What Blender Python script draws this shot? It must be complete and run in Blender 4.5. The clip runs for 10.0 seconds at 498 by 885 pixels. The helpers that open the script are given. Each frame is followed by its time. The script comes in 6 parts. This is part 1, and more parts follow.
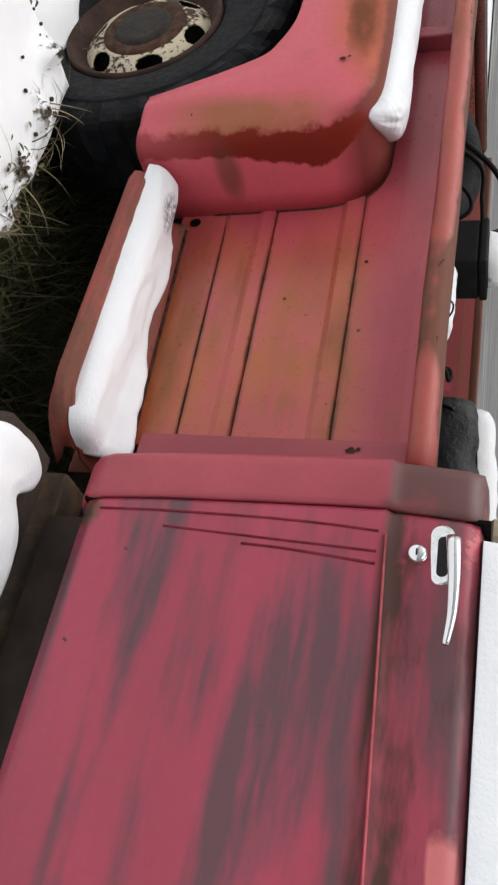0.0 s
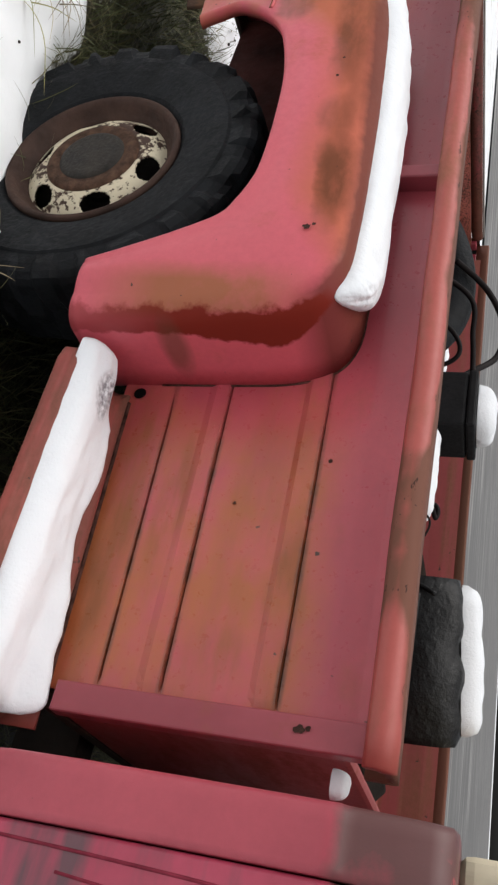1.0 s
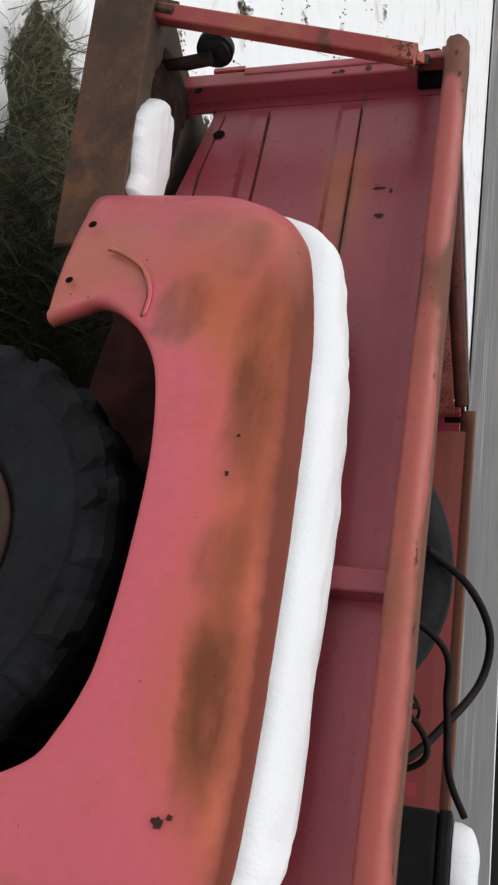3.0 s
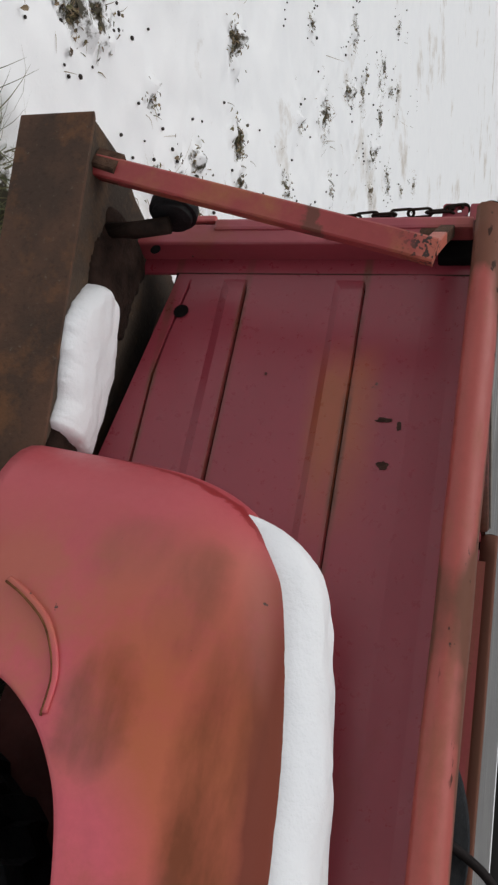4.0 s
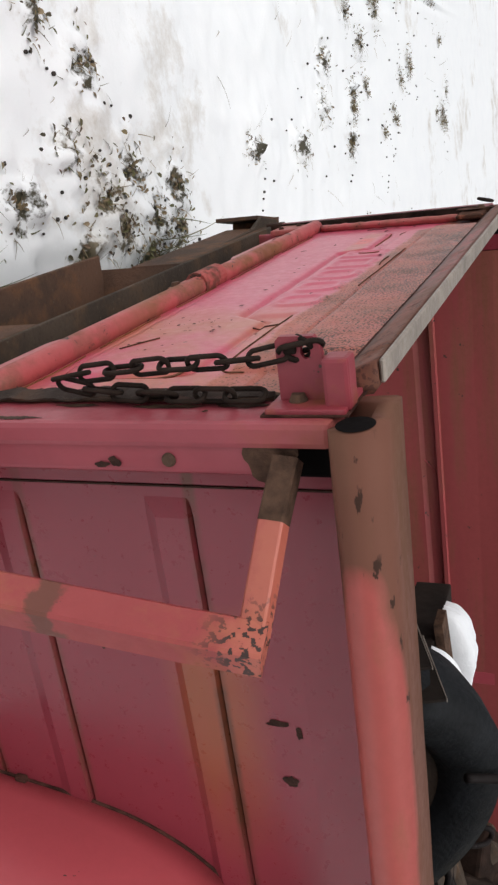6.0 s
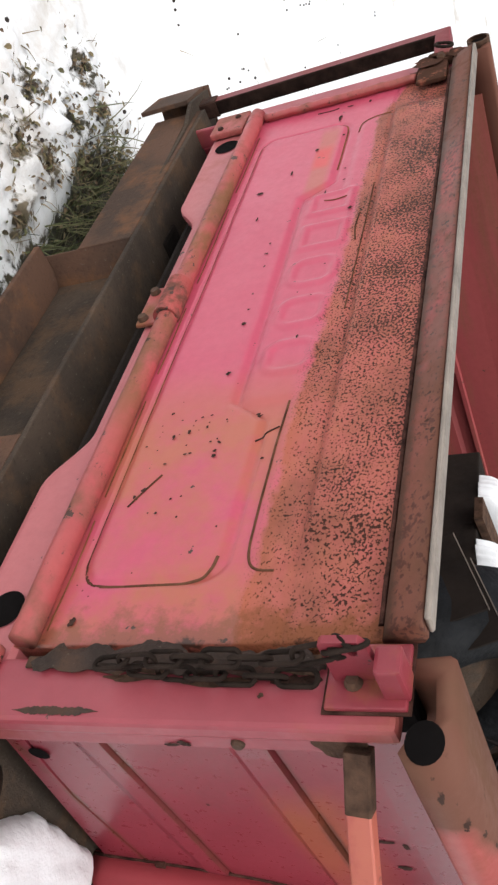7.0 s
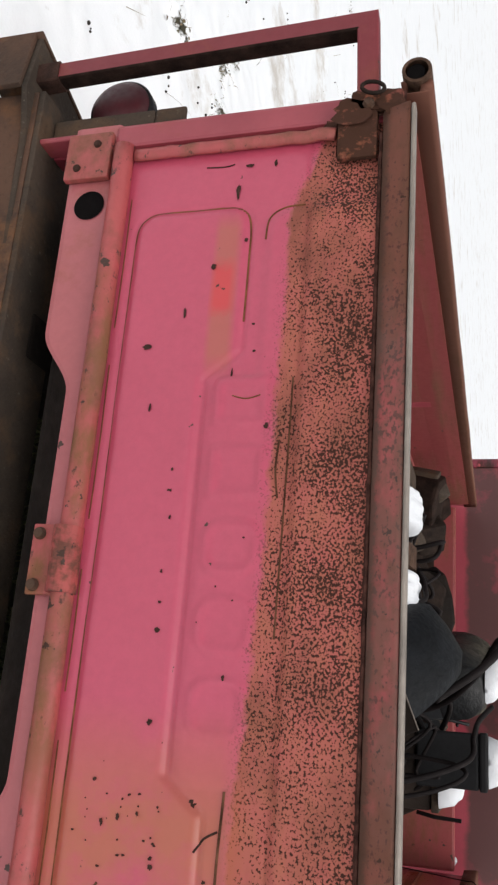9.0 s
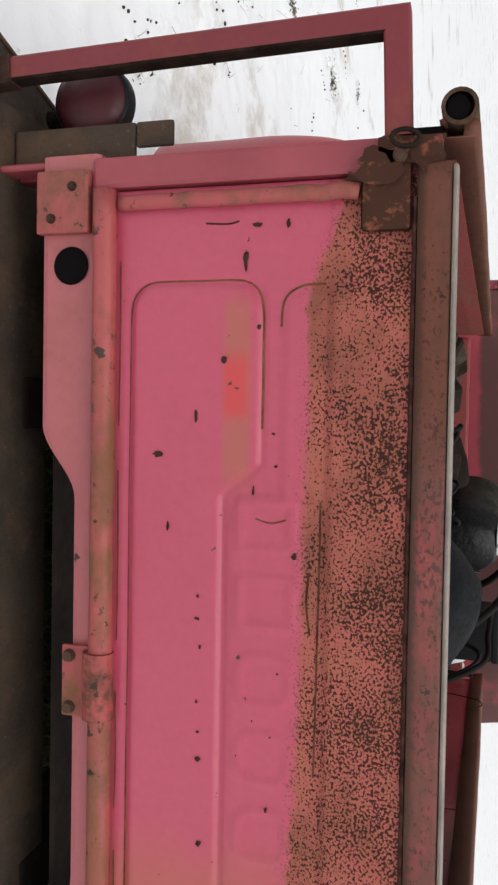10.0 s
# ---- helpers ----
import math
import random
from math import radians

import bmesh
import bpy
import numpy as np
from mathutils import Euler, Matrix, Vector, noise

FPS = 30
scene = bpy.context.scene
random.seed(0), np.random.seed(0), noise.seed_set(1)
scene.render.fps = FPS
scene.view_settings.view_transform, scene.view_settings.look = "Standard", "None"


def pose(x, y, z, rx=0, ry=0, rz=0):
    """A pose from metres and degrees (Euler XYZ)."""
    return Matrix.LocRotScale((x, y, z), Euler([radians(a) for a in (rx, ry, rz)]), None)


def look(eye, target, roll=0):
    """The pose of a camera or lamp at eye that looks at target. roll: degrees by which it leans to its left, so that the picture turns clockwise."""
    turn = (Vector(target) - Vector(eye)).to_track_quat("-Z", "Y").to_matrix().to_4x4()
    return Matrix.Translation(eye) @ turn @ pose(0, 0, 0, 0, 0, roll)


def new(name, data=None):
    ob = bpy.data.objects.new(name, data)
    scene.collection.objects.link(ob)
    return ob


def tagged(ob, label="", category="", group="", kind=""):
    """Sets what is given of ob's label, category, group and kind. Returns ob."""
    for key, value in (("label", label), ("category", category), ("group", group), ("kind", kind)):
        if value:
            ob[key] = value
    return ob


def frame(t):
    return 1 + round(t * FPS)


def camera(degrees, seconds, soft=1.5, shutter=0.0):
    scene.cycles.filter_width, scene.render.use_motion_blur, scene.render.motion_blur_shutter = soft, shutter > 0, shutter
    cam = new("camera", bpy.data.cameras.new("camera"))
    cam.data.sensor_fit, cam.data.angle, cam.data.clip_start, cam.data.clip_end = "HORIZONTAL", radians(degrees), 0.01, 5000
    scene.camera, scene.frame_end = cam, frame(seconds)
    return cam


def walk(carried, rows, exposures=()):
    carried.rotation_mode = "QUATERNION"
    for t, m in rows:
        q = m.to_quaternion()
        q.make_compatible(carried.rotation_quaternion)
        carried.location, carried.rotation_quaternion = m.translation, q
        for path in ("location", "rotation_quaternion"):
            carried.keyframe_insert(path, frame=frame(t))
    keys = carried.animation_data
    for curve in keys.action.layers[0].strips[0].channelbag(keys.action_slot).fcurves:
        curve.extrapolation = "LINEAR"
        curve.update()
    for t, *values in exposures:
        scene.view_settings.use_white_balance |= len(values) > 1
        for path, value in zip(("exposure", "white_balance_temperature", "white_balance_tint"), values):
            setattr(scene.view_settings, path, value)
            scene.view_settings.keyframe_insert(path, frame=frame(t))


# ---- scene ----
cam = camera(32.4, 10.0, soft=2.4)
PATH = [
    (0, (3.271, -1.317, 1.318), (2.261, 0.31, 0.74), 92.3),
    (0.5, (3.04, -1.349, 1.329), (2.047, 0.288, 0.749), 91.9),
    (1, (2.796, -1.301, 1.329), (1.767, 0.312, 0.745), 93.0),
    (1.5, (2.579, -1.287, 1.324), (1.491, 0.273, 0.705), 93.5),
    (2, (2.269, -1.309, 1.326), (1.189, 0.233, 0.651), 91.4),
    (2.5, (1.974, -1.254, 1.311), (0.935, 0.321, 0.649), 90.8),
    (2.7, (1.89, -1.232, 1.332), (0.869, 0.37, 0.707), 91.3),
    (3.8, (1.2, -1.224, 1.236), (0.347, 0.504, 0.702), 93.8),
    (4, (1.039, -1.166, 1.245), (0.197, 0.546, 0.643), 94.0),
    (4.5, (0.642, -1.093, 1.258), (0.033, 0.666, 0.525), 94.9),
    (5, (0.231, -1.021, 1.317), (0.083, 0.798, 0.498), 95.3),
    (5.2, (0.144, -0.985, 1.329), (0.135, 0.85, 0.534), 94.2),
    (5.5, (0.017, -0.858, 1.357), (0.257, 0.975, 0.593), 91.9),
    (5.7, (-0.055, -0.79, 1.366), (0.349, 1.021, 0.619), 91.7),
    (6.8, (-0.562, -0.477, 1.339), (0.645, 0.897, 0.53), 85.3),
    (7, (-0.613, -0.392, 1.344), (0.637, 0.959, 0.562), 83.6),
    (7.5, (-0.767, -0.194, 1.35), (0.696, 0.941, 0.594), 84.5),
    (8, (-0.949, -0.066, 1.332), (0.723, 0.784, 0.638), 86.6),
    (8.5, (-0.974, 0.188, 1.275), (0.775, 0.929, 0.648), 87.0),
    (9, (-0.997, 0.488, 1.284), (0.826, 1.094, 0.728), 89.3),
    (9.5, (-1.063, 0.802, 1.305), (0.826, 1.021, 0.686), 90.7),
    (10, (-1.002, 1.037, 1.229), (0.918, 0.974, 0.674), 91.5),
]
EXPOSURES = [(0, 0.24), (0.5, 0.27), (1, 0.28), (1.5, 0.24), (2, 0.20), (2.5, 0.15), (4, -0.24), (4.5, -0.50), (5, -0.21), (5.5, -0.10), (6.8, 0.62), (7, 0.6), (7.5, 0.26), (8, 0.5), (8.5, 0.68), (9, 0.28), (9.5, 0.1), (10, 0.2)]
walk(cam, [(t, look(eye, target, roll)) for t, eye, target, roll in PATH], EXPOSURES)

# ---- world and light: bright overcast winter day ----
SUN_ELEV, SUN_ROT = radians(55), radians(250)
world = bpy.data.worlds.new("sky")
scene.world = world
world.use_nodes = True
wn, wl = world.node_tree.nodes, world.node_tree.links
sky = wn.new("ShaderNodeTexSky")
sky.sky_type = "NISHITA"
sky.sun_disc = False
sky.sun_elevation, sky.sun_rotation = SUN_ELEV, SUN_ROT
sky.air_density, sky.dust_density, sky.ozone_density = 1.0, 6.0, 1.0
haze = wn.new("ShaderNodeHueSaturation")
haze.inputs["Saturation"].default_value = 0.25
wl.new(sky.outputs["Color"], haze.inputs["Color"])
wl.new(haze.outputs["Color"], wn["Background"].inputs["Color"])
wn["Background"].inputs["Strength"].default_value = 0.095
sun = new("sun", bpy.data.lights.new("sun", "SUN"))
sun.data.energy, sun.data.angle, sun.data.color = 1.1, radians(50), (1.0, 0.97, 0.94)
sun.matrix_world = look((2.2, -2.0, 8.0), (0.9, 0.6, 0.5))


# ---- materials ----
def nodes_of(name, rough=0.6, metal=0.0):
    m = bpy.data.materials.new(name)
    m.use_nodes = True
    b = m.node_tree.nodes["Principled BSDF"]
    b.inputs["Roughness"].default_value, b.inputs["Metallic"].default_value = rough, metal
    return m, m.node_tree, b


def add(nt, kind, ins=None, **props):
    n = nt.nodes.new(kind)
    for k, v in props.items():
        setattr(n, k, v)
    for k, v in (ins or {}).items():
        if hasattr(v, "is_output"):
            nt.links.new(v, n.inputs[k])
        else:
            n.inputs[k].default_value = v
    return n


def coords(nt, scale=(1, 1, 1), offset=(0, 0, 0)):
    tc = add(nt, "ShaderNodeTexCoord")
    return add(nt, "ShaderNodeMapping", {"Vector": tc.outputs["Object"], "Scale": scale, "Location": offset}).outputs[0]


def noise_of(nt, scale, detail=6, stretch=(1, 1, 1), offset=(0, 0, 0), rough=0.6):
    return add(nt, "ShaderNodeTexNoise", {"Vector": coords(nt, stretch, offset), "Scale": scale, "Detail": detail, "Roughness": rough}).outputs["Fac"]


def ramp(nt, fac, lo, hi, a=0.0, b=1.0):
    return add(nt, "ShaderNodeMapRange", {"Value": fac, "From Min": lo, "From Max": hi, "To Min": a, "To Max": b}).outputs[0]


def mix(nt, fac, a, b):
    n = add(nt, "ShaderNodeMix", data_type="RGBA")
    for k, v in ((0, fac), (6, a), (7, b)):
        if hasattr(v, "is_output"):
            nt.links.new(v, n.inputs[k])
        else:
            n.inputs[k].default_value = (*v, 1) if isinstance(v, tuple) and len(v) == 3 else v
    return n.outputs[2]


def math_of(nt, op, a, b=0.0):
    n = add(nt, "ShaderNodeMath", operation=op)
    for i, v in enumerate((a, b)):
        if hasattr(v, "is_output"):
            nt.links.new(v, n.inputs[i])
        else:
            n.inputs[i].default_value = v
    return n.outputs[0]


def bump(nt, b, height, strength=0.3, dist=0.01):
    n = add(nt, "ShaderNodeBump", {"Height": height, "Strength": strength, "Distance": dist})
    nt.links.new(n.outputs[0], b.inputs["Normal"])


def plain(name, col, rough=0.6, metal=0.0, var=0.35, scale=14.0, bumpy=0.25, spec=0.5):
    m, nt, b = nodes_of(name, rough, metal)
    b.inputs["Specular IOR Level"].default_value = spec
    n1, n2 = noise_of(nt, scale), noise_of(nt, scale * 6)
    c = mix(nt, ramp(nt, n1, 0.3, 0.7), tuple(v * (1 - var) for v in col), tuple(min(1, v * (1 + var)) for v in col))
    nt.links.new(c, b.inputs["Base Color"])
    nt.links.new(ramp(nt, n2, 0.3, 0.7, rough - 0.12, min(1, rough + 0.12)), b.inputs["Roughness"])
    bump(nt, b, n2, bumpy, 0.004)
    return m


PINK, DEEP, RUST, BROWN = (0.38, 0.070, 0.090), (0.17, 0.018, 0.030), (0.26, 0.088, 0.034), (0.055, 0.026, 0.018)


def spread(nt):
    """Object coordinates, split."""
    tc = add(nt, "ShaderNodeTexCoord")
    return add(nt, "ShaderNodeSeparateXYZ", {"Vector": tc.outputs["Object"]}).outputs


def paint(name, base=PINK, rust=0.5, deep=0.4, speck=0.5, rough=0.42, stretch=(1, 1, 1), seed=0.0, rustcol=RUST, extra=None):
    """Faded red paint: pale and deep areas, washed-out rust bloom, small chips."""
    m, nt, b = nodes_of(name, rough)
    big = noise_of(nt, 2.2, 5, stretch, (seed, seed * 1.7, 3.1))
    mid = noise_of(nt, 4.5, 7, stretch, (seed + 7, 2.2, seed), 0.65)
    fine = noise_of(nt, 70, 5, (1, 1, 1), (seed, 5, 1), 0.7)
    c = mix(nt, ramp(nt, big, 0.40, 0.62, 0, deep), base, DEEP)
    bloom = math_of(nt, "MULTIPLY", ramp(nt, mid, 0.66 - 0.24 * rust, 0.80 - 0.22 * rust), ramp(nt, fine, 0.2, 0.6, 0.6, 1.0))
    amount = math_of(nt, "MULTIPLY", bloom, min(1.0, 0.4 + 0.55 * rust))
    c = mix(nt, amount, c, rustcol)
    c = mix(nt, ramp(nt, fine, 0.35, 0.75, 0.0, 0.22), c, tuple(v * 0.55 for v in base))
    if extra:
        c = extra(nt, c, mid, fine)
    chips = noise_of(nt, 30, 4, (1, 1, 1), (seed + 3, 1, 9))
    chip = ramp(nt, chips, 0.735 - 0.035 * speck, 0.75 - 0.035 * speck, 0, 1.0 if speck else 0.0)
    c = mix(nt, chip, c, BROWN)
    nt.links.new(c, b.inputs["Base Color"])
    nt.links.new(math_of(nt, "ADD", ramp(nt, bloom, 0, 1, rough, rough + 0.28), ramp(nt, fine, 0.3, 0.7, -0.06, 0.06)), b.inputs["Roughness"])
    dent = noise_of(nt, 5, 2, (1, 1, 1), (seed, 0, 4))
    bump(nt, b, math_of(nt, "ADD", math_of(nt, "ADD", math_of(nt, "MULTIPLY", fine, 0.3), math_of(nt, "MULTIPLY", chip, -0.6)), math_of(nt, "MULTIPLY", dent, 2.2)), 0.25, 0.003)
    return m


def band(nt, v, lo0, lo1, hi0=None, hi1=None):
    """1 between the limits, with soft edges."""
    up = ramp(nt, v, lo0, lo1)
    return up if hi0 is None else math_of(nt, "MULTIPLY", up, ramp(nt, v, hi0, hi1, 1.0, 0.0))


def blot(nt, u, v, cu, cv, ru, rv):
    """1 in the middle of an ellipse, 0 from its edge on."""
    du = math_of(nt, "POWER", math_of(nt, "MULTIPLY", math_of(nt, "SUBTRACT", u, cu), 1.0 / ru), 2.0)
    dv = math_of(nt, "POWER", math_of(nt, "MULTIPLY", math_of(nt, "SUBTRACT", v, cv), 1.0 / rv), 2.0)
    return ramp(nt, math_of(nt, "ADD", du, dv), 0.25, 1.35, 1.0, 0.0)


def dull(nt, mask):
    """Bare rusted metal has no sheen."""
    b = nt.nodes["Principled BSDF"]
    nt.links.new(ramp(nt, mask, 0, 1, 0.5, 0.06), b.inputs["Specular IOR Level"])


def flakes(nt, c, mid, fine):
    """Paint flaking off in small dark specks along the top of the tailgate."""
    x, y, z = spread(nt)
    torn = noise_of(nt, 40, 5, (1, 0.6, 1), (6, 2, 4), 0.65)
    line = math_of(nt, "ADD", ramp(nt, y, 0.12, 0.80, 0.975, 0.998), ramp(nt, y, 1.19, 1.31, 0.0, 0.045))
    edge = math_of(nt, "SUBTRACT", math_of(nt, "ADD", z, math_of(nt, "ADD", math_of(nt, "MULTIPLY", math_of(nt, "SUBTRACT", mid, 0.5), 0.035), math_of(nt, "MULTIPLY", math_of(nt, "SUBTRACT", torn, 0.5), 0.03))), line)
    zone = math_of(nt, "MULTIPLY", ramp(nt, edge, -0.004, 0.004), ramp(nt, z, 1.135, 1.145, 1.0, 0.0))
    c = mix(nt, math_of(nt, "MULTIPLY", zone, ramp(nt, torn, 0.35, 0.62, 0.95, 0.75)), c, (0.39, 0.132, 0.088))
    scorch = noise_of(nt, 12, 6, (1, 0.6, 1), (4, 9, 1), 0.65)
    c = mix(nt, math_of(nt, "MULTIPLY", zone, ramp(nt, scorch, 0.46, 0.66, 0, 0.6)), c, (0.165, 0.066, 0.042))
    fleck = noise_of(nt, 300, 3, (1, 0.85, 1), (3, 3, 3), 0.55)
    dense = noise_of(nt, 9, 5, (1, 1, 1), (1, 8, 2), 0.65)
    high = ramp(nt, z, 1.00, 1.10, -0.02, 0.025)
    side = math_of(nt, "ADD", ramp(nt, y, 0.08, 0.40, -0.055, 0.006), ramp(nt, y, 0.8, 1.2, 0.0, -0.015))
    high = math_of(nt, "ADD", high, side)
    cut = math_of(nt, "ADD", fleck, math_of(nt, "ADD", high, ramp(nt, dense, 0.3, 0.7, -0.07, 0.085)))
    spot = math_of(nt, "MULTIPLY", ramp(nt, cut, 0.530, 0.575), ramp(nt, edge, -0.016, 0.006))
    c = mix(nt, math_of(nt, "MULTIPLY", spot, 0.95), c, (0.034, 0.017, 0.012))
    dull(nt, zone)
    low = math_of(nt, "MULTIPLY", math_of(nt, "MULTIPLY", band(nt, y, 0.02, 0.08, 0.36, 0.50), ramp(nt, z, 0.96, 1.0, 1.0, 0.0)), ramp(nt, mid, 0.38, 0.54, 0, 0.72))
    c = mix(nt, low, c, (0.40, 0.13, 0.055))
    rim = noise_of(nt, 32, 6, (1, 1, 1), (2, 6, 1), 0.7)
    hem = math_of(nt, "ADD", y, math_of(nt, "MULTIPLY", math_of(nt, "SUBTRACT", rim, 0.5), 0.16))
    c = mix(nt, ramp(nt, hem, 0.055, 0.085, 0.8, 0.0), c, (0.20, 0.072, 0.032))
    c = mix(nt, ramp(nt, hem, 0.022, 0.040, 0.9, 0.0), c, (0.035, 0.018, 0.012))
    tan = math_of(nt, "MULTIPLY", band(nt, y, 0.93, 0.97, 1.17, 1.20), band(nt, z, 0.884, 0.894, 0.918, 0.93))
    c = mix(nt, math_of(nt, "MULTIPLY", tan, 0.55), c, (0.38, 0.13, 0.06))
    wob = math_of(nt, "ADD", y, math_of(nt, "MULTIPLY", math_of(nt, "SUBTRACT", fine, 0.5), 0.03))
    bright = math_of(nt, "MULTIPLY", band(nt, wob, 1.025, 1.045, 1.10, 1.125), band(nt, z, 0.884, 0.894, 0.914, 0.926))
    return mix(nt, math_of(nt, "MULTIPLY", bright, 0.8), c, (0.60, 0.045, 0.055))


def wet_front(nt, c, mid, fine):
    """Rust wash along the fender's shoulder with brown smudges, a dark red run-off stain round its front and beside the snow."""
    x, y, z = spread(nt)
    n = math_of(nt, "SUBTRACT", mid, 0.5)
    n2 = math_of(nt, "MULTIPLY", math_of(nt, "SUBTRACT", noise_of(nt, 26, 4, (1, 1, 1), (5, 2, 9)), 0.5), 0.030)
    # washed-out orange above a line that climbs from the rear and again towards the front
    foot = math_of(nt, "ADD", ramp(nt, x, 0.88, 1.10, 0.775, 0.925), ramp(nt, x, 1.56, 1.72, 0.0, 0.085))
    above = math_of(nt, "SUBTRACT", math_of(nt, "ADD", z, math_of(nt, "MULTIPLY", n, 0.07)), foot)
    wash = math_of(nt, "MULTIPLY", ramp(nt, above, -0.035, 0.04), band(nt, x, 0.76, 0.90, 1.72, 1.79))
    c = mix(nt, math_of(nt, "MULTIPLY", wash, 0.80), c, (0.44, 0.135, 0.068))
    rear = band(nt, math_of(nt, "ADD", x, math_of(nt, "MULTIPLY", n, 0.2)), 0.66, 0.76, 0.92, 1.04)
    c = mix(nt, math_of(nt, "MULTIPLY", rear, math_of(nt, "MULTIPLY", ramp(nt, mid, 0.36, 0.50), 0.75)), c, (0.43, 0.14, 0.062))
    c = mix(nt, ramp(nt, math_of(nt, "ADD", x, math_of(nt, "MULTIPLY", n, 0.3)), 0.62, 0.98, 0.70, 0.0), c, (0.35, 0.054, 0.062))
    # brown smudges
    grain = ramp(nt, noise_of(nt, 9, 6, (0.5, 1, 1.6), (2, 5, 1), 0.6), 0.36, 0.60, 0.25, 1.0)
    wx = math_of(nt, "ADD", x, math_of(nt, "MULTIPLY", n, 0.10))
    wz = math_of(nt, "ADD", z, math_of(nt, "ADD", math_of(nt, "MULTIPLY", n, -0.05), n2))
    for cu, cv, ru, rv, k in ((0.80, 0.888, 0.075, 0.040, 0.62), (0.74, 0.80, 0.05, 0.06, 0.35), (0.93, 0.82, 0.075, 0.046, 0.80), (1.02, 0.955, 0.21, 0.042, 0.85), (1.20, 1.0, 0.13, 0.03, 0.45), (1.34, 0.968, 0.07, 0.040, 0.55), (1.53, 0.985, 0.135, 0.036, 0.92), (1.47, 0.958, 0.06, 0.02, 0.6)):
        c = mix(nt, math_of(nt, "MULTIPLY", math_of(nt, "MULTIPLY", blot(nt, wx, wz, cu, cv, ru, rv), grain), k), c, (0.150, 0.052, 0.026))
    outer = ramp(nt, y, -0.215, -0.200, 1.0, 0.0)
    crest = math_of(nt, "MULTIPLY", band(nt, math_of(nt, "ADD", y, math_of(nt, "MULTIPLY", n2, 0.45)), -0.236, -0.222), band(nt, z, 0.94, 1.0))
    c = mix(nt, math_of(nt, "MULTIPLY", crest, 0.85), c, (0.115, 0.030, 0.021))
    # tan patch before the front shoulder
    xx = math_of(nt, "ADD", x, math_of(nt, "MULTIPLY", n, 0.05))
    tan = math_of(nt, "MULTIPLY", math_of(nt, "MULTIPLY", band(nt, xx, 1.735, 1.775), band(nt, z, 0.55, 0.70, 0.90, 0.99)), math_of(nt, "MULTIPLY", outer, ramp(nt, mid, 0.34, 0.50, 0.40, 0.95)))
    c = mix(nt, tan, c, (0.31, 0.090, 0.030))
    # run-off stain round the front
    yy = math_of(nt, "ADD", math_of(nt, "ADD", y, math_of(nt, "MULTIPLY", n2, 1.3)), math_of(nt, "MULTIPLY", n, 0.06))
    low = math_of(nt, "ADD", ramp(nt, z, 0.55, 0.72, -0.176, -0.158), math_of(nt, "ADD", ramp(nt, z, 0.74, 0.90, 0.0, 0.036), ramp(nt, z, 0.93, 1.03, 0.0, -0.075)))
    run = math_of(nt, "MULTIPLY", math_of(nt, "MULTIPLY", ramp(nt, math_of(nt, "SUBTRACT", yy, low), -0.004, 0.004, 1.0, 0.0), ramp(nt, yy, -0.222, -0.212)), math_of(nt, "MULTIPLY", band(nt, x, 1.77, 1.79), ramp(nt, z, 0.54, 0.74, 0.55, 1.0)))
    c = mix(nt, run, c, (0.185, 0.022, 0.014))
    drop = math_of(nt, "MULTIPLY", blot(nt, yy, z, -0.12, 0.715, 0.085, 0.030), band(nt, x, 1.77, 1.79))
    c = mix(nt, math_of(nt, "MULTIPLY", drop, 0.7), c, (0.13, 0.045, 0.026))
    thin = math_of(nt, "MULTIPLY", math_of(nt, "SUBTRACT", noise_of(nt, 18, 4, (1, 1, 1), (8, 2, 1)), 0.5), 0.022)
    path = math_of(nt, "ADD", ramp(nt, z, 0.586, 0.70, -0.095, -0.146), math_of(nt, "ADD", ramp(nt, z, 0.70, 0.82, 0.0, -0.031), thin))
    off = math_of(nt, "ABSOLUTE", math_of(nt, "SUBTRACT", y, path), 0.0)
    inside = math_of(nt, "SUBTRACT", math_of(nt, "ADD", ramp(nt, z, 0.60, 0.90, 0.003, 0.0095), math_of(nt, "MULTIPLY", math_of(nt, "SUBTRACT", noise_of(nt, 55, 4, (1, 1, 1), (3, 2, 5)), 0.5), 0.022)), off)
    drip = math_of(nt, "MULTIPLY", ramp(nt, inside, -0.001, 0.0015), math_of(nt, "MULTIPLY", ramp(nt, x, 0.68, 0.72, 1.0, 0.0), band(nt, z, 0.57, 0.66)))
    c = mix(nt, math_of(nt, "MULTIPLY", drip, 0.9), c, (0.24, 0.010, 0.012))
    dull(nt, math_of(nt, "MAXIMUM", wash, math_of(nt, "MAXIMUM", crest, run)))
    return c


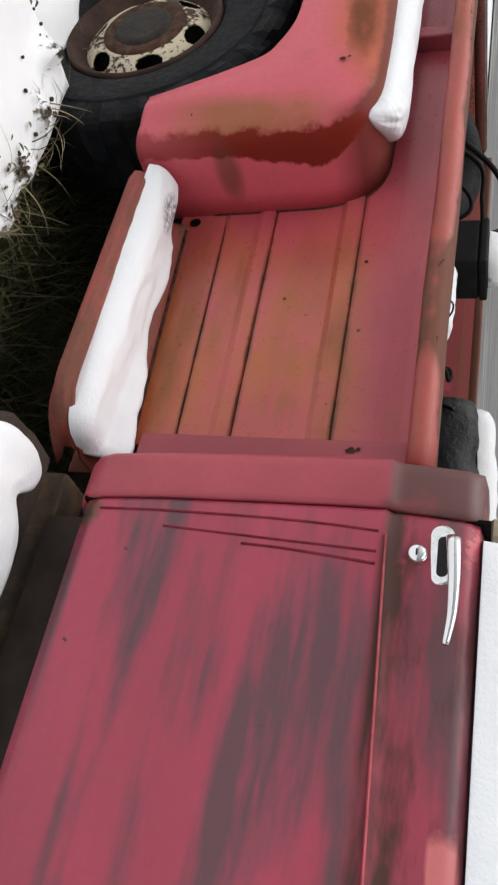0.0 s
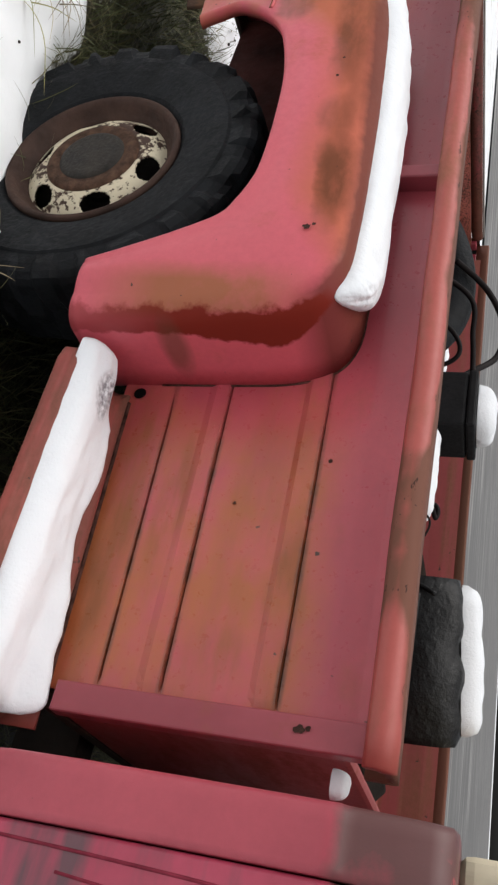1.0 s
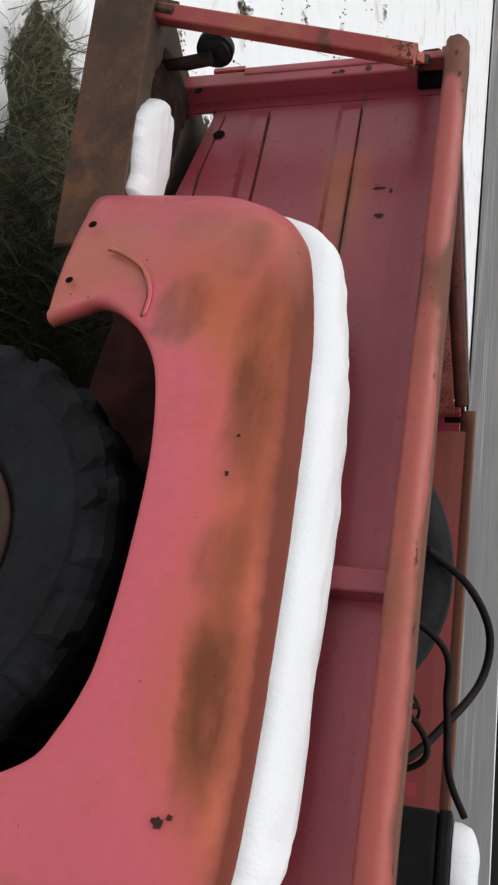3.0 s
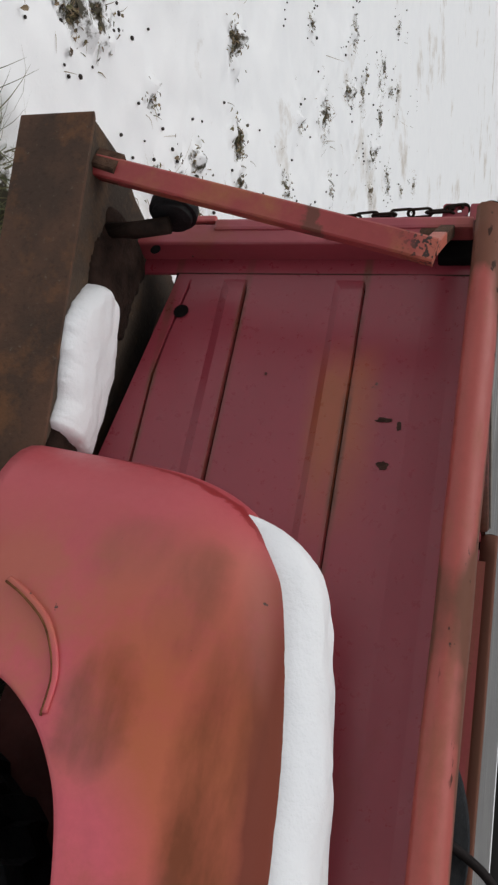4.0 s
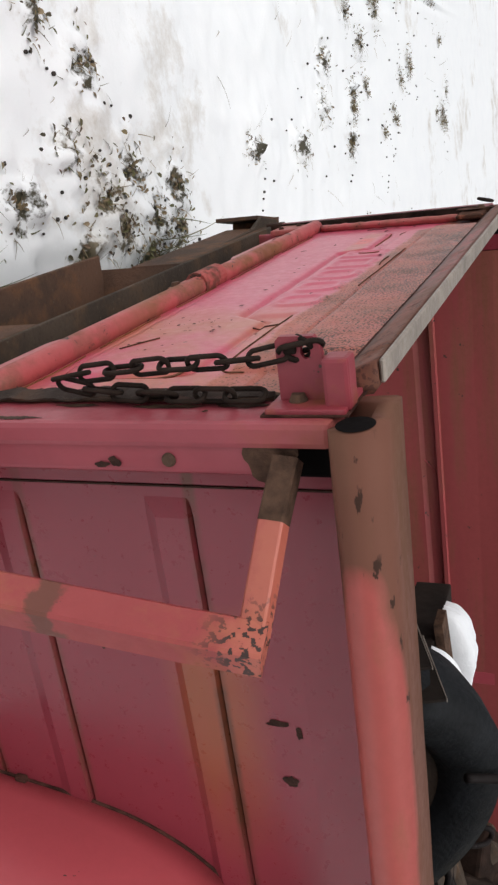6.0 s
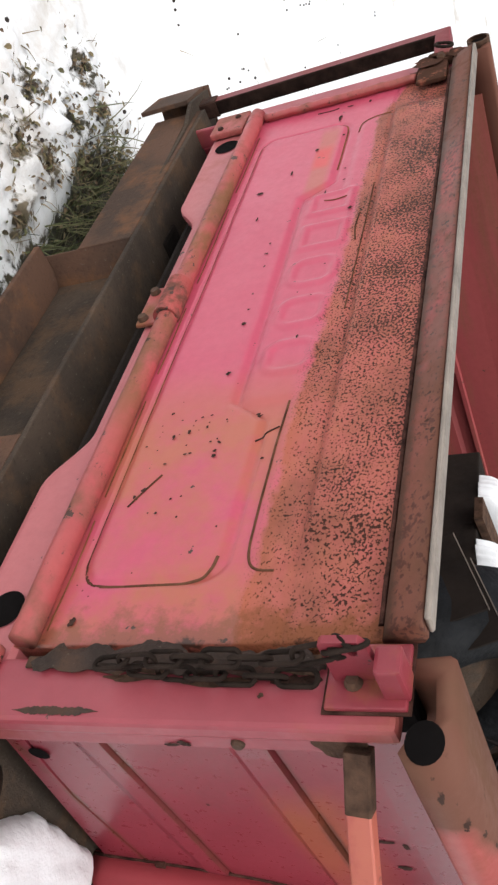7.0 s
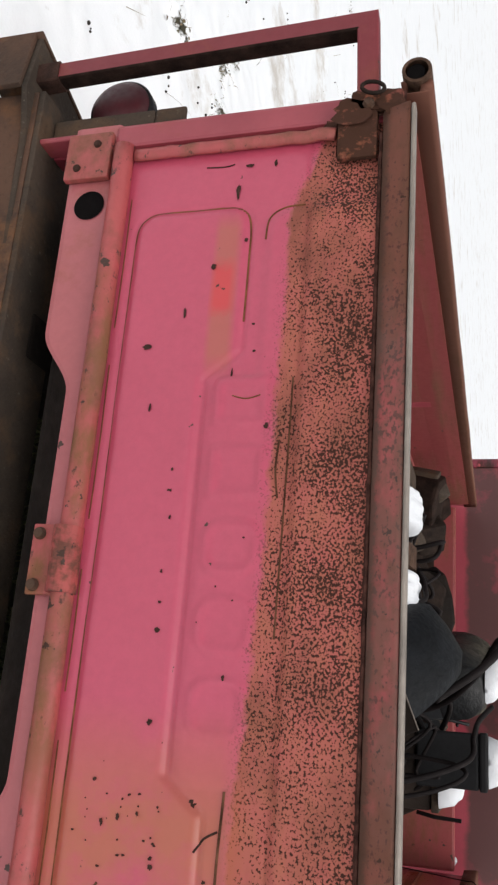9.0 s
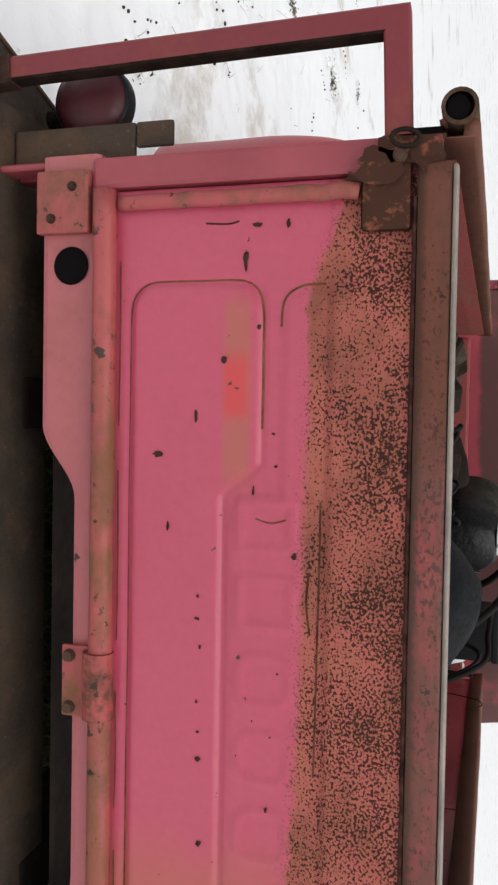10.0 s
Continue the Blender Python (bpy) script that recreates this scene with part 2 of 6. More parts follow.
def rail_wear(nt, c, mid, fine):
    """Outer half orange-pink, the flat inner half weathered grey-brown."""
    x, y, z = spread(nt)
    n = math_of(nt, "MULTIPLY", math_of(nt, "SUBTRACT", noise_of(nt, 14, 5, (0.5, 1, 1), (9, 1, 3)), 0.5), 0.022)
    off = math_of(nt, "ADD", math_of(nt, "ABSOLUTE", math_of(nt, "SUBTRACT", y, 0.685), 0.0), n)
    patch = ramp(nt, noise_of(nt, 2.6, 4, (1, 0.2, 0.2), (5, 0, 0), 0.5), 0.34, 0.66, -0.024, 0.020)
    off = math_of(nt, "SUBTRACT", off, patch)
    inner = ramp(nt, off, 0.750, 0.760, 1.0, 0.0)
    c = mix(nt, math_of(nt, "MULTIPLY", inner, 0.85), c, (0.125, 0.070, 0.048))
    flake = math_of(nt, "MULTIPLY", band(nt, off, 0.735, 0.745, 0.757, 0.765), ramp(nt, noise_of(nt, 75, 4, (0.35, 1, 1), (2, 2, 8)), 0.63, 0.67))
    dull(nt, math_of(nt, "MAXIMUM", inner, flake))
    return mix(nt, flake, c, (0.045, 0.024, 0.018))


def channel_wear(nt, c, mid, fine):
    """Brown at both ends of the channel, dark specks over the pink middle."""
    x, y, z = spread(nt)
    n = math_of(nt, "MULTIPLY", math_of(nt, "SUBTRACT", noise_of(nt, 6, 6, (1, 1, 1), (3, 4, 5), 0.65), 0.5), 0.9)
    off = math_of(nt, "ADD", math_of(nt, "ABSOLUTE", math_of(nt, "SUBTRACT", y, 0.70), 0.0), n)
    ends = ramp(nt, off, 0.16, 0.42, 0.0, 0.85)
    c = mix(nt, ends, c, (0.150, 0.066, 0.043))
    worn = ramp(nt, noise_of(nt, 24, 6, (1, 0.5, 1), (7, 3, 1), 0.65), 0.44, 0.58, 0, 0.75)
    c = mix(nt, worn, c, (0.135, 0.058, 0.038))
    c = mix(nt, ramp(nt, math_of(nt, "ADD", z, math_of(nt, "MULTIPLY", math_of(nt, "SUBTRACT", mid, 0.5), 0.02)), 1.158, 1.170, 0, 0.6), c, (0.12, 0.055, 0.036))
    s = noise_of(nt, 170, 4, (1, 0.7, 1), (2, 2, 2), 0.6)
    d = noise_of(nt, 8, 4, (1, 1, 1), (1, 3, 8), 0.6)
    c = mix(nt, ramp(nt, math_of(nt, "ADD", s, ramp(nt, d, 0.35, 0.65, -0.08, 0.06)), 0.55, 0.63, 0, 0.85), c, (0.075, 0.032, 0.024))
    edge = ramp(nt, math_of(nt, "ADD", z, math_of(nt, "MULTIPLY", math_of(nt, "SUBTRACT", fine, 0.5), 0.02)), 1.136, 1.144, 0.9, 0.0)
    c = mix(nt, edge, c, (0.085, 0.045, 0.032))
    dull(nt, ends)
    return c


def rod_wear(nt, c, mid, fine):
    """Bare brown metal along the rod, with dark broken scale."""
    x, y, z = spread(nt)
    n = noise_of(nt, 9, 6, (1, 0.5, 1), (7, 1, 2), 0.65)
    bare_metal = math_of(nt, "MULTIPLY", ramp(nt, n, 0.42, 0.54, 0, 0.9), band(nt, y, 0.30, 0.46, 1.0, 1.2))
    c = mix(nt, bare_metal, c, (0.21, 0.100, 0.052))
    s = noise_of(nt, 48, 6, (1, 0.6, 1), (1, 1, 4), 0.7)
    c = mix(nt, ramp(nt, s, 0.60, 0.65, 0, 0.9), c, (0.055, 0.026, 0.017))
    dull(nt, bare_metal)
    return c


def primer(nt, c, mid, fine):
    """Brown primer high on the cab corner."""
    x, y, z = spread(nt)
    up = math_of(nt, "ADD", z, math_of(nt, "MULTIPLY", math_of(nt, "SUBTRACT", mid, 0.5), 0.10))
    c = mix(nt, math_of(nt, "MULTIPLY", band(nt, up, 1.145, 1.165), ramp(nt, mid, 0.52, 0.66, 0.9, 0.2)), c, (0.082, 0.040, 0.036))
    n = noise_of(nt, 26, 5, (1, 1, 0.6), (8, 1, 7), 0.65)
    scratch = math_of(nt, "MULTIPLY", math_of(nt, "MULTIPLY", band(nt, x, 2.64, 2.67), band(nt, z, 1.15, 1.155)), ramp(nt, n, 0.59, 0.63, 0, 0.85))
    return mix(nt, scratch, c, (0.60, 0.10, 0.12))


def scabs(nt, c, mid, fine):
    x, y, z = spread(nt)
    n = noise_of(nt, 45, 5, (1, 1, 1), (1, 1, 6), 0.65)
    dark = ramp(nt, n, 0.30, 0.46, 0.0, 0.95)
    dull(nt, dark)
    return mix(nt, dark, c, (0.050, 0.026, 0.018))


def door_streaks(nt, c, mid, fine):
    """Grey streaks running along the door, brown primer over its crease."""
    x, y, z = spread(nt)
    s1 = noise_of(nt, 4.5, 5, (0.42, 1, 2.6), (1.5, 0, 4), 0.55)
    s2 = noise_of(nt, 10, 4, (0.25, 1, 3.0), (3, 0, 2), 0.5)
    sm = math_of(nt, "ADD", math_of(nt, "MULTIPLY", s1, 0.8), math_of(nt, "MULTIPLY", s2, 0.2))
    c = mix(nt, ramp(nt, sm, 0.47, 0.585, 0, 0.85), c, (0.072, 0.046, 0.054))
    up = math_of(nt, "ADD", z, math_of(nt, "MULTIPLY", math_of(nt, "SUBTRACT", mid, 0.5), 0.03))
    prim = math_of(nt, "MULTIPLY", band(nt, up, 1.15, 1.162), ramp(nt, noise_of(nt, 7, 5, (0.5, 1, 2.0), (6, 0, 2)), 0.46, 0.60, 0.95, 0.25))
    dull(nt, math_of(nt, "MULTIPLY", prim, 0.8))
    c = mix(nt, prim, c, (0.062, 0.034, 0.028))
    n = math_of(nt, "SUBTRACT", noise_of(nt, 24, 5, (1, 1, 1), (4, 1, 7), 0.65), 0.5)
    wx, wz = math_of(nt, "ADD", x, math_of(nt, "MULTIPLY", n, 0.05)), math_of(nt, "ADD", z, math_of(nt, "MULTIPLY", n, 0.05))
    c = mix(nt, math_of(nt, "MULTIPLY", blot(nt, wx, wz, 2.712, 0.680, 0.034, 0.024), 0.85), c, (0.150, 0.050, 0.018))
    c = mix(nt, math_of(nt, "MULTIPLY", blot(nt, wx, wz, 2.722, 0.676, 0.018, 0.012), 0.9), c, (0.040, 0.026, 0.018))
    wz = math_of(nt, "ADD", z, math_of(nt, "MULTIPLY", math_of(nt, "SUBTRACT", noise_of(nt, 40, 3, (0.1, 1, 1), (2, 1, 7)), 0.5), 0.03))
    pale = math_of(nt, "MULTIPLY", band(nt, wx, 3.10, 3.125), band(nt, wz, 1.244, 1.250, 1.278, 1.284))
    c = mix(nt, math_of(nt, "MULTIPLY", pale, 0.8), c, (0.60, 0.17, 0.17))
    nicks = math_of(nt, "MULTIPLY", band(nt, z, 1.17, 1.20), math_of(nt, "MULTIPLY", ramp(nt, x, 2.71, 2.80, 1.0, 0.0), ramp(nt, n, 0.09, 0.12)))
    return mix(nt, math_of(nt, "MULTIPLY", nicks, 0.8), c, (0.60, 0.12, 0.13))


def tube_wear(nt, c, mid, fine):
    """Salmon primer high on the tube, chips at its elbow, a brown burn half way."""
    x, y, z = spread(nt)
    n = math_of(nt, "SUBTRACT", noise_of(nt, 40, 5, (1, 1, 1), (3, 8, 1), 0.65), 0.5)
    wz = math_of(nt, "ADD", z, math_of(nt, "MULTIPLY", n, 0.05))
    c = mix(nt, math_of(nt, "MULTIPLY", band(nt, wz, 1.075, 1.10), 0.7), c, (0.46, 0.135, 0.085))
    c = mix(nt, math_of(nt, "MULTIPLY", band(nt, wz, 0.912, 0.918, 0.936, 0.942), 0.85), c, (0.105, 0.036, 0.020))
    chips = noise_of(nt, 150, 3, (1, 1, 1), (1, 4, 2), 0.5)
    c = mix(nt, math_of(nt, "MULTIPLY", math_of(nt, "MULTIPLY", band(nt, z, 1.05, 1.085), ramp(nt, x, 0.165, 0.19)), ramp(nt, chips, 0.54, 0.58)), c, (0.035, 0.016, 0.012))
    return c


def stain_and_rear_shade(nt, c, mid, fine):
    """Brown-orange stain low on the panel; dimmer light at the rear put into the paint colour."""
    x, y, z = spread(nt)
    n = math_of(nt, "MULTIPLY", math_of(nt, "SUBTRACT", mid, 0.5), 0.5)
    tan = math_of(nt, "MULTIPLY", band(nt, math_of(nt, "ADD", x, n), 1.85, 2.05), band(nt, math_of(nt, "ADD", z, math_of(nt, "MULTIPLY", n, 0.3)), 0.5, 0.6, 1.0, 1.08))
    # Painted shade: the red gets deeper from the front of the panel to the rear.
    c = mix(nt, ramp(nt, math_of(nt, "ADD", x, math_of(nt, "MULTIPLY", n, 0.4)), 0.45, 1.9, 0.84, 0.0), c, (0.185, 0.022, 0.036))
    stripes = noise_of(nt, 6, 5, (0.6, 1, 1.2), (4, 0, 7))
    c = mix(nt, math_of(nt, "MULTIPLY", tan, ramp(nt, stripes, 0.36, 0.56, 0.15, 0.95)), c, (0.40, 0.112, 0.038))
    spot = math_of(nt, "MULTIPLY", band(nt, math_of(nt, "ADD", x, math_of(nt, "MULTIPLY", n, 0.5)), 0.24, 0.34, 0.46, 0.60), band(nt, math_of(nt, "ADD", z, math_of(nt, "MULTIPLY", n, 0.12)), 0.91, 0.95, 1.0, 1.04))
    c = mix(nt, math_of(nt, "MULTIPLY", spot, 0.6), c, (0.34, 0.10, 0.032))
    wx, wz = math_of(nt, "ADD", x, math_of(nt, "MULTIPLY", n, 0.3)), math_of(nt, "ADD", z, math_of(nt, "MULTIPLY", n, 0.07))
    run = ramp(nt, noise_of(nt, 16, 5, (0.3, 1, 1.5), (9, 0, 3)), 0.40, 0.62, 0.2, 1.0)
    for cu, cv, ru, rv, k in ((2.30, 0.985, 0.19, 0.034, 0.95), (2.20, 0.645, 0.32, 0.045, 1.0), (2.13, 0.742, 0.16, 0.030, 0.85), (2.12, 0.900, 0.22, 0.055, 0.50), (2.38, 0.905, 0.05, 0.04, 0.7), (2.25, 0.60, 0.34, 0.02, 0.9), (2.40, 0.86, 0.10, 0.04, 0.35), (0.43, 0.955, 0.09, 0.030, 0.5), (1.98, 0.965, 0.06, 0.02, 0.5)):
        c = mix(nt, math_of(nt, "MULTIPLY", math_of(nt, "MULTIPLY", blot(nt, wx, wz, cu, cv, ru, rv), run), k), c, (0.245, 0.070, 0.016))
    lines = ((0.634, 0.70), (0.770, 0.810), (0.980, 1.004))
    broken = ramp(nt, noise_of(nt, 9, 5, (1, 0.2, 0.2), (2, 0, 8), 0.6), 0.40, 0.60, 0.15, 0.9)
    for z0, z1 in lines:
        level = ramp(nt, x, 0.2, 2.4, z0, z1)
        near = math_of(nt, "ABSOLUTE", math_of(nt, "SUBTRACT", z, level), 0.0)
        c = mix(nt, math_of(nt, "MULTIPLY", ramp(nt, near, 0.004, 0.009, 1.0, 0.0), broken), c, (0.115, 0.040, 0.022))
    return c


M_BED = paint("faded_red_paint", PINK, 0.40, 0.5, 0.5, 0.42)
M_BEDF = paint("bed_side_paint", (0.59, 0.102, 0.130), 0.25, 0.40, 0.35, 0.31, (0.7, 1, 1.3), 4.0, (0.28, 0.10, 0.03), stain_and_rear_shade)
M_RAIL = paint("worn_rail_paint", (0.38, 0.075, 0.060), 0.72, 0.2, 0.25, 0.5, (0.7, 2.5, 2.5), 2.0, (0.24, 0.095, 0.048), rail_wear)
M_FENDER = paint("fender_paint", (0.62, 0.104, 0.136), 0.20, 0.06, 0.6, 0.46, (1, 1, 1), 8.0, (0.36, 0.11, 0.045), wet_front)
M_DARKRED = paint("deep_red_paint", (0.20, 0.026, 0.032), 0.45, 0.5, 1.2, 0.5, (1, 1, 1), 11.0)
M_GATE = paint("tailgate_pink_paint", (0.52, 0.078, 0.136), 0.18, 0.05, 0.8, 0.34, (1, 1, 1), 14.0, RUST, flakes)
M_GATETOP = paint("tailgate_top_paint", (0.33, 0.068, 0.064), 0.5, 0.3, 2.2, 0.55, (5, 5, 5), 21.0, (0.15, 0.07, 0.045), channel_wear)
M_INNER = paint("inner_bed_paint", (0.33, 0.060, 0.060), 0.75, 0.25, 1.9, 0.55, (0.35, 1, 3.5), 61.0, (0.22, 0.085, 0.045))
M_SILL = paint("pale_sill_paint", (0.46, 0.13, 0.14), 0.4, 0.1, 0.9, 0.42, (1, 1, 1), 23.0)
M_ROD = paint("hinge_rod_paint", (0.44, 0.085, 0.085), 0.8, 0.2, 2.4, 0.48, (2.5, 2, 2.5), 25.0, (0.17, 0.078, 0.045), rod_wear)
M_STEP = paint("step_board_paint", (0.28, 0.058, 0.040), 0.9, 0.4, 1.0, 0.6, (0.7, 3, 3), 51.0, (0.12, 0.055, 0.034))
M_DOOR = paint("streaked_door_paint", (0.42, 0.048, 0.094), 0.1, 0.35, 0.2, 0.40, (0.4, 1, 2), 29.0, RUST, door_streaks)
M_CABRED = paint("cab_edge_paint", (0.42, 0.062, 0.088), 0.2, 0.3, 0.3, 0.45, (1, 1, 1), 31.0, RUST, primer)
M_KNUCKLE = paint("chipped_knuckle_paint", (0.40, 0.075, 0.065), 1.0, 0.3, 3.0, 0.6, (9, 9, 9), 37.0, (0.10, 0.045, 0.028))
M_SCAB = paint("scabbed_paint", (0.40, 0.10, 0.075), 0.9, 0.3, 2.0, 0.65, (3, 3, 3), 41.0, RUST, scabs)
M_TUBE = paint("guard_tube_paint", (0.33, 0.050, 0.048), 0.6, 0.35, 0.5, 0.48, (1.5, 1.5, 1.5), 17.0, (0.38, 0.15, 0.065), tube_wear)


def steel(name, base, dark, orange, amount):
    """Brown scale with darker blots, orange bloom and pale dust specks."""
    m, nt, b = nodes_of(name, 0.82)
    b.inputs["Specular IOR Level"].default_value = 0.2
    n1, n2, n3 = noise_of(nt, 5, 6, (1, 1, 1), (1, 2, 3), 0.6), noise_of(nt, 11, 6, (1, 1, 1), (7, 2, 3), 0.65), noise_of(nt, 120, 4, (1, 1, 1), (0, 0, 0), 0.65)
    c = mix(nt, ramp(nt, n1, 0.40, 0.60, 0, 0.9), base, dark)
    c = mix(nt, ramp(nt, n2, 0.50, 0.64, 0, amount), c, orange)
    c = mix(nt, ramp(nt, n3, 0.64, 0.72, 0, 0.5), c, (0.17, 0.15, 0.125))
    c = mix(nt, ramp(nt, n3, 0.25, 0.45, 0.45, 0.0), c, tuple(v * 0.4 for v in dark))
    nt.links.new(c, b.inputs["Base Color"])
    bump(nt, b, math_of(nt, "ADD", n3, n2), 0.5, 0.004)
    return m


M_LATCH = paint("deep_red_latch_paint", (0.28, 0.036, 0.050), 0.75, 0.5, 2.6, 0.5, (3, 3, 3), 71.0)
M_RUSTY = steel("rusty_steel", (0.110, 0.060, 0.040), (0.055, 0.037, 0.028), (0.165, 0.078, 0.038), 0.75)
M_TORN = steel("torn_grey_rust", (0.060, 0.040, 0.033), (0.026, 0.019, 0.016), (0.11, 0.055, 0.032), 0.5)
M_DIRT = steel("dirty_brown_steel", (0.070, 0.051, 0.038), (0.036, 0.028, 0.022), (0.115, 0.066, 0.037), 0.55)
M_TYRE = plain("weathered_tyre_rubber", (0.0070, 0.0080, 0.0095), 0.66, 0.0, 0.6, 14, 0.7, spec=0.17)
# Dark dirt and scrap; also the painted shade on the far guard tube.
M_CAKED_SHADE = plain("caked_dirt_and_tube_shade", (0.022, 0.013, 0.010), 0.9, 0.0, 0.6, 30, 0.5, spec=0.1)
M_ARCH = plain("dark_arch_metal", (0.045, 0.014, 0.012), 0.85, 0.0, 0.6, 9, 0.6, spec=0.15)
M_GREASE = plain("greasy_hub", (0.020, 0.016, 0.012), 0.6, 0.0, 0.6, 24, 0.6, spec=0.3)
M_SEAM = plain("rusty_seam", (0.060, 0.026, 0.020), 0.9, 0.0, 0.8, 55, 0.6, spec=0.1)
M_SHADE = plain("crease_shade_red", (0.165, 0.021, 0.036), 0.8, 0.0, 0.4, 30, 0.2, spec=0.1)
M_GROOVE = plain("dark_groove_dirt", (0.105, 0.048, 0.028), 0.9, 0.0, 0.7, 30, 0.3, spec=0.1)
M_BURNT = plain("burnt_brown_steel", (0.075, 0.042, 0.028), 0.85, 0.0, 0.6, 45, 0.6, spec=0.15)
M_STAIN = plain("brown_groove_dirt", (0.17, 0.070, 0.030), 0.85, 0.0, 0.5, 40, 0.3, spec=0.15)
M_RIM = plain("rusted_rim", (0.050, 0.028, 0.021), 0.7, 0.0, 0.4, 14, 0.4, spec=0.2)
M_BLACK = plain("black_plastic", (0.009, 0.009, 0.010), 0.6, 0.0, 0.4, 20, 0.2, spec=0.25)
M_VINYL = plain("black_vinyl", (0.0055, 0.0055, 0.0058), 0.42, 0.0, 0.6, 9, 1.0, spec=0.30)
M_CHROME = plain("chrome", (0.78, 0.79, 0.80), 0.14, 1.0, 0.06, 30, 0.05)
M_CREAM = plain("cream_paint", (0.62, 0.55, 0.40), 0.5, 0.0, 0.15, 9, 0.15)
M_WIRE = plain("cable_rubber", (0.011, 0.008, 0.008), 0.7, 0.0, 0.3, 30, 0.1, spec=0.15)
M_CHAIN = plain("blackened_steel", (0.020, 0.013, 0.010), 0.8, 0.0, 0.6, 30, 0.4, spec=0.12)
M_HOLE = plain("dark_hole", (0.006, 0.005, 0.005), 0.9, 0.0, 0.2, 20, 0.0, spec=0.05)
M_CHIP = plain("bare_rust_chip", (0.045, 0.022, 0.016), 0.85, 0.0, 0.5, 60, 0.6, spec=0.2)
M_LENS = plain("red_lamp_glass", (0.055, 0.003, 0.007), 0.5, 0.0, 0.3, 20, 0.05)
M_STRIP = plain("pale_edge_strip", (0.24, 0.205, 0.175), 0.5, 0.0, 0.3, 18, 0.2)
M_UNDER = plain("dark_underbody", (0.014, 0.010, 0.008), 0.9, 0.0, 0.5, 8, 0.6, spec=0.2)
M_BOARD = plain("weathered_dark_board", (0.045, 0.033, 0.027), 0.8, 0.0, 0.5, 7, 0.6, spec=0.2)


def chipped_cream():
    m, nt, b = nodes_of("chipped_cream_wheel_paint", 0.55)
    b.inputs["Specular IOR Level"].default_value = 0.25
    n = noise_of(nt, 75, 7, (1, 1, 1), (2, 0, 0), 0.68)
    n2 = noise_of(nt, 9, 3, (1, 1, 1), (1, 0, 2))
    cut = math_of(nt, "ADD", n, math_of(nt, "MULTIPLY", math_of(nt, "SUBTRACT", n2, 0.5), 0.95))
    c = mix(nt, ramp(nt, cut, 0.51, 0.55), (0.62, 0.55, 0.40), (0.050, 0.024, 0.015))
    nt.links.new(c, b.inputs["Base Color"])
    bump(nt, b, ramp(nt, cut, 0.53, 0.56, 1, 0), 0.4, 0.002)
    return m


M_WHEEL = chipped_cream()


def snow_mat(name, soil):
    """White snow; where the ground is bare, dark earth and matted grass."""
    m, nt, b = nodes_of(name, 0.65)
    n1, n2 = noise_of(nt, 7), noise_of(nt, 150, 3)
    c = mix(nt, n1, (0.80, 0.83, 0.86), (0.90, 0.92, 0.93)) if soil else mix(nt, n1, (0.72, 0.75, 0.79), (0.82, 0.84, 0.86))
    if soil:
        at = add(nt, "ShaderNodeAttribute", attribute_name="bare")
        n3 = noise_of(nt, 38, 5)
        dirt = mix(nt, n3, (0.016, 0.013, 0.008), (0.060, 0.052, 0.026))
        edge = math_of(nt, "ADD", at.outputs["Fac"], math_of(nt, "MULTIPLY", math_of(nt, "SUBTRACT", n3, 0.5), 0.9))
        c = mix(nt, ramp(nt, edge, 0.42, 0.55), c, dirt)
        smudge = ramp(nt, noise_of(nt, 11, 7, (1, 1, 1), (3, 1, 0), 0.7), 0.66, 0.76, 0, 0.40)
        c = mix(nt, smudge, c, (0.24, 0.20, 0.14))
        far = ramp(nt, noise_of(nt, 1.1, 8, (1, 1, 1), (6, 1, 0), 0.72), 0.56, 0.66, 0, 0.55)
        c = mix(nt, far, c, (0.36, 0.29, 0.20))
    else:
        x, y, z = spread(nt)
        d = math_of(nt, "ADD", math_of(nt, "POWER", math_of(nt, "MULTIPLY", math_of(nt, "SUBTRACT", x, 1.950), 20.0), 2.0), math_of(nt, "POWER", math_of(nt, "MULTIPLY", math_of(nt, "ADD", y, 0.112), 28.0), 2.0))
        grey = math_of(nt, "MULTIPLY", ramp(nt, d, 0.3, 1.3, 1.0, 0.0), ramp(nt, noise_of(nt, 90, 4), 0.35, 0.6))
        c = mix(nt, math_of(nt, "MULTIPLY", grey, 0.9), c, (0.16, 0.15, 0.17))
    nt.links.new(c, b.inputs["Base Color"])
    bump(nt, b, math_of(nt, "ADD", math_of(nt, "MULTIPLY", n1, 1.5), math_of(nt, "MULTIPLY", n2, 0.22 if soil else 0.42)), 0.35, 0.01)
    return m


M_SNOW = snow_mat("snow", False)
M_GROUND = snow_mat("snowy_ground", True)


def blades_mat(name, cols):
    m, nt, b = nodes_of(name, 0.7)
    geo = add(nt, "ShaderNodeNewGeometry")
    r = add(nt, "ShaderNodeValToRGB", {"Fac": geo.outputs["Random Per Island"]})
    el = r.color_ramp.elements
    el[0].color, el[1].color = (*cols[0], 1), (*cols[-1], 1)
    for i, cc in enumerate(cols[1:-1]):
        e = el.new((i + 1) / (len(cols) - 1))
        e.color = (*cc, 1)
    nt.links.new(r.outputs[0], b.inputs["Base Color"])
    return m


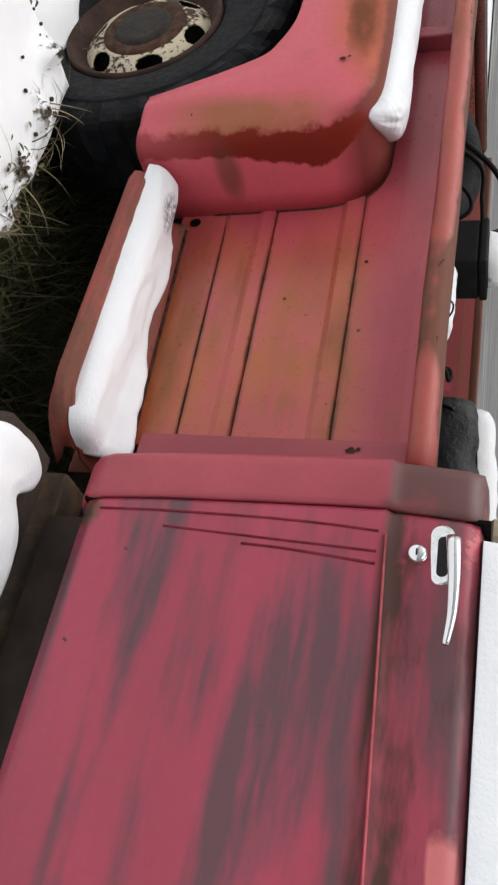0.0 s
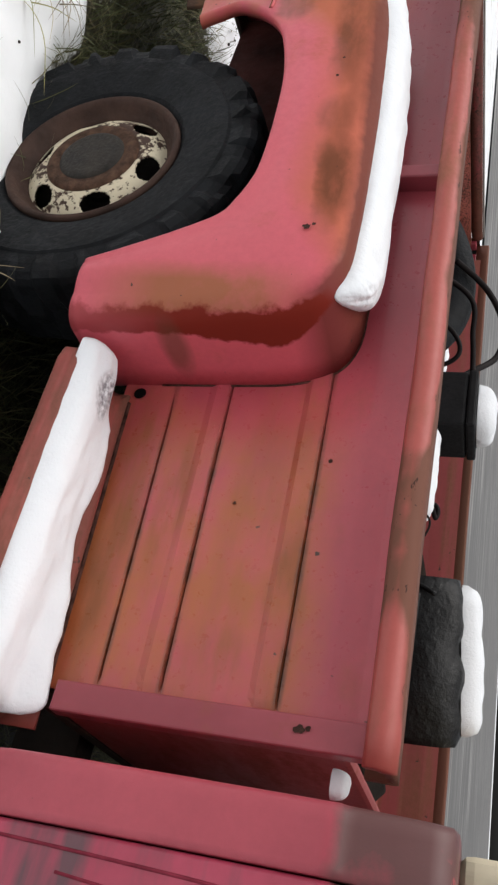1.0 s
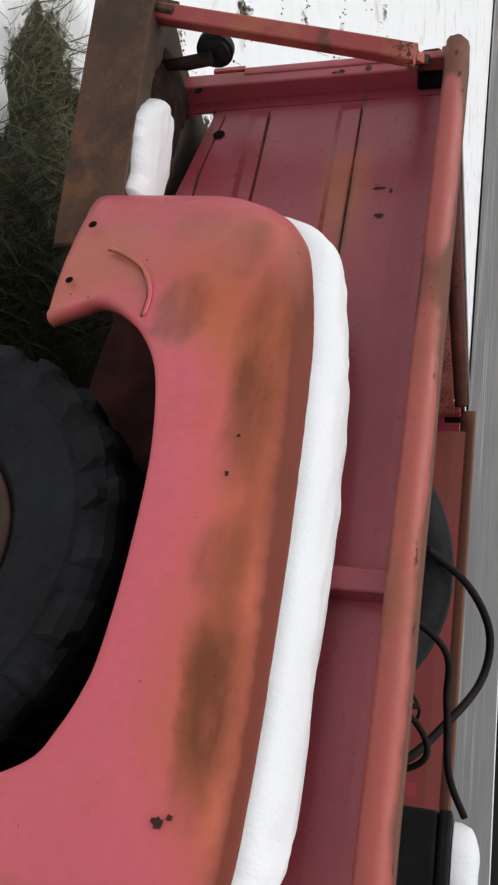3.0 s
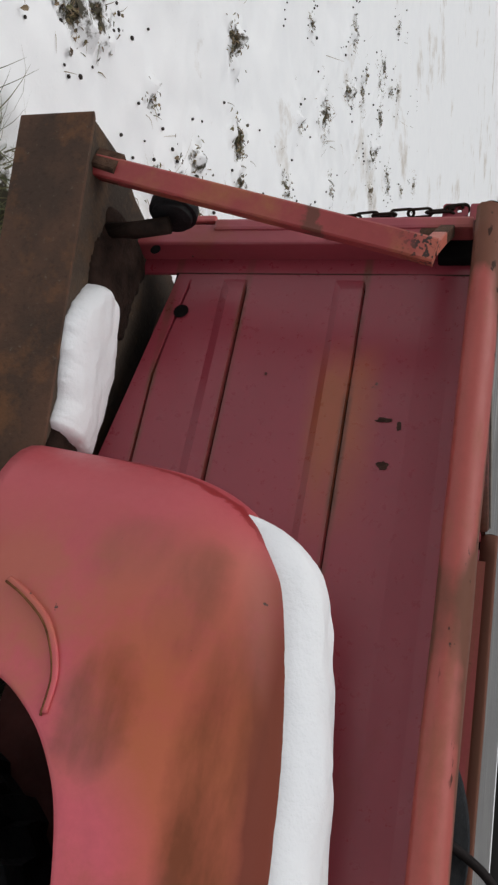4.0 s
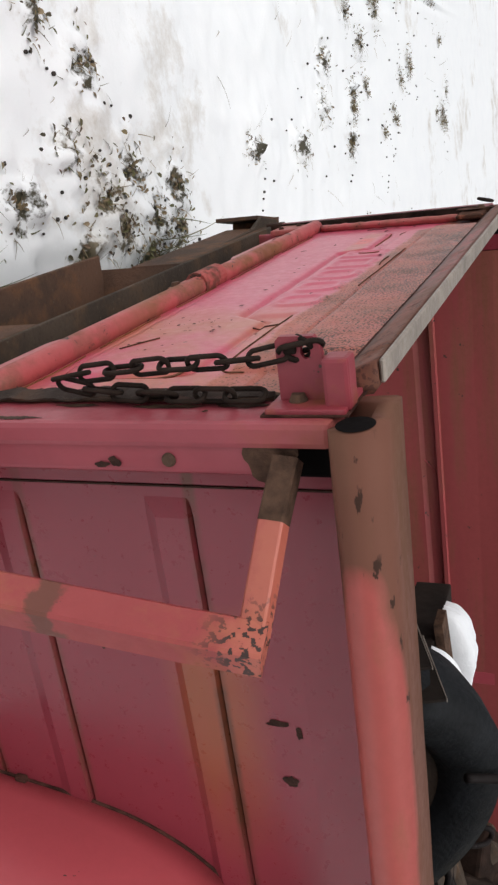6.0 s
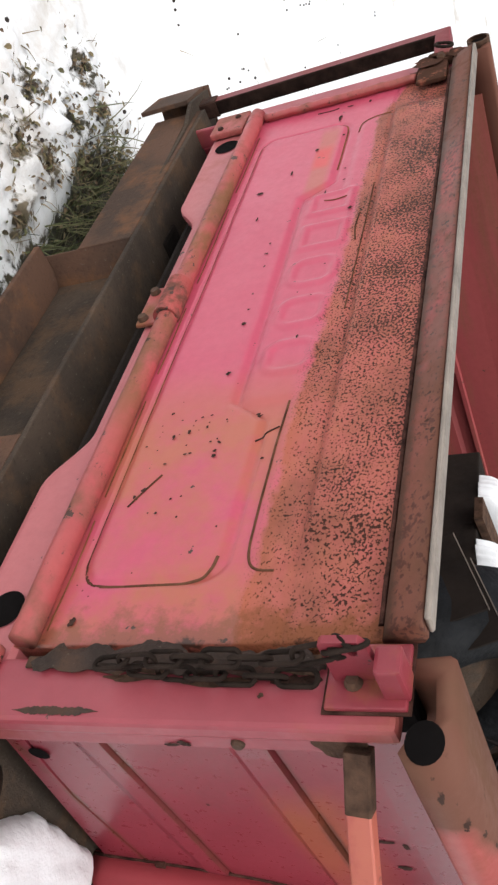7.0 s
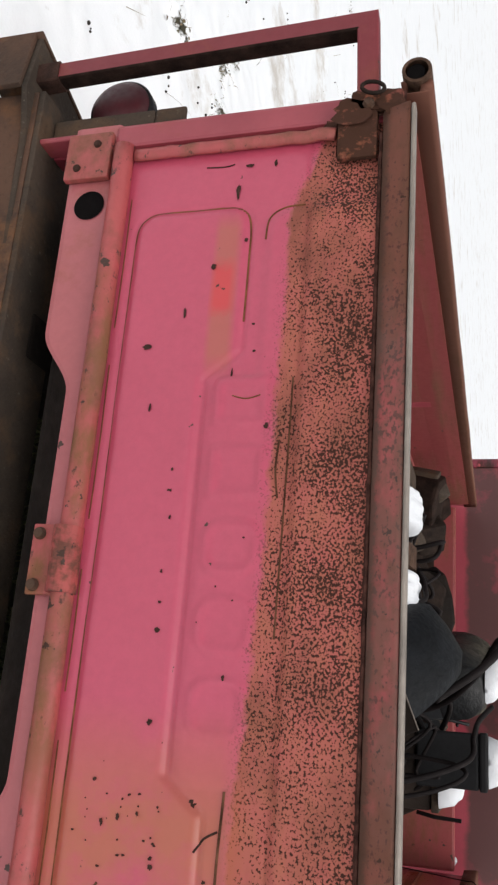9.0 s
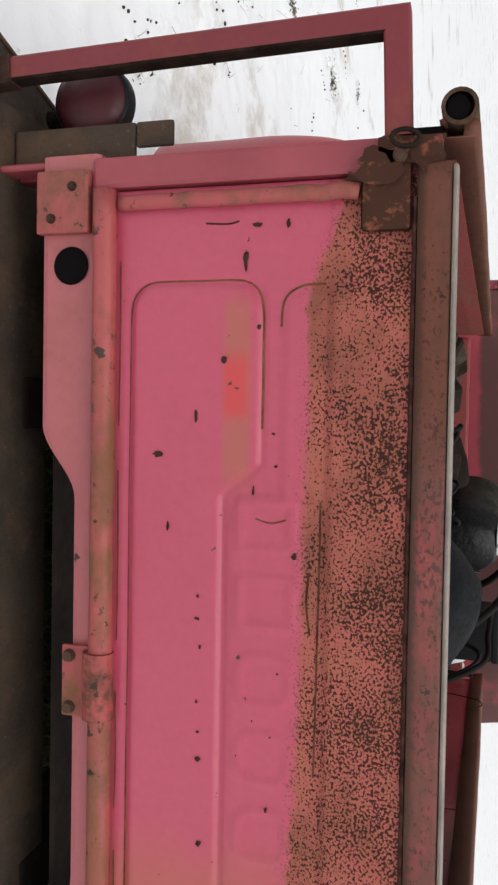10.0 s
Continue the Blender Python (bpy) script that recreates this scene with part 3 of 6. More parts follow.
M_GRASS = blades_mat("green_brown_grass", [(0.045, 0.060, 0.020), (0.095, 0.105, 0.040), (0.21, 0.185, 0.090), (0.065, 0.082, 0.028), (0.14, 0.135, 0.058)])
M_LEAF = blades_mat("dead_leaf_brown", [(0.10, 0.070, 0.04), (0.20, 0.145, 0.075), (0.12, 0.115, 0.042), (0.04, 0.028, 0.020), (0.16, 0.10, 0.055), (0.08, 0.085, 0.030), (0.28, 0.21, 0.125), (0.05, 0.036, 0.022)])
M_STRAW = blades_mat("dry_straw", [(0.20, 0.15, 0.08), (0.30, 0.24, 0.14), (0.13, 0.10, 0.06), (0.10, 0.10, 0.04)])
M_TUFT = blades_mat("yellow_green_grass", [(0.24, 0.24, 0.07), (0.40, 0.36, 0.13), (0.17, 0.19, 0.06), (0.46, 0.40, 0.20), (0.26, 0.20, 0.10)])
M_SEED = plain("dark_seed_heads", (0.025, 0.018, 0.014), 0.8, 0.0, 0.5, 40, 0.3)


def road_mat():
    m, nt, b = nodes_of("wet_gravel_road", 0.45)
    n = noise_of(nt, 0.6, 5, (1, 1, 1))
    n2 = noise_of(nt, 0.35, 5, (0.3, 3, 1), (4, 0, 0))
    c = mix(nt, n, (0.085, 0.083, 0.080), (0.14, 0.135, 0.13))
    c = mix(nt, ramp(nt, n2, 0.52, 0.64, 0, 0.55), c, (0.55, 0.54, 0.52))
    nt.links.new(c, b.inputs["Base Color"])
    bump(nt, b, noise_of(nt, 20), 0.3, 0.02)
    return m


M_ROAD = road_mat()


# ---- mesh helpers ----
def part(name, bm, material, parent=None, label="", smooth=False, at=None):
    me = bpy.data.meshes.new(name)
    bmesh.ops.recalc_face_normals(bm, faces=bm.faces)
    bm.to_mesh(me)
    bm.free()
    if smooth:
        me.polygons.foreach_set("use_smooth", [True] * len(me.polygons))
    for mt in material if isinstance(material, (list, tuple)) else (material,):
        me.materials.append(mt)
    ob = new(name, me)
    ob.parent = parent
    if at is not None:
        ob.matrix_basis = at
    return tagged(ob, label)


def empty(name, label, category, group="", at=None):
    e = new(name)
    e.empty_display_size = 0.1
    if at is not None:
        e.matrix_basis = at
    return tagged(e, label, category, group)


def box(x0, x1, y0, y1, z0, z1, bev=0.004, seg=2, bm=None):
    bm2 = bmesh.new()
    bmesh.ops.create_cube(bm2, size=1)
    for v in bm2.verts:
        v.co = Vector((x0 + (v.co.x + 0.5) * (x1 - x0), y0 + (v.co.y + 0.5) * (y1 - y0), z0 + (v.co.z + 0.5) * (z1 - z0)))
    if bev:
        bmesh.ops.bevel(bm2, geom=bm2.edges[:], offset=bev, segments=seg, affect="EDGES", profile=0.6)
    if bm is None:
        return bm2
    merge(bm, bm2)
    return bm


def merge(bm, other):
    me = bpy.data.meshes.new("tmp")
    other.to_mesh(me)
    other.free()
    bm.from_mesh(me)
    bpy.data.meshes.remove(me)
    return bm


def grid(rows, closed_u=False, closed_v=False, bm=None):
    """A skin over rows of points."""
    bm = bm or bmesh.new()
    vs = [[bm.verts.new(p) for p in r] for r in rows]
    n, k = len(vs), len(vs[0])
    for i in range(n if closed_u else n - 1):
        for j in range(k if closed_v else k - 1):
            a, b, c, d = vs[i][j], vs[(i + 1) % n][j], vs[(i + 1) % n][(j + 1) % k], vs[i][(j + 1) % k]
            try:
                bm.faces.new((a, b, c, d))
            except ValueError:
                pass
    return bm, vs


def smoothed(pts, n):
    """Catmull-Rom through points, n steps a span."""
    pts = [Vector(p) for p in pts]
    out = []
    for i in range(len(pts) - 1):
        p0, p1, p2, p3 = pts[max(i - 1, 0)], pts[i], pts[i + 1], pts[min(i + 2, len(pts) - 1)]
        for k in range(n):
            t = k / n
            out.append(0.5 * ((2 * p1) + (p2 - p0) * t + (2 * p0 - 5 * p1 + 4 * p2 - p3) * t * t + (3 * p1 - p0 - 3 * p2 + p3) * t ** 3))
    out.append(pts[-1])
    return out


def sweep(path, shape, bm=None, caps=True, up=(0, 0, 1), closed=False):
    """A shape of (a, b) swept along a path: a to the side, b up."""
    path = [Vector(p) for p in path]
    rows, n = [], len(path)
    for i, p in enumerate(path):
        if closed:
            d = (path[(i + 1) % n] - path[i - 1]).normalized()
        else:
            d0 = (path[i] - path[i - 1]).normalized() if i else (path[1] - path[0]).normalized()
            d1 = (path[i + 1] - path[i]).normalized() if i < n - 1 else d0
            d = (d0 + d1).normalized()
        side = d.cross(Vector(up))
        if side.length < 1e-3:
            side = d.cross(Vector((0, 1, 0)))
        side.normalize()
        top = side.cross(d).normalized()
        stretch = 1.0
        if 0 < i < n - 1 and not closed:
            stretch = min(1.5, 1 / max(0.4, d.dot(d1)))
        rows.append([p + side * (a * stretch) + top * b for a, b in shape])
    bm, vs = grid(rows, closed_u=closed, closed_v=True, bm=bm)
    if caps and not closed:
        bm.faces.new(vs[0][::-1])
        bm.faces.new(vs[-1])
    return bm


def circle(r, n=12):
    return [(r * math.cos(2 * math.pi * i / n), r * math.sin(2 * math.pi * i / n)) for i in range(n)]


def lathe(profile, n=48, bm=None):
    """Turns a profile of (radius, depth) round the y axis."""
    rows = []
    for i in range(n):
        a = 2 * math.pi * i / n
        row = []
        for r, d in profile:
            row.append(Vector((r * math.cos(a), d, r * math.sin(a))))
        rows.append(row)
    return grid(rows, closed_u=True, bm=bm)[0]


def thick(bm, t):
    """Gives a skin a thickness."""
    bmesh.ops.recalc_face_normals(bm, faces=bm.faces)
    bmesh.ops.solidify(bm, geom=bm.faces[:], thickness=t)
    return bm


# ---- ground ----
def bare(x, y):
    """1 where the truck kept the snow off, 0 on open snow."""
    wob = noise.noise((x * 2.1, y * 2.1, 4.0)) * 0.07 + noise.noise((x * 7, y * 7, 1.0)) * 0.06
    k = max(0.0, min(1.0, (y - 0.4) / 0.5))
    dx = min(x - (-0.14 + 0.26 * k), 4.1 - x)
    k = max(0.0, 1.0 - abs(x - 1.38) / 0.30)
    side = max(0.0, min(1.0, (x - 0.10) / 0.2)) * max(0.0, min(1.0, (1.15 - x) / 0.2))
    dy = min(y - (-0.19 + 0.075 * side + 0.13 * k + 0.03 * max(0.0, min(1.0, (x - 1.45) / 0.15))), 1.62 - y)
    return max(0.0, min(1.0, 0.5 + (min(dx, dy) + wob) * 5.0))


def bank(x, y):
    """Snow pushed up against the front of the wheel."""
    k = max(0.0, min(1.0, (x - 1.46) / 0.16)) * max(0.0, min(1.0, (2.7 - x) / 0.3))
    k *= max(0.0, min(1.0, (y + 1.15) / 0.5))
    return 0.105 * k * max(0.0, min(1.0, (-0.160 - y + 0.05 * noise.noise((x * 6, y * 6, 3.0))) / 0.065))


def ground_height(x, y):
    n = noise.noise((x * 1.1, y * 1.1, 0.3)) * 0.022 + noise.noise((x * 4, y * 4, 2.3)) * 0.014 + noise.noise((x * 11, y * 11, 5.3)) * 0.009
    return 0.125 + n + 0.075 * (1 - bare(x, y)) + bank(x, y)


# places of weed clumps on the open snow
rng = random.Random(11)
CLUMPS = [(-0.14, 1.39, 1.15), (-0.01, 1.48, 1.15), (0.05, 1.64, 1.15), (0.01, 1.3, 1.15), (0.04, 1.12, 1.15), (0.11, 1.48, 1.15), (-0.07, 1.64, 1.15), (-0.09, 1.23, 1.15), (0.18, 1.58, 1.15), (0.16, 1.39, 1.15), (0.22, 1.68, 1.15), (-0.69, 0.68, 1.5), (-0.67, 0.76, 1.3), (-0.56, 0.87, 0.9), (-0.70, 1.18, 1.2), (-0.39, 1.24, 1.1), (-0.49, 1.06, 0.8), (-0.27, 0.39, 0.45), (-0.28, 0.51, 0.45), (-0.26, 0.69, 0.5), (-0.08, 0.31, 1.1), (-0.16, 0.71, 1.2), (-0.05, 0.50, 1.0), (-0.10, 0.88, 1.1), (-0.20, 1.10, 0.9), (-1.20, 2.69, 0.8), (-0.95, 2.42, 0.7), (-0.54, 4.04, 1.3), (-0.71, 4.40, 1.3), (-1.66, 2.80, 1.0), (-1.35, 2.64, 0.9), (-1.43, 5.47, 2.0), (-0.95, 6.2, 1.7), (-0.67, 0.04, 1.3), (-1.45, 0.74, 1.1), (-2.30, 1.85, 1.6), (4.26, 3.10, 1.5), (2.10, 2.40, 0.8), (1.30, 2.05, 0.8), (0.38, -0.33, 0.8), (0.10, -0.45, 0.9), (-0.2, -0.33, 1.0), (0.6, -0.40, 0.7), (-0.5, -0.25, 0.9), (1.0, -0.5, 0.6), (1.66, -0.33, 0.45), (1.80, -0.28, 0.5), (1.95, -0.25, 0.6), (2.06, -0.22, 0.6), (1.55, -0.42, 0.4)]
while len(CLUMPS) < 230:
    x, y = rng.uniform(-5.0, 5.5), rng.uniform(-1.2, 6.8)
    if bare(x, y) > 0.3 or (x > -0.1 and -0.3 < y < 1.75):
        continue
    if (noise.noise((x * 0.8, y * 0.8, 7.0)) < 0.0 and rng.random() < 0.75) or (x > 0 and rng.random() < 0.6):
        continue
    CLUMPS.append((x, y, rng.uniform(0.35, 1.0) ** 1.5 + 0.25))
CELLS = {}
for c in CLUMPS:
    for i in (-1, 0, 1):
        for j in (-1, 0, 1):
            CELLS.setdefault((int(c[0] // 0.4) + i, int(c[1] // 0.4) + j), []).append(c)


def litter(x, y):
    """Bare ground, and thin snow over matted stalks where weeds stand."""
    b = bare(x, y)
    for cx, cy, s in CELLS.get((int(x // 0.4), int(y // 0.4)), ()):
        d = math.hypot((x - cx), (y - cy)) / (0.105 * s)
        b = max(b, (0.50 + 0.25 * noise.noise((x * 25, y * 25, 3))) * max(0.0, 1.25 - d))
    return min(1.0, b)


def make_ground():
    def axis(lo, hi, step):
        near = list(np.arange(lo, hi, step))
        far, s, a = [], step, hi
        while a < 6000:
            far.append(a)
            s *= 1.3
            a += s
        back, s, a = [], step, lo
        while a > -6000:
            s *= 1.3
            a -= s
            back.append(a)
        return back[::-1] + near + far
    xs, ys = axis(-3.2, 4.2, 0.02), axis(-1.4, 3.6, 0.02)
    def top(x, y):
        if max(abs(x), abs(y)) > 40:
            return 0.2 + 0.03 * min(200.0, max(0.0, x - 40.0))
        k = max(0.0, litter(x, y) - bare(x, y)) if abs(x) < 7 and abs(y) < 8 else 0.0
        lump = max(0.0, noise.noise((x * 19, y * 19, 8.0)) + 0.12) + 0.4 * noise.noise((x * 40, y * 40, 2.0))
        tuft = max(0.0, noise.noise((x * 2.3, y * 2.3, 11.0))) * (1 - bare(x, y))
        return ground_height(x, y) + (0.11 * min(k, 0.5) + 0.022 * tuft) * lump
    rows = [[(x, y, top(x, y)) for y in ys] for x in xs]
    ob = part("ground", grid(rows)[0], M_GROUND, None, smooth=True)
    at = ob.data.attributes.new("bare", "FLOAT", "POINT")
    at.data.foreach_set("value", [litter(v.co.x, v.co.y) if abs(v.co.x) < 7 and abs(v.co.y) < 8 else 0.0 for v in ob.data.vertices])
    return tagged(ob, "snow-covered rough ground with bare grass under the truck", "ground", kind="structure")


make_ground()
bm = bmesh.new()
bm.faces.new([bm.verts.new(p) for p in ((-70, 13, 0.26), (-3, 19, 0.26), (14, 22, 0.26), (340, 880, 0.26), (-880, 880, 0.26), (-880, 60, 0.26))])
tagged(part("road", bm, M_ROAD), "wet grey gravel road with slush streaks", "road", kind="structure")

# ---- pickup truck ----
truck = empty("pickup_truck", "old faded red stepside pickup truck with rust and snow", "truck")
YL = 1.37  # inner face of the far bed side


def disc(c, r, axis="y", n=16, wob=0.0, seed=0, squash=1.0):
    """A thin blob facing the axis."""
    bm = bmesh.new()
    vs = []
    for i in range(n):
        a = 2 * math.pi * i / n
        rr = r * (1 + wob * noise.noise((math.cos(a) * 1.7 + seed, math.sin(a) * 1.7, seed * 3.1)))
        u, v = rr * math.cos(a), rr * math.sin(a) * squash
        vs.append(bm.verts.new((c[0] + u, c[1], c[2] + v) if axis == "y" else (c[0], c[1] + u, c[2] + v) if axis == "x" else (c[0] + u, c[1] + v, c[2])))
    bm.faces.new(vs)
    return bm


def line_z(z0, z1, x):
    return z0 + (z1 - z0) * (x - 0.2) / 2.2


def bed_panel(y, inward):
    """A pressed side panel with lengthwise creases; inward: +1 or -1, towards the bed."""
    xs = [0.136, 0.148, 0.17] + [0.2 + i * 0.075 for i in range(30)] + [2.42, 2.44, 2.455, 2.47]
    rows = []
    for x in xs:
        k = max(0.0, min(1.0, (x - 0.148) / 0.03)) * max(0.0, min(1.0, (2.452 - x) / 0.02))
        low = max(0.572, 0.632 - 0.14 * (x - 0.16))
        prof = [(low, 0.0), (low + 0.01, 0.0)]
        a = max(low + 0.03, line_z(0.634, 0.70, x))
        ka = k * (1.0 if x < 0.62 or x > 1.915 else 0.0)
        prof += [(a - 0.006, 0), (a - 0.003, -0.010 * ka), (a + 0.002, -0.010 * ka), (a + 0.005, 0)]
        b = line_z(0.770, 0.810, x)
        prof += [(b - 0.045, 0), (b - 0.03, 0.004 * k), (b - 0.007, 0.004 * k), (b - 0.003, -0.010 * k), (b + 0.002, -0.010 * k), (b + 0.005, 0)]
        c, d = line_z(0.940, 0.968, x), line_z(0.980, 1.004, x)
        prof += [(c - 0.012, 0), (c, 0.006 * k), (d - 0.006, 0.006 * k), (d - 0.003, -0.009 * k), (d + 0.001, -0.009 * k), (d + 0.004, 0), (1.08, 0.001), (1.13, -0.001), (1.17, 0)]
        rows.append([(x, y - inward * h, z) for z, h in prof])
    return thick(grid(rows)[0], 0.004)


def bed_side(y, inward, label, hang=1.0, post=0.048, skin=None):
    o = -inward
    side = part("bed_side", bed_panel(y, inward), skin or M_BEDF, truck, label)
    # top rail: rolled outer lip, flat top, inner edge
    shape = [(0.020, 1.193), (0.016, 1.199), (-0.036, 1.201), (-0.051, 1.202), (-0.065, 1.199), (-0.076, 1.189), (-0.082, 1.176), (-0.080, 1.161), (-0.071, 1.154), (-0.060, 1.160), (-0.057, 1.174), (-0.040, 1.184), (-0.004, 1.182), (-0.001, 1.150), (0.016, 1.150)]
    rows = []
    for i in range(41):
        x = 0.048 + i * (2.53 - 0.048) / 40
        w = noise.noise((x * 3, y, 1)) * 0.0035 + noise.noise((x * 9, y, 5)) * 0.0015
        rows.append([(x, y + inward * (a * (hang if a < 0 else 1.0 if hang == 1 else 0.05) + w * (1 if a < -0.03 else 0.3)), z + w * 0.6) for a, z in shape])
    bm, vs = grid(rows, closed_v=True)
    bm.faces.new(vs[0])
    bm.faces.new(vs[-1])
    part("rail", bm, M_RAIL, side, "rolled top rail with worn orange-red paint", smooth=True)
    part("rail_end_hole", disc((0.0465, y - inward * (0.062 if hang == 1 else 0.034), 1.176), 0.020 if hang == 1 else 0.016, "x", 20, 0.0, 0, 0.85), M_HOLE, side, "dark hollow rail end")
    ys = sorted((y, y + o * post))
    part("stake_post", box(0.058, 0.103, *ys, 0.545, 1.095, 0.006, 3), M_BED, side)
    part("stake_post", box(1.254, 1.292, *ys, 0.60, 1.160, 0.006, 3), M_BED, side)
    part("stake_post", box(2.462, 2.512, *sorted((y, y + o * 0.036)), 0.645, 1.158, 0.005, 3), M_BED, side)
    part("lap_flange", box(0.100, 0.1345, *sorted((y - inward * 0.0035, y + inward * 0.004)), 0.56, 1.15, 0.0015, 1), M_BEDF, side)
    part("lap_flange", box(1.305, 1.345, *sorted((y - inward * 0.0035, y + inward * 0.004)), 1.0, 1.15, 0.0015, 1), M_BEDF, side)
    part("seam_dirt", box(0.1345, 0.1365, *sorted((y - inward * 0.0045, y)), 0.63, 1.15, 0), M_CHIP, side)
    # Near-black block that stands in for the shadowed opening under the rail.
    part("gap_shade", box(0.062, 0.115, *sorted((y, y + o * 0.02)), 1.095, 1.16, 0.003, 1), M_HOLE, side)
    if hang < 1:
        bm = lathe([(0.017, 0.0), (0.022, 0.0), (0.022, 0.09), (0.017, 0.09)], 20)
        part("rail_tube", bm, M_BURNT, side, "rusty open tube end under the rail", smooth=False, at=Matrix.Translation((0.04, y - inward * 0.034, 1.178)) @ pose(0, 0, 0, 0, 0, -90))
    return side


right_side = bed_side(0.0, 1, "pressed steel bed side, pink-red with orange rust bloom")
left_side = bed_side(YL, -1, "pressed steel bed side, red paint worn inside", 0.30, 0.010, M_INNER)
for x, z, r in ((1.866, 0.608, 0.013), (0.220, 0.660, 0.014), (0.118, 0.60, 0.010)):
    yy = -0.0065 if x > 0.13 else -0.0495
    part("bolt_hole", disc((x, yy, z), r), M_HOLE, right_side, "dark round hole")
for x, z, r, sq, sd in ((0.491, 1.052, 0.008, 1.1, 1), (0.414, 1.044, 0.005, 2.6, 2), (0.424, 1.068, 0.008, 0.5, 3), (0.090, 0.931, 0.006, 1.0, 4), (0.094, 0.915, 0.003, 3.0, 5), (2.484, 1.052, 0.006, 1.6, 6), (2.482, 1.066, 0.004, 1.0, 7), (0.34, 0.84, 0.003, 1, 8), (2.1, 0.86, 0.003, 1, 9), (2.0, 1.02, 0.004, 1, 10)):
    yy = -0.0495 if x < 0.12 else (-0.0375 if x > 2.46 else -0.0055)
    part("rust_chip", disc((x, yy, z), r, "y", 14, 0.6, sd, sq), M_CHIP, right_side)
bm = lathe([(0.0, -0.004), (0.005, -0.004), (0.007, -0.001), (0.0072, 0.002)], 16)
part("screw", bm, M_RUSTY, right_side, "small round screw head", at=Matrix.Translation((0.088, -0.049, 0.989)))

part("bed_floor", box(0.21, 2.5, 0.012, YL - 0.012, 0.606, 0.63), M_DIRT, truck)
part("floor_lip", box(0.092, 0.2095, 0.012, YL - 0.012, 0.622, 0.630, 0.002), M_UNDER, truck)
part("bulkhead", box(2.478, 2.5, 0.012, YL - 0.012, 0.632, 1.12, 0.01), M_INNER, truck, "faded red front wall of the bed")

# rear fender
FO = [(1.845, 0.52), (1.842, 0.65), (1.838, 0.80), (1.83, 0.92), (1.80, 1.0), (1.74, 1.035), (1.65, 1.042), (1.45, 1.042), (1.2, 1.036), (1.0, 1.028), (0.85, 1.012), (0.73, 0.985), (0.65, 0.93), (0.60, 0.85), (0.575, 0.75), (0.55, 0.56)]
FA = [(1.72, 0.54), (1.70, 0.60), (1.66, 0.70), (1.62, 0.78), (1.58, 0.808), (1.53, 0.828), (1.48, 0.837), (1.36, 0.84), (1.2, 0.832), (1.06, 0.804), (0.985, 0.766), (0.935, 0.715), (0.911, 0.665), (0.925, 0.62), (0.935, 0.59), (0.94, 0.575)]


def fender(y, o, parent):
    fo = smoothed([(a, 0, b) for a, b in FO], 6)
    fa = smoothed([(a, 0, b) for a, b in FA], 6)
    rows = []
    for i, (p, q) in enumerate(zip(fo, fa)):
        s = i / (len(fo) - 1)
        r = 0.05 + 0.095 * max(0, (s - 0.45) / 0.55)
        d = (q - p).normalized()
        L = (q - p).length
        top = 0.225 + 0.015 * math.sin(math.pi * s)
        sec = [(0, 0), (0, (top - r) * 0.35), (0, (top - r) * 0.7), (0, top - r)]
        for k in range(1, 8):
            a = k / 8 * math.pi / 2
            sec.append((r * (1 - math.cos(a)), top - r + r * math.sin(a)))
        sec += [(r, top + 0.001), (r + (L - r) * 0.25, top + 0.012), (r + (L - r) * 0.5, top + 0.019), (r + (L - r) * 0.75, top + 0.021), (L - 0.02, top + 0.018), (L - 0.008, top + 0.021), (L - 0.001, top + 0.017), (L + 0.002, top + 0.008), (L - 0.002, top - 0.012)]
        rows.append([Vector((p.x, 0, p.z)) + d * u + Vector((0, y + o * w, 0)) for u, w in sec])
    return part("fender", thick(grid(rows)[0], 0.003), M_FENDER, parent, "bulbous rear fender, faded pink-red with rust", smooth=True)


fend = fender(0.0, -1, truck)
# Flat dark sheet over the bed side, within the fender's outline.
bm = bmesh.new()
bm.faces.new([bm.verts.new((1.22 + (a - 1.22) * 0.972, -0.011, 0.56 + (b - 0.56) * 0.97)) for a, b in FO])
part("inner_arch", bm, M_ARCH, truck, "dark red-brown sheet inside the wheel arch")
fender(YL, 1, truck)
bead = smoothed([(a, -0.0045, b) for a, b in FO[1:]], 6)
part("fender_seam", sweep([p + Vector((0.0, 0.0008 * noise.noise((i * 0.8, 0, 3)), 0.0)) for i, p in enumerate(bead)], circle(0.0028, 8), up=(0, -1, 0)), M_SEAM, fend, "dark rusty seam where the fender meets the bed", smooth=True)
part("seam_clip", box(0.556, 0.565, -0.012, -0.004, 0.663, 0.679, 0.002), M_SEAM, fend)
pts = smoothed([(0.800, -0.254, 0.655), (0.818, -0.2585, 0.690), (0.850, -0.260, 0.730), (0.900, -0.260, 0.755), (0.948, -0.258, 0.755)], 6)
part("pressed_ridge", sweep(pts, [(-0.005, -0.001), (-0.002, 0.0010), (0.002, 0.0010), (0.005, -0.001), (0, -0.004)], up=(0, -1, 0)), M_FENDER, fend, smooth=True)
part("ridge_stain", sweep([p + Vector((0.0035, -0.0012, -0.002)) for p in pts], [(-0.0018, -0.001), (0, 0.0006), (0.0018, -0.001), (0, -0.002)], up=(0, -1, 0)), M_STAIN, fend, smooth=True)
for x, yy, z, r in ((0.871, -0.2565, 0.601, 0.007), (0.735, -0.2475, 0.60, 0.008)):
    part("bolt_hole", disc((x, yy, z), r), M_HOLE, fend, "dark round hole")
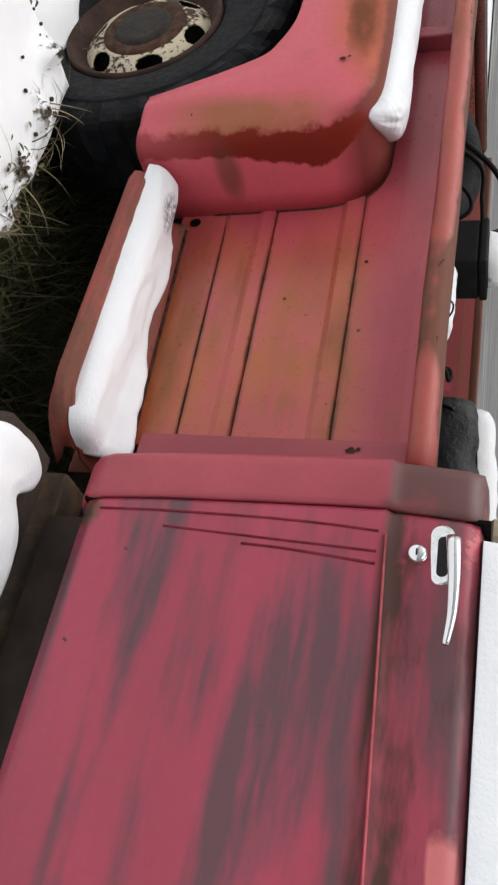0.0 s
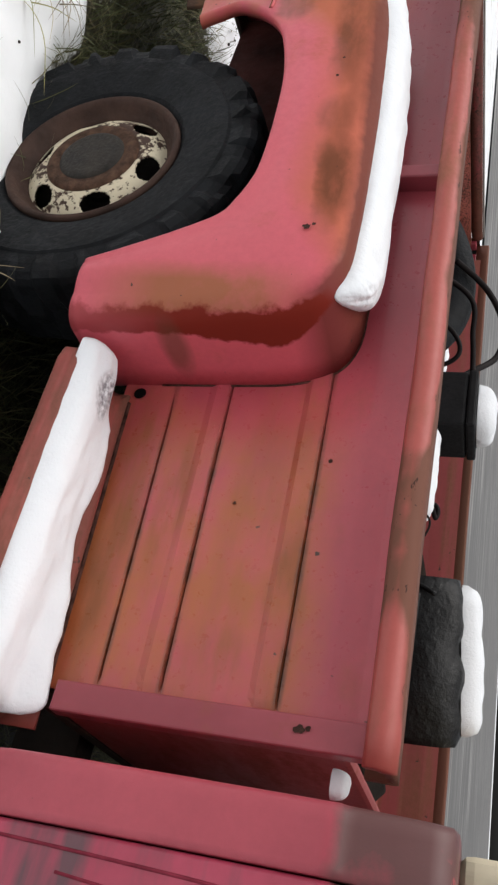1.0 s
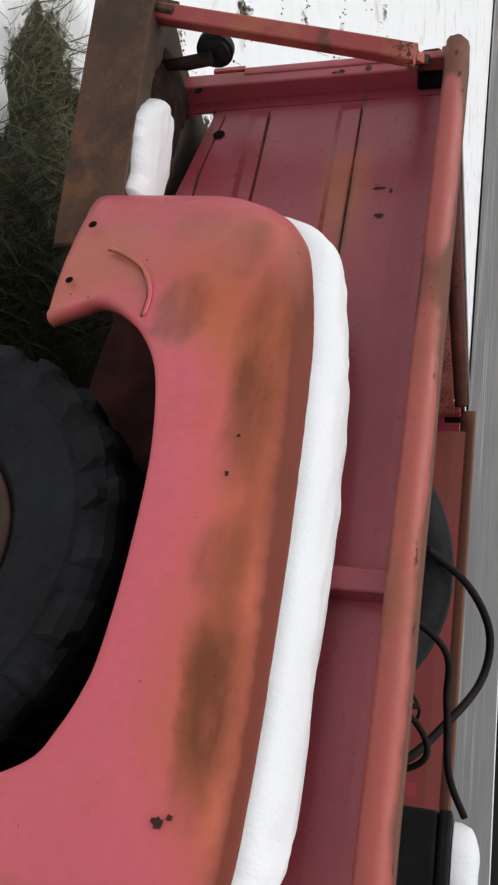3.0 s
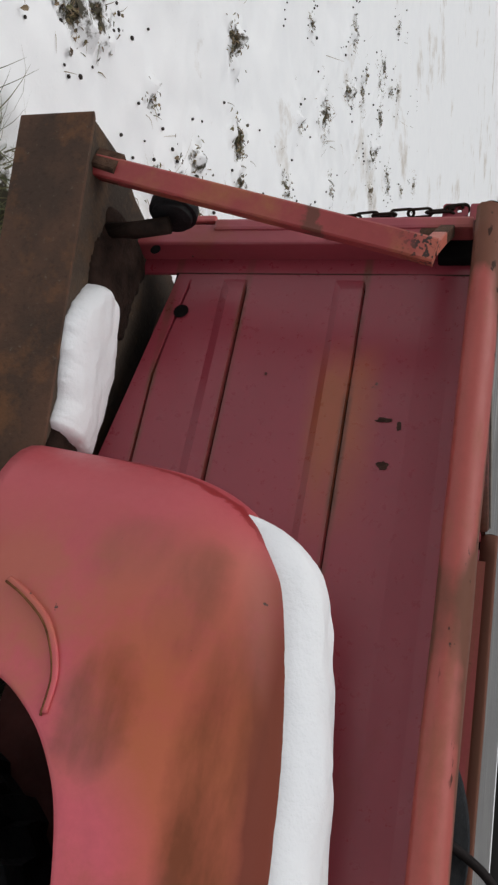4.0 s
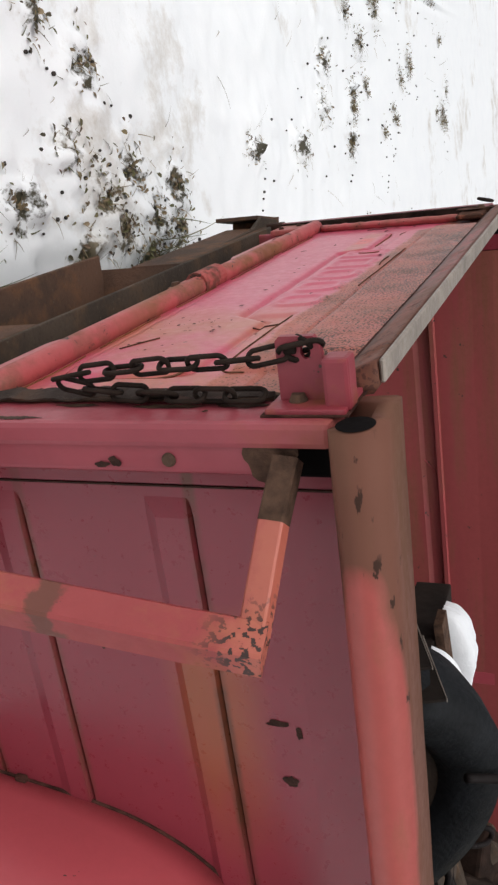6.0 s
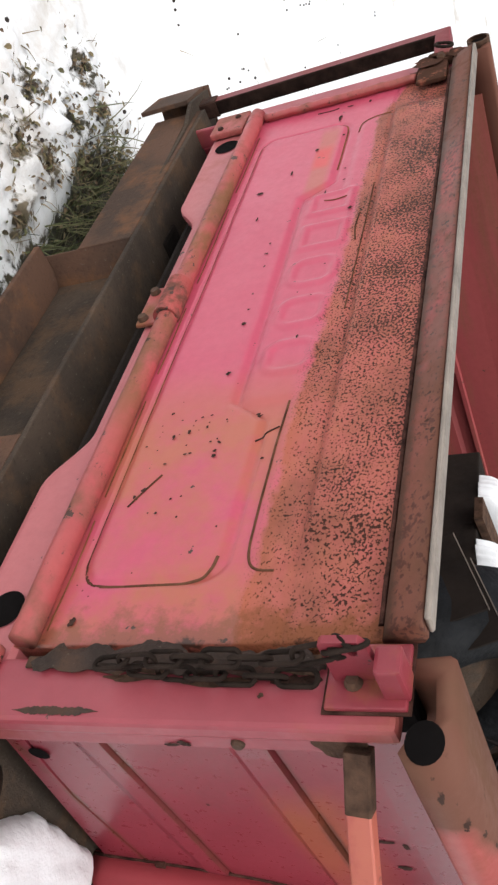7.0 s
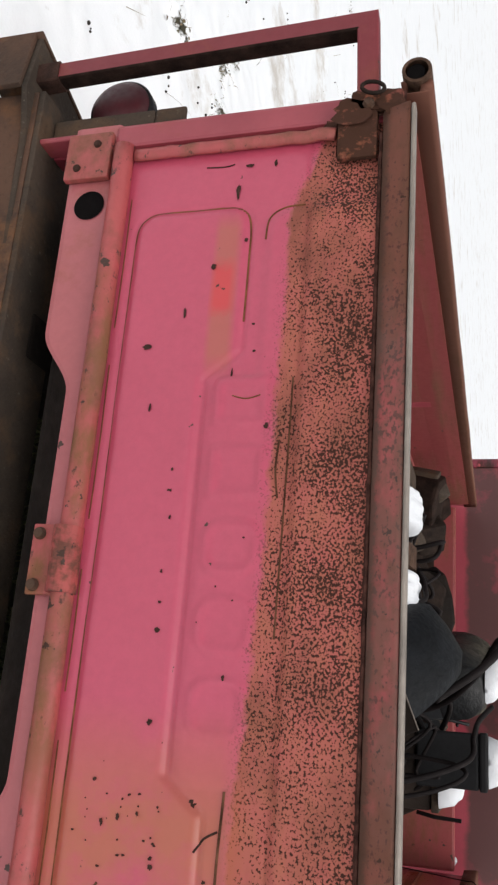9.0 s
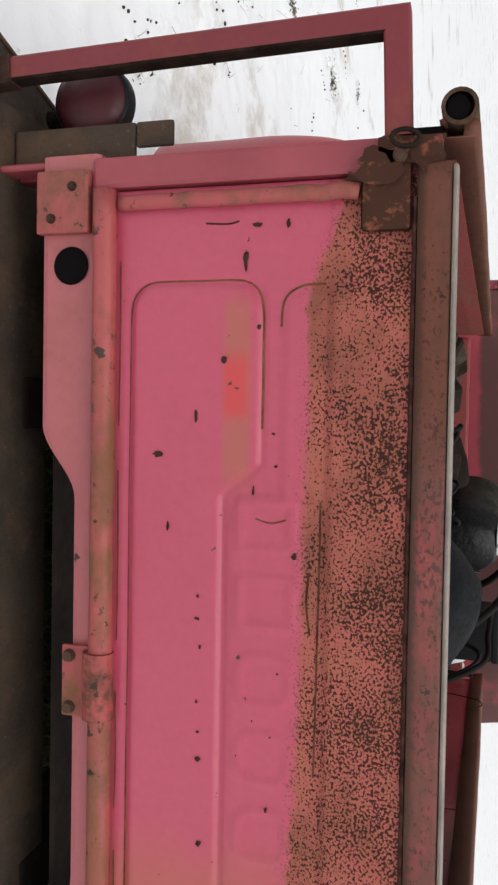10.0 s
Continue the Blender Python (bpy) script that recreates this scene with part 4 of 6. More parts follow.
for x, z, r, sd in ((1.662, 0.960, 0.007, 1), (1.655, 0.972, 0.004, 2), (1.078, 0.840, 0.008, 3), (1.30, 0.905, 0.005, 4), (1.32, 0.89, 0.004, 5), (1.29, 0.92, 0.003, 6), (1.45, 0.93, 0.004, 7), (1.22, 0.95, 0.004, 8), (1.16, 0.955, 0.003, 9), (1.37, 0.865, 0.006, 10), (1.39, 0.872, 0.005, 11), (1.36, 0.88, 0.004, 12)):
    part("rust_chip", disc((x, -0.2575 + 0.16 * max(0, z - 0.9) ** 1.3, z), r, "y", 12, 0.6, sd), M_CHIP, fend)

# wheels
WX, WZ = 1.339, 0.397


def wheel(y, o):
    rim = [(0.160, 0.030), (0.166, 0.012), (0.174, 0.006), (0.181, -0.002), (0.187, -0.016), (0.193, -0.026), (0.200, -0.030), (0.2055, -0.027), (0.2075, -0.019), (0.206, -0.008), (0.198, 0.0)]
    w = part("wheel", lathe(rim, 64), M_RIM, truck, "steel wheel, rusted rim and chipped cream disc", smooth=True)
    w.matrix_basis = Matrix.Translation((WX, y, WZ)) @ Matrix.Diagonal((1, -o, 1, 1))
    # disc with hand holes
    n, holes = 300, 6
    rows = []
    for r in [0.092 + 0.0762 * k / 24 for k in range(25)]:
        d = -0.016 + 0.030 * max(0.0, (r - 0.112) / 0.056) ** 1.8
        rows.append([Vector((r * math.cos(2 * math.pi * i / n), d, r * math.sin(2 * math.pi * i / n))) for i in range(n)])
    bm, vs = grid(rows, closed_v=True)
    bm.faces.ensure_lookup_table()
    gone = []
    for f in bm.faces:
        c = f.calc_center_median()
        r, a = math.hypot(c.x, c.z), math.atan2(c.z, c.x)
        k = (a / (2 * math.pi / holes) + 0.2) % 1.0 - 0.5
        if ((r - 0.142) / 0.0235) ** 2 + (k * 2 * math.pi / holes * 0.139 / 0.034) ** 2 < 1:
            gone.append(f)
    bmesh.ops.delete(bm, geom=gone, context="FACES")
    part("wheel_disc", thick(bm, 0.003), M_WHEEL, w, "cream wheel disc with flaking paint and six holes", smooth=True)
    part("hub", lathe([(0.0, -0.021), (0.055, -0.021), (0.078, -0.022), (0.092, -0.025), (0.102, -0.024), (0.109, -0.019), (0.112, -0.008)], 48), M_BURNT, w, "dark brown rusted hub", smooth=True)
    part("hub_cap", lathe([(0.0, -0.033), (0.030, -0.034), (0.052, -0.030), (0.066, -0.030), (0.074, -0.026), (0.078, -0.020)], 40), M_GREASE, w, "dark greasy hub centre", smooth=True)
    part("brake_drum", lathe([(0.0, 0.07), (0.17, 0.07), (0.178, 0.08), (0.178, 0.14), (0.0, 0.14)], 40), M_UNDER, w, smooth=True)
    # tyre with shoulder lugs
    prof = [(0.188, 0.04), (0.197, -0.005), (0.206, -0.016), (0.220, -0.028), (0.250, -0.036), (0.280, -0.043), (0.308, -0.047), (0.322, -0.0475), (0.328, -0.043), (0.350, -0.040), (0.368, -0.034), (0.380, -0.024), (0.386, -0.010), (0.386, 0.02), (0.388, 0.065), (0.386, 0.11), (0.386, 0.145), (0.380, 0.162), (0.352, 0.18), (0.318, 0.187), (0.25, 0.175), (0.2, 0.15)]
    n = 192
    rows = []
    for i in range(n):
        a = 2 * math.pi * i / n
        row = []
        for j, (r, d) in enumerate(prof):
            ph = (i + (2 if (i // 8) % 3 == 1 and j < 11 else 0)) % 8
            on = 1.0 if ph < 4 else 0.0
            if 9 <= j <= 12:
                wear = 0.75 + 0.5 * noise.noise((a * 3, j * 0.7, y))
                r, d = r + 0.010 * on * wear, d - 0.014 * on * wear
            elif 13 <= j <= 16:
                r += 0.010 * (1.0 if (ph + (4 if j in (14,) else 0)) % 8 < 4 else 0.0)
            elif 5 <= j <= 8:
                d -= 0.0025 * noise.noise((a * 6, j, 3))
            row.append(Vector((r * math.cos(a), d, r * math.sin(a))))
        rows.append(row)
    part("tyre", grid(rows, closed_u=True)[0], M_TYRE, w, "black weathered tyre with chunky worn lugs")
    return w


wheel(-0.157, -1)
wheel(YL + 0.185, 1)
bm = sweep([(WX, -0.1, WZ), (WX, YL + 0.1, WZ)], circle(0.05, 16))
part("axle", bm, M_UNDER, truck)
for y0 in (0.28, 1.01):
    part("chassis_rail", box(0.12, 3.6, y0, y0 + 0.08, 0.42, 0.56, 0.008), M_UNDER, truck)
part("inner_wheel_arch", box(0.95, 1.72, 0.004, 0.02, 0.50, 0.60, 0.004), M_DARKRED, truck)

def board_height(x, y):
    """Top of the step board: flat, swept up to a flange where it meets the bed side."""
    top = 0.588 + 0.042 * (x - 1.875)
    k = max(0.0, min(1.0, (y + 0.072) / 0.054))
    return 0.553 + (top - 0.553) * k * k * (3 - 2 * k)


# running board step between fender and cab, with a ribbed rolled edge
rows = []
for i in range(25):
    x = 1.872 + i * 0.668 / 24
    k = max(0.0, (x - 2.43) / 0.11)
    inset = 0.10 * k ** 2.2
    k2 = max(0.0, (1.92 - x) / 0.05)
    inset += 0.05 * k2 ** 2
    prof = [(-0.004, 0.50)] + [(yy / 0.84, board_height(x, yy)) for yy in (-0.004, -0.014, -0.022, -0.034, -0.050, -0.068, -0.10)] + [(-0.195, 0.553), (-0.206, 0.560), (-0.214, 0.563), (-0.222, 0.558), (-0.226, 0.551), (-0.231, 0.552), (-0.237, 0.546), (-0.238, 0.538), (-0.240, 0.534), (-0.234, 0.527), (-0.205, 0.514), (-0.18, 0.50), (-0.155, 0.485)]
    rows.append([(x, min(-0.004, y * 0.84 + inset), z) for y, z in prof])
part("running_board", thick(grid(rows)[0], 0.004), M_STEP, truck, "brown-red step board with ribbed rolled edge", smooth=True)

part("flange_dirt", sweep([(1.89 + 0.03 * i, -0.0065, board_height(1.89 + 0.03 * i, -0.006) + 0.002 + 0.001 * noise.noise((i * 0.9, 1, 1))) for i in range(20)], [(-0.004, -0.002), (-0.001, 0.002), (0.002, 0.002), (0.005, -0.002)], up=(0, -1, 0)), M_SEAM, truck, "dark dirt in the seam above the step board")

# tailgate
GY0, GY1, GX = 0.040, 1.332, 0.057


def sd_box(y, z, y0, y1, z0, z1, r):
    qy, qz = abs(y - (y0 + y1) / 2) - (y1 - y0) / 2 + r, abs(z - (z0 + z1) / 2) - (z1 - z0) / 2 + r
    return math.hypot(max(qy, 0), max(qz, 0)) + min(max(qy, qz), 0) - r


def step(d, w):
    t = max(0.0, min(1.0, 0.5 - d / w))
    return t * t * (3 - 2 * t)


def gate_relief(y, z):
    low = sd_box(y, z, 0.125, 1.205, 0.762, 0.935, 0.03)
    notch = max(0.884 - z, abs(y - 0.672) - 0.262 - max(0.0, (z - 0.884)) * 0.8)
    low = max(low, -notch)
    high = min(sd_box(y, z, 0.135, 1.195, 0.968, 1.16, 0.03), sd_box(y, z, 0.405, 0.93, 0.898, 1.1, 0.025))
    h = 0.0042 * step(low, 0.016) + 0.0040 * step(high, 0.018)
    h -= 0.0035 * max(0.0, 1 - abs(low - 0.006) / 0.005)
    # five raised blocks of the maker's plate
    for i in range(5):
        c = 0.897 - i * 0.101
        h += 0.0030 * step(abs(sd_box(y, z, c - 0.040, c + 0.040, 0.906, 0.992, 0.030 if i > 1 else 0.010) + 0.009) - 0.006, 0.009)
    # crease and lean of the upper part
    h += 0.006 * step(1.03 - z, 0.012) * step(abs(y - 0.69) - 0.52, 0.05) - 0.003 * max(0.0, 1 - abs(z - 1.024) / 0.004)
    h += 0.0015 * noise.noise((y * 5, z * 5, 2)) + 0.0008 * noise.noise((y * 17, z * 17, 2))
    return h


ys = [GY0 + i * (GY1 - GY0) / 300 for i in range(301)]
zs = [0.700 + i * (1.129 - 0.700) / 110 for i in range(111)]
rows = [[(GX - gate_relief(y, z), y, z) for z in zs] for y in ys]
for r, y in zip(rows, ys):
    r.insert(0, (0.088, y, 0.700))
    r.append((0.088, y, 1.129))
bm, vs = grid(rows)
bm.faces.new([v for v in vs[0]])
bm.faces.new([v for v in vs[-1]])
bm.faces.new((vs[0][0], vs[0][-1], vs[-1][-1], vs[-1][0]))
gate = part("tailgate", bm, M_GATE, truck, "pink-red tailgate with flaking rust along its top", smooth=True)
rows = []
for i in range(61):
    y = GY0 - 0.004 + i * (GY1 - GY0 + 0.008) / 60
    w = 0.0012 * noise.noise((y * 6, 3, 1))
    rows.append([(0.047 + w, y, 1.130), (0.038 + w, y, 1.133), (0.031 + w, y, 1.147), (0.024 + w, y, 1.165), (0.022, y, 1.172), (0.044, y, 1.1735), (0.052, y, 1.168), (0.056, y, 1.130)])
bm, vs = grid(rows, closed_v=True)
bm.faces.new(vs[0])
bm.faces.new(vs[-1])
part("top_channel", bm, M_GATETOP, gate, "dull rust-red channel along the top", smooth=True)
part("edge_strip", box(0.0195, 0.043, GY0, GY1, 1.1737, 1.1795, 0.002, 1), M_STRIP, gate, "pale worn strip on the upper edge")
part("hinge_rod", sweep([(0.046, GY0 + i * (GY1 - GY0) / 40, 0.722 + 0.001 * noise.noise((i * 0.4, 0, 0))) for i in range(41)], circle(0.0165, 14)), M_ROD, gate, "rolled lower edge with orange-red paint", smooth=True)
lip = [(0.049 + 0.002 * noise.noise((i * 0.7, 1, 2)), 1.314 + 0.003 * noise.noise((i * 0.5, 4, 2)), 0.742 + i * 0.0118) for i in range(28)]
part("side_lip", sweep(lip, [(0.010 * math.cos(a) * (1 + 0.2 * math.sin(3 * a)), 0.0085 * math.sin(a)) for a in [2 * math.pi * i / 12 for i in range(12)]], up=(-1, 0, 0)), M_ROD, gate, "rolled side lip with broken orange paint", smooth=True)


def groove(pts, w, mat, close=False):
    """Dirt lying in a pressed line of the gate."""
    line = smoothed([(GX - gate_relief(y, z) - 0.0006, y, z) for y, z in pts], 8)
    line = [Vector((GX - gate_relief(p.y, p.z) - 0.0006, p.y, p.z)) for p in line]
    part("groove_dirt", sweep(line, [(-w, 0), (-w * 0.4, 0.0009), (w * 0.5, 0.0009), (w, 0), (0, -0.002)], up=(-1, 0, 0)), mat, gate)


groove([(0.150, 0.931), (0.135, 0.927), (0.124, 0.917), (0.1200, 0.900), (0.1195, 0.87), (0.1195, 0.84), (0.1195, 0.81), (0.1205, 0.785), (0.126, 0.768), (0.142, 0.7585), (0.165, 0.756), (0.20, 0.756), (0.25, 0.756)], 0.0024, M_GROOVE)
groove([(0.25, 0.756), (0.45, 0.7565), (0.60, 0.756)], 0.0022, M_STAIN)
groove([(0.60, 0.756), (0.75, 0.7565), (0.9, 0.756), (1.1, 0.7565), (1.175, 0.758), (1.203, 0.772), (1.211, 0.80), (1.211, 0.86)], 0.0014, M_STAIN)
groove([(0.40, 0.967), (0.33, 0.9645), (0.28, 0.9640), (0.24, 0.9638), (0.20, 0.9638), (0.165, 0.9645), (0.142, 0.969), (0.132, 0.980), (0.1295, 1.0)], 0.0017, M_GROOVE)
groove([(1.211, 0.80), (1.211, 0.86), (1.211, 0.90), (1.204, 0.925), (1.18, 0.938), (1.12, 0.9395), (1.02, 0.9395)], 0.0017, M_STAIN)
groove([(1.203, 1.02), (1.201, 0.99), (1.185, 0.968), (1.15, 0.9635)], 0.0014, M_STAIN)
groove([(0.76, 1.008), (0.80, 1.003), (0.84, 1.006)], 0.0014, M_GROOVE)
groove([(0.58, 1.016), (0.66, 1.017), (0.76, 1.018), (0.85, 1.019), (0.93, 1.019)], 0.0013, M_GROOVE)
groove([(0.33, 0.935), (0.345, 0.945), (0.355, 0.962)], 0.0014, M_CHIP)
groove([(0.235, 0.785), (0.262, 0.802), (0.285, 0.818)], 0.0016, M_GROOVE)
for y0, y1 in ((0.06, 0.22), (0.26, 0.44), (0.50, 0.66), (0.73, 0.96), (1.02, 1.24)):
    groove([(y0, 0.7405), ((y0 + y1) / 2, 0.7415), (y1, 0.7405)], 0.0010, M_STAIN)
part("seam_rust", sweep([(0.0435 + 0.001 * noise.noise((i * 0.7, 2, 1)), GY0 + 0.01 + i * 0.0212, 1.1285 + 0.0012 * noise.noise((i * 0.9, 0, 0))) for i in range(60)], [(-0.0035, -0.002), (-0.001, 0.003), (0.002, 0.0025), (0.004, -0.002)], up=(-1, 0, 0)), M_SEAM, gate, "dark rusty seam below the top channel")
groove([(0.905, 0.975), (0.90, 0.955), (0.905, 0.935)], 0.0010, M_STAIN)
groove([(1.285, 0.86), (1.283, 0.89), (1.286, 0.905)], 0.0012, M_CHIP)
for k in range(46):
    a, b = random.Random(k).uniform(0, 1), random.Random(k + 99).uniform(0, 1)
    y, z = 0.36 + 0.05 * math.sin(k * 2.1) * a, 0.79 + 0.10 * b
    if k % 3 == 0:
        y, z = 0.05 + 0.3 * a, 0.72 + 0.24 * b
    if k % 5 == 1:
        y, z = 0.3 + 0.9 * a, 0.78 + 0.2 * b
    part("rust_chip", disc((GX - gate_relief(y, z) - 0.0016, y, z), 0.0010 + 0.0014 * a * b, "x", 7, 0.7, k, 0.6 + a), M_CHIP, gate)
sd = 0
for y, z, r, sq in ((0.984, 0.799, 0.006, 1.6), (0.584, 0.861, 0.005, 0.9), (0.471, 0.864, 0.006, 0.8), (1.108, 0.889, 0.007, 0.9), (0.860, 0.987, 0.006, 0.8), (0.733, 0.862, 0.004, 0.7), (1.239, 0.915, 0.018, 0.25), (1.035, 0.852, 0.012, 0.25), (0.309, 0.884, 0.005, 0.8), (0.383, 0.927, 0.009, 0.8), (0.26, 0.80, 0.005, 0.9), (0.250, 0.79, 0.004, 0.8), (0.36, 0.835, 0.007, 0.4), (0.352, 0.815, 0.006, 0.5), (0.365, 0.86, 0.005, 0.5), (0.07, 0.77, 0.008, 0.8), (0.66, 0.858, 0.004, 0.7), (0.80, 0.858, 0.003, 1), (1.15, 0.935, 0.004, 1.2), (0.89, 0.815, 0.008, 0.3), (0.77, 0.858, 0.003, 1.5), (0.62, 0.86, 0.003, 1.4), (0.53, 0.955, 0.004, 0.8), (0.40, 0.80, 0.003, 1), (0.22, 0.83, 0.003, 1), (0.30, 0.95, 0.003, 1), (0.94, 0.93, 0.010, 0.2), (1.28, 0.93, 0.004, 2.0), (1.28, 0.97, 0.008, 0.5)):
    sd += 1
    part("rust_chip", disc((GX - gate_relief(y, z) - 0.0018, y, z), r * 0.72, "x", 12, 0.7, sd * 1.3, sq), M_CHIP, gate)
hin = part("hinge", sweep([(0.044, 0.625, 0.720), (0.044, 0.64, 0.7205), (0.044, 0.70, 0.7195), (0.044, 0.715, 0.720)], circle(0.021, 18)), M_KNUCKLE, gate, "chipped red hinge knuckle")
part("hinge_leaf", box(0.046, 0.0535, 0.622, 0.720, 0.664, 0.708, 0.003), M_ROD, hin)
part("hinge_bolt", lathe([(0, -0.006), (0.007, -0.006), (0.009, 0), (0.009, 0.006)], 12), M_RUSTY, hin, at=Matrix.Translation((0.044, 0.635, 0.676)) @ pose(0, 0, 0, 0, 0, -90))
part("hinge_bolt", lathe([(0, -0.006), (0.007, -0.006), (0.009, 0), (0.009, 0.006)], 12), M_RUSTY, hin, at=Matrix.Translation((0.044, 0.706, 0.676)) @ pose(0, 0, 0, 0, 0, -90))


def sill_low(y):
    a = min(1.0, max(0.0, (y - 0.29) / 0.10))
    b = min(1.0, max(0.0, (1.02 - y) / 0.10))
    k = min(a, b)
    k = k * k * (3 - 2 * k)
    return 0.622 + 0.05 * k


rows = []
for i in range(141):
    y = -0.005 + i * 1.39 / 140
    lo = sill_low(y)
    rows.append([(0.085, y, lo + 0.006), (0.066, y, lo + 0.001), (0.058, y, lo + 0.003), (0.056, y, lo + 0.010), (0.056, y, 0.702), (0.062, y, 0.708), (0.09, y, 0.708)])
sill = part("rear_sill", thick(grid(rows)[0], 0.003), M_SILL, truck, "pale pink sill plate with cut-out lower edge", smooth=False)
for y, z in ((0.090, 0.668), (1.236, 0.668)):
    part("sill_hole", disc((0.0545, y, z), 0.026, "x", 24, 0, 0, 1.0), M_HOLE, sill, "round drain hole")
for y0 in (-0.050, 1.277):
    pl = part("corner_plate", box(0.040, 0.0535, y0, y0 + 0.085, 0.622, 0.700, 0.004, 2), M_ROD, sill, "bolted corner plate with rust")
    for dy, dz in ((0.020, 0.645), (0.062, 0.676)):
        part("bolt", lathe([(0, -0.003), (0.004, -0.003), (0.006, -0.001), (0.007, 0.003)], 10), M_CHIP, pl, at=Matrix.Translation((0.038, y0 + dy, dz)) @ pose(0, 0, 0, 0, 0, -90))

# tail posts, latch plates and chain
for y0, o in ((0.0, -1), (YL, 1)):
    p = part("tail_post", box(0.050, 0.075, *sorted((y0 - o * (0.022 if o < 0 else 0.035), y0 + o * (0.052 if o < 0 else 0.008))), 0.70, 1.15, 0.006, 2), M_BED, truck, "tail post, pink-red with rust at its seam")
    part("plate_gap", box(0.0478, 0.0494, *sorted((y0 - o * 0.033, y0 + o * (0.038 if o < 0 else 0.006))), 1.082, 1.163, 0), M_SEAM, p, "dark rusty edge round the latch plate")
    part("latch_plate", box(0.043 if o < 0 else 0.036, 0.0495, *sorted((y0 - o * 0.030, y0 + o * (0.035 if o < 0 else 0.004))), 1.085, 1.160, 0.002 if o < 0 else 0.006, 2), M_LATCH if o < 0 else M_SCAB, p, "red latch plate" if o < 0 else "rust-scabbed latch plate")
    if o > 0:
        part("rust_plate", box(0.038, 0.0495, 1.262, 1.345, 1.064, 1.124, 0.008, 2), M_SCAB, p, "thick rust-scabbed plate on the gate's corner")
        part("latch_hook", sweep([(0.020 + 0.004 * math.sin(a), y0 - 0.005 + 0.010 * math.cos(a), 1.118 + 0.016 * math.sin(a)) for a in [2 * math.pi * i / 18 for i in range(18)]], circle(0.0032, 6), closed=True), M_CHAIN, p, smooth=True)
        for k, (dy, z, rr, sq) in enumerate(((-0.028, 1.09, 0.022, 1.5), (-0.045, 1.06, 0.014, 1.3), (-0.02, 1.14, 0.02, 1.0), (-0.012, 1.10, 0.014, 1.2))):
            part("rust_scab", disc((0.0335 if k != 1 else 0.047, y0 + dy, z), rr, "x", 18, 0.7, k + 3, sq), M_SCAB, p)
    if o < 0:
        part("post_flange", box(0.0905, 0.0945, 0.0, 0.062, 0.70, 1.075, 0.001, 1), M_BURNT, p, "rusty flange behind the gate's edge")
        part("rust_seam", box(0.046, 0.0495, *sorted((y0 - o * 0.0215, y0 - o * 0.008)), 0.74, 1.08, 0.001, 1), M_BURNT, p)
        for k, (za, zb, wide, lift) in enumerate(((0.755, 0.955, 0.026, 0.006), (0.90, 1.082, 0.020, 0.010))):
            rows = []
            for i in range(46):
                z = za + (zb - za) * i / 45
                e = min(1.0, i / 5, (45 - i) / 5)
                lo = 0.004 + 0.010 * noise.noise((z * 23, k, 1)) + 0.004 * noise.noise((z * 71.3, k, 2))
                hi = lo + wide * (0.35 + 0.65 * e) + 0.009 * noise.noise((z * 31, k, 5)) + 0.005 * noise.noise((z * 97.7, k, 6)) + 0.002 * noise.noise((z * 260, k, 7))
                x = 0.046 - lift * (0.5 + 0.5 * noise.noise((z * 25, k, 9)))
                rows.append([(x + 0.003, lo, z), (x, lo + (hi - lo) * 0.35, z), (x - 0.002, lo + (hi - lo) * 0.7, z), (x + 0.002, hi, z)])
            part("torn_rust", thick(grid(rows)[0], 0.0025), M_TORN, p, "torn grey-brown strip of rusted steel")
        for k, (dy, z, rr, sq) in enumerate(((0.012, 0.78, 0.008, 3.5), (0.010, 0.84, 0.009, 4.0), (0.012, 0.92, 0.010, 4.5), (0.008, 1.0, 0.012, 4.0), (0.012, 1.06, 0.012, 2.0), (-0.006, 0.97, 0.006, 6.0), (-0.004, 1.05, 0.008, 3.0), (-0.002, 0.87, 0.004, 6.0), (-0.02, 1.02, 0.003, 1.0))):
            part("rust_scab", disc((0.0452 - 0.0003 * k if dy > 0 else 0.0492, y0 + dy, z), rr, "x", 16, 0.8, k + 11, sq), M_BURNT if k % 3 else M_CHIP, p)
    part("latch_bolt", lathe([(0, -0.006), (0.006, -0.006), (0.009, 0), (0.009, 0.004)], 12), M_RUSTY, p, at=Matrix.Translation((0.042 if o < 0 else 0.034, y0 + (-0.01 if o < 0 else -0.02), 1.11)) @ pose(0, 0, 0, 0, 0, -90))


rows = []
for i in range(60):
    z = 0.745 + 0.105 * i / 59
    e = min(1.0, i / 14, (59 - i) / 14)
    mid_y = -0.040 + 0.002 * noise.noise((z * 40, 1, 1))
    w = e * (0.0045 + 0.003 * noise.noise((z * 90, 2, 1)) + 0.002 * noise.noise((z * 260, 2, 4)))
    rows.append([(0.0494, mid_y - max(0.0003, w), z), (0.0490, mid_y, z), (0.0494, mid_y + max(0.0003, w), z)])
part("scraped_rust", grid(rows)[0], M_TORN, truck, "grey-brown scrape along the post's edge")


def link_mesh():
    pts = []
    for i in range(20):
        a = 2 * math.pi * i / 20
        pts.append(((0.0125 if math.cos(a) > 0 else -0.0125) + 0.0080 * math.cos(a), 0.0080 * math.sin(a), 0))
    return sweep(pts, circle(0.0027, 6), closed=True)


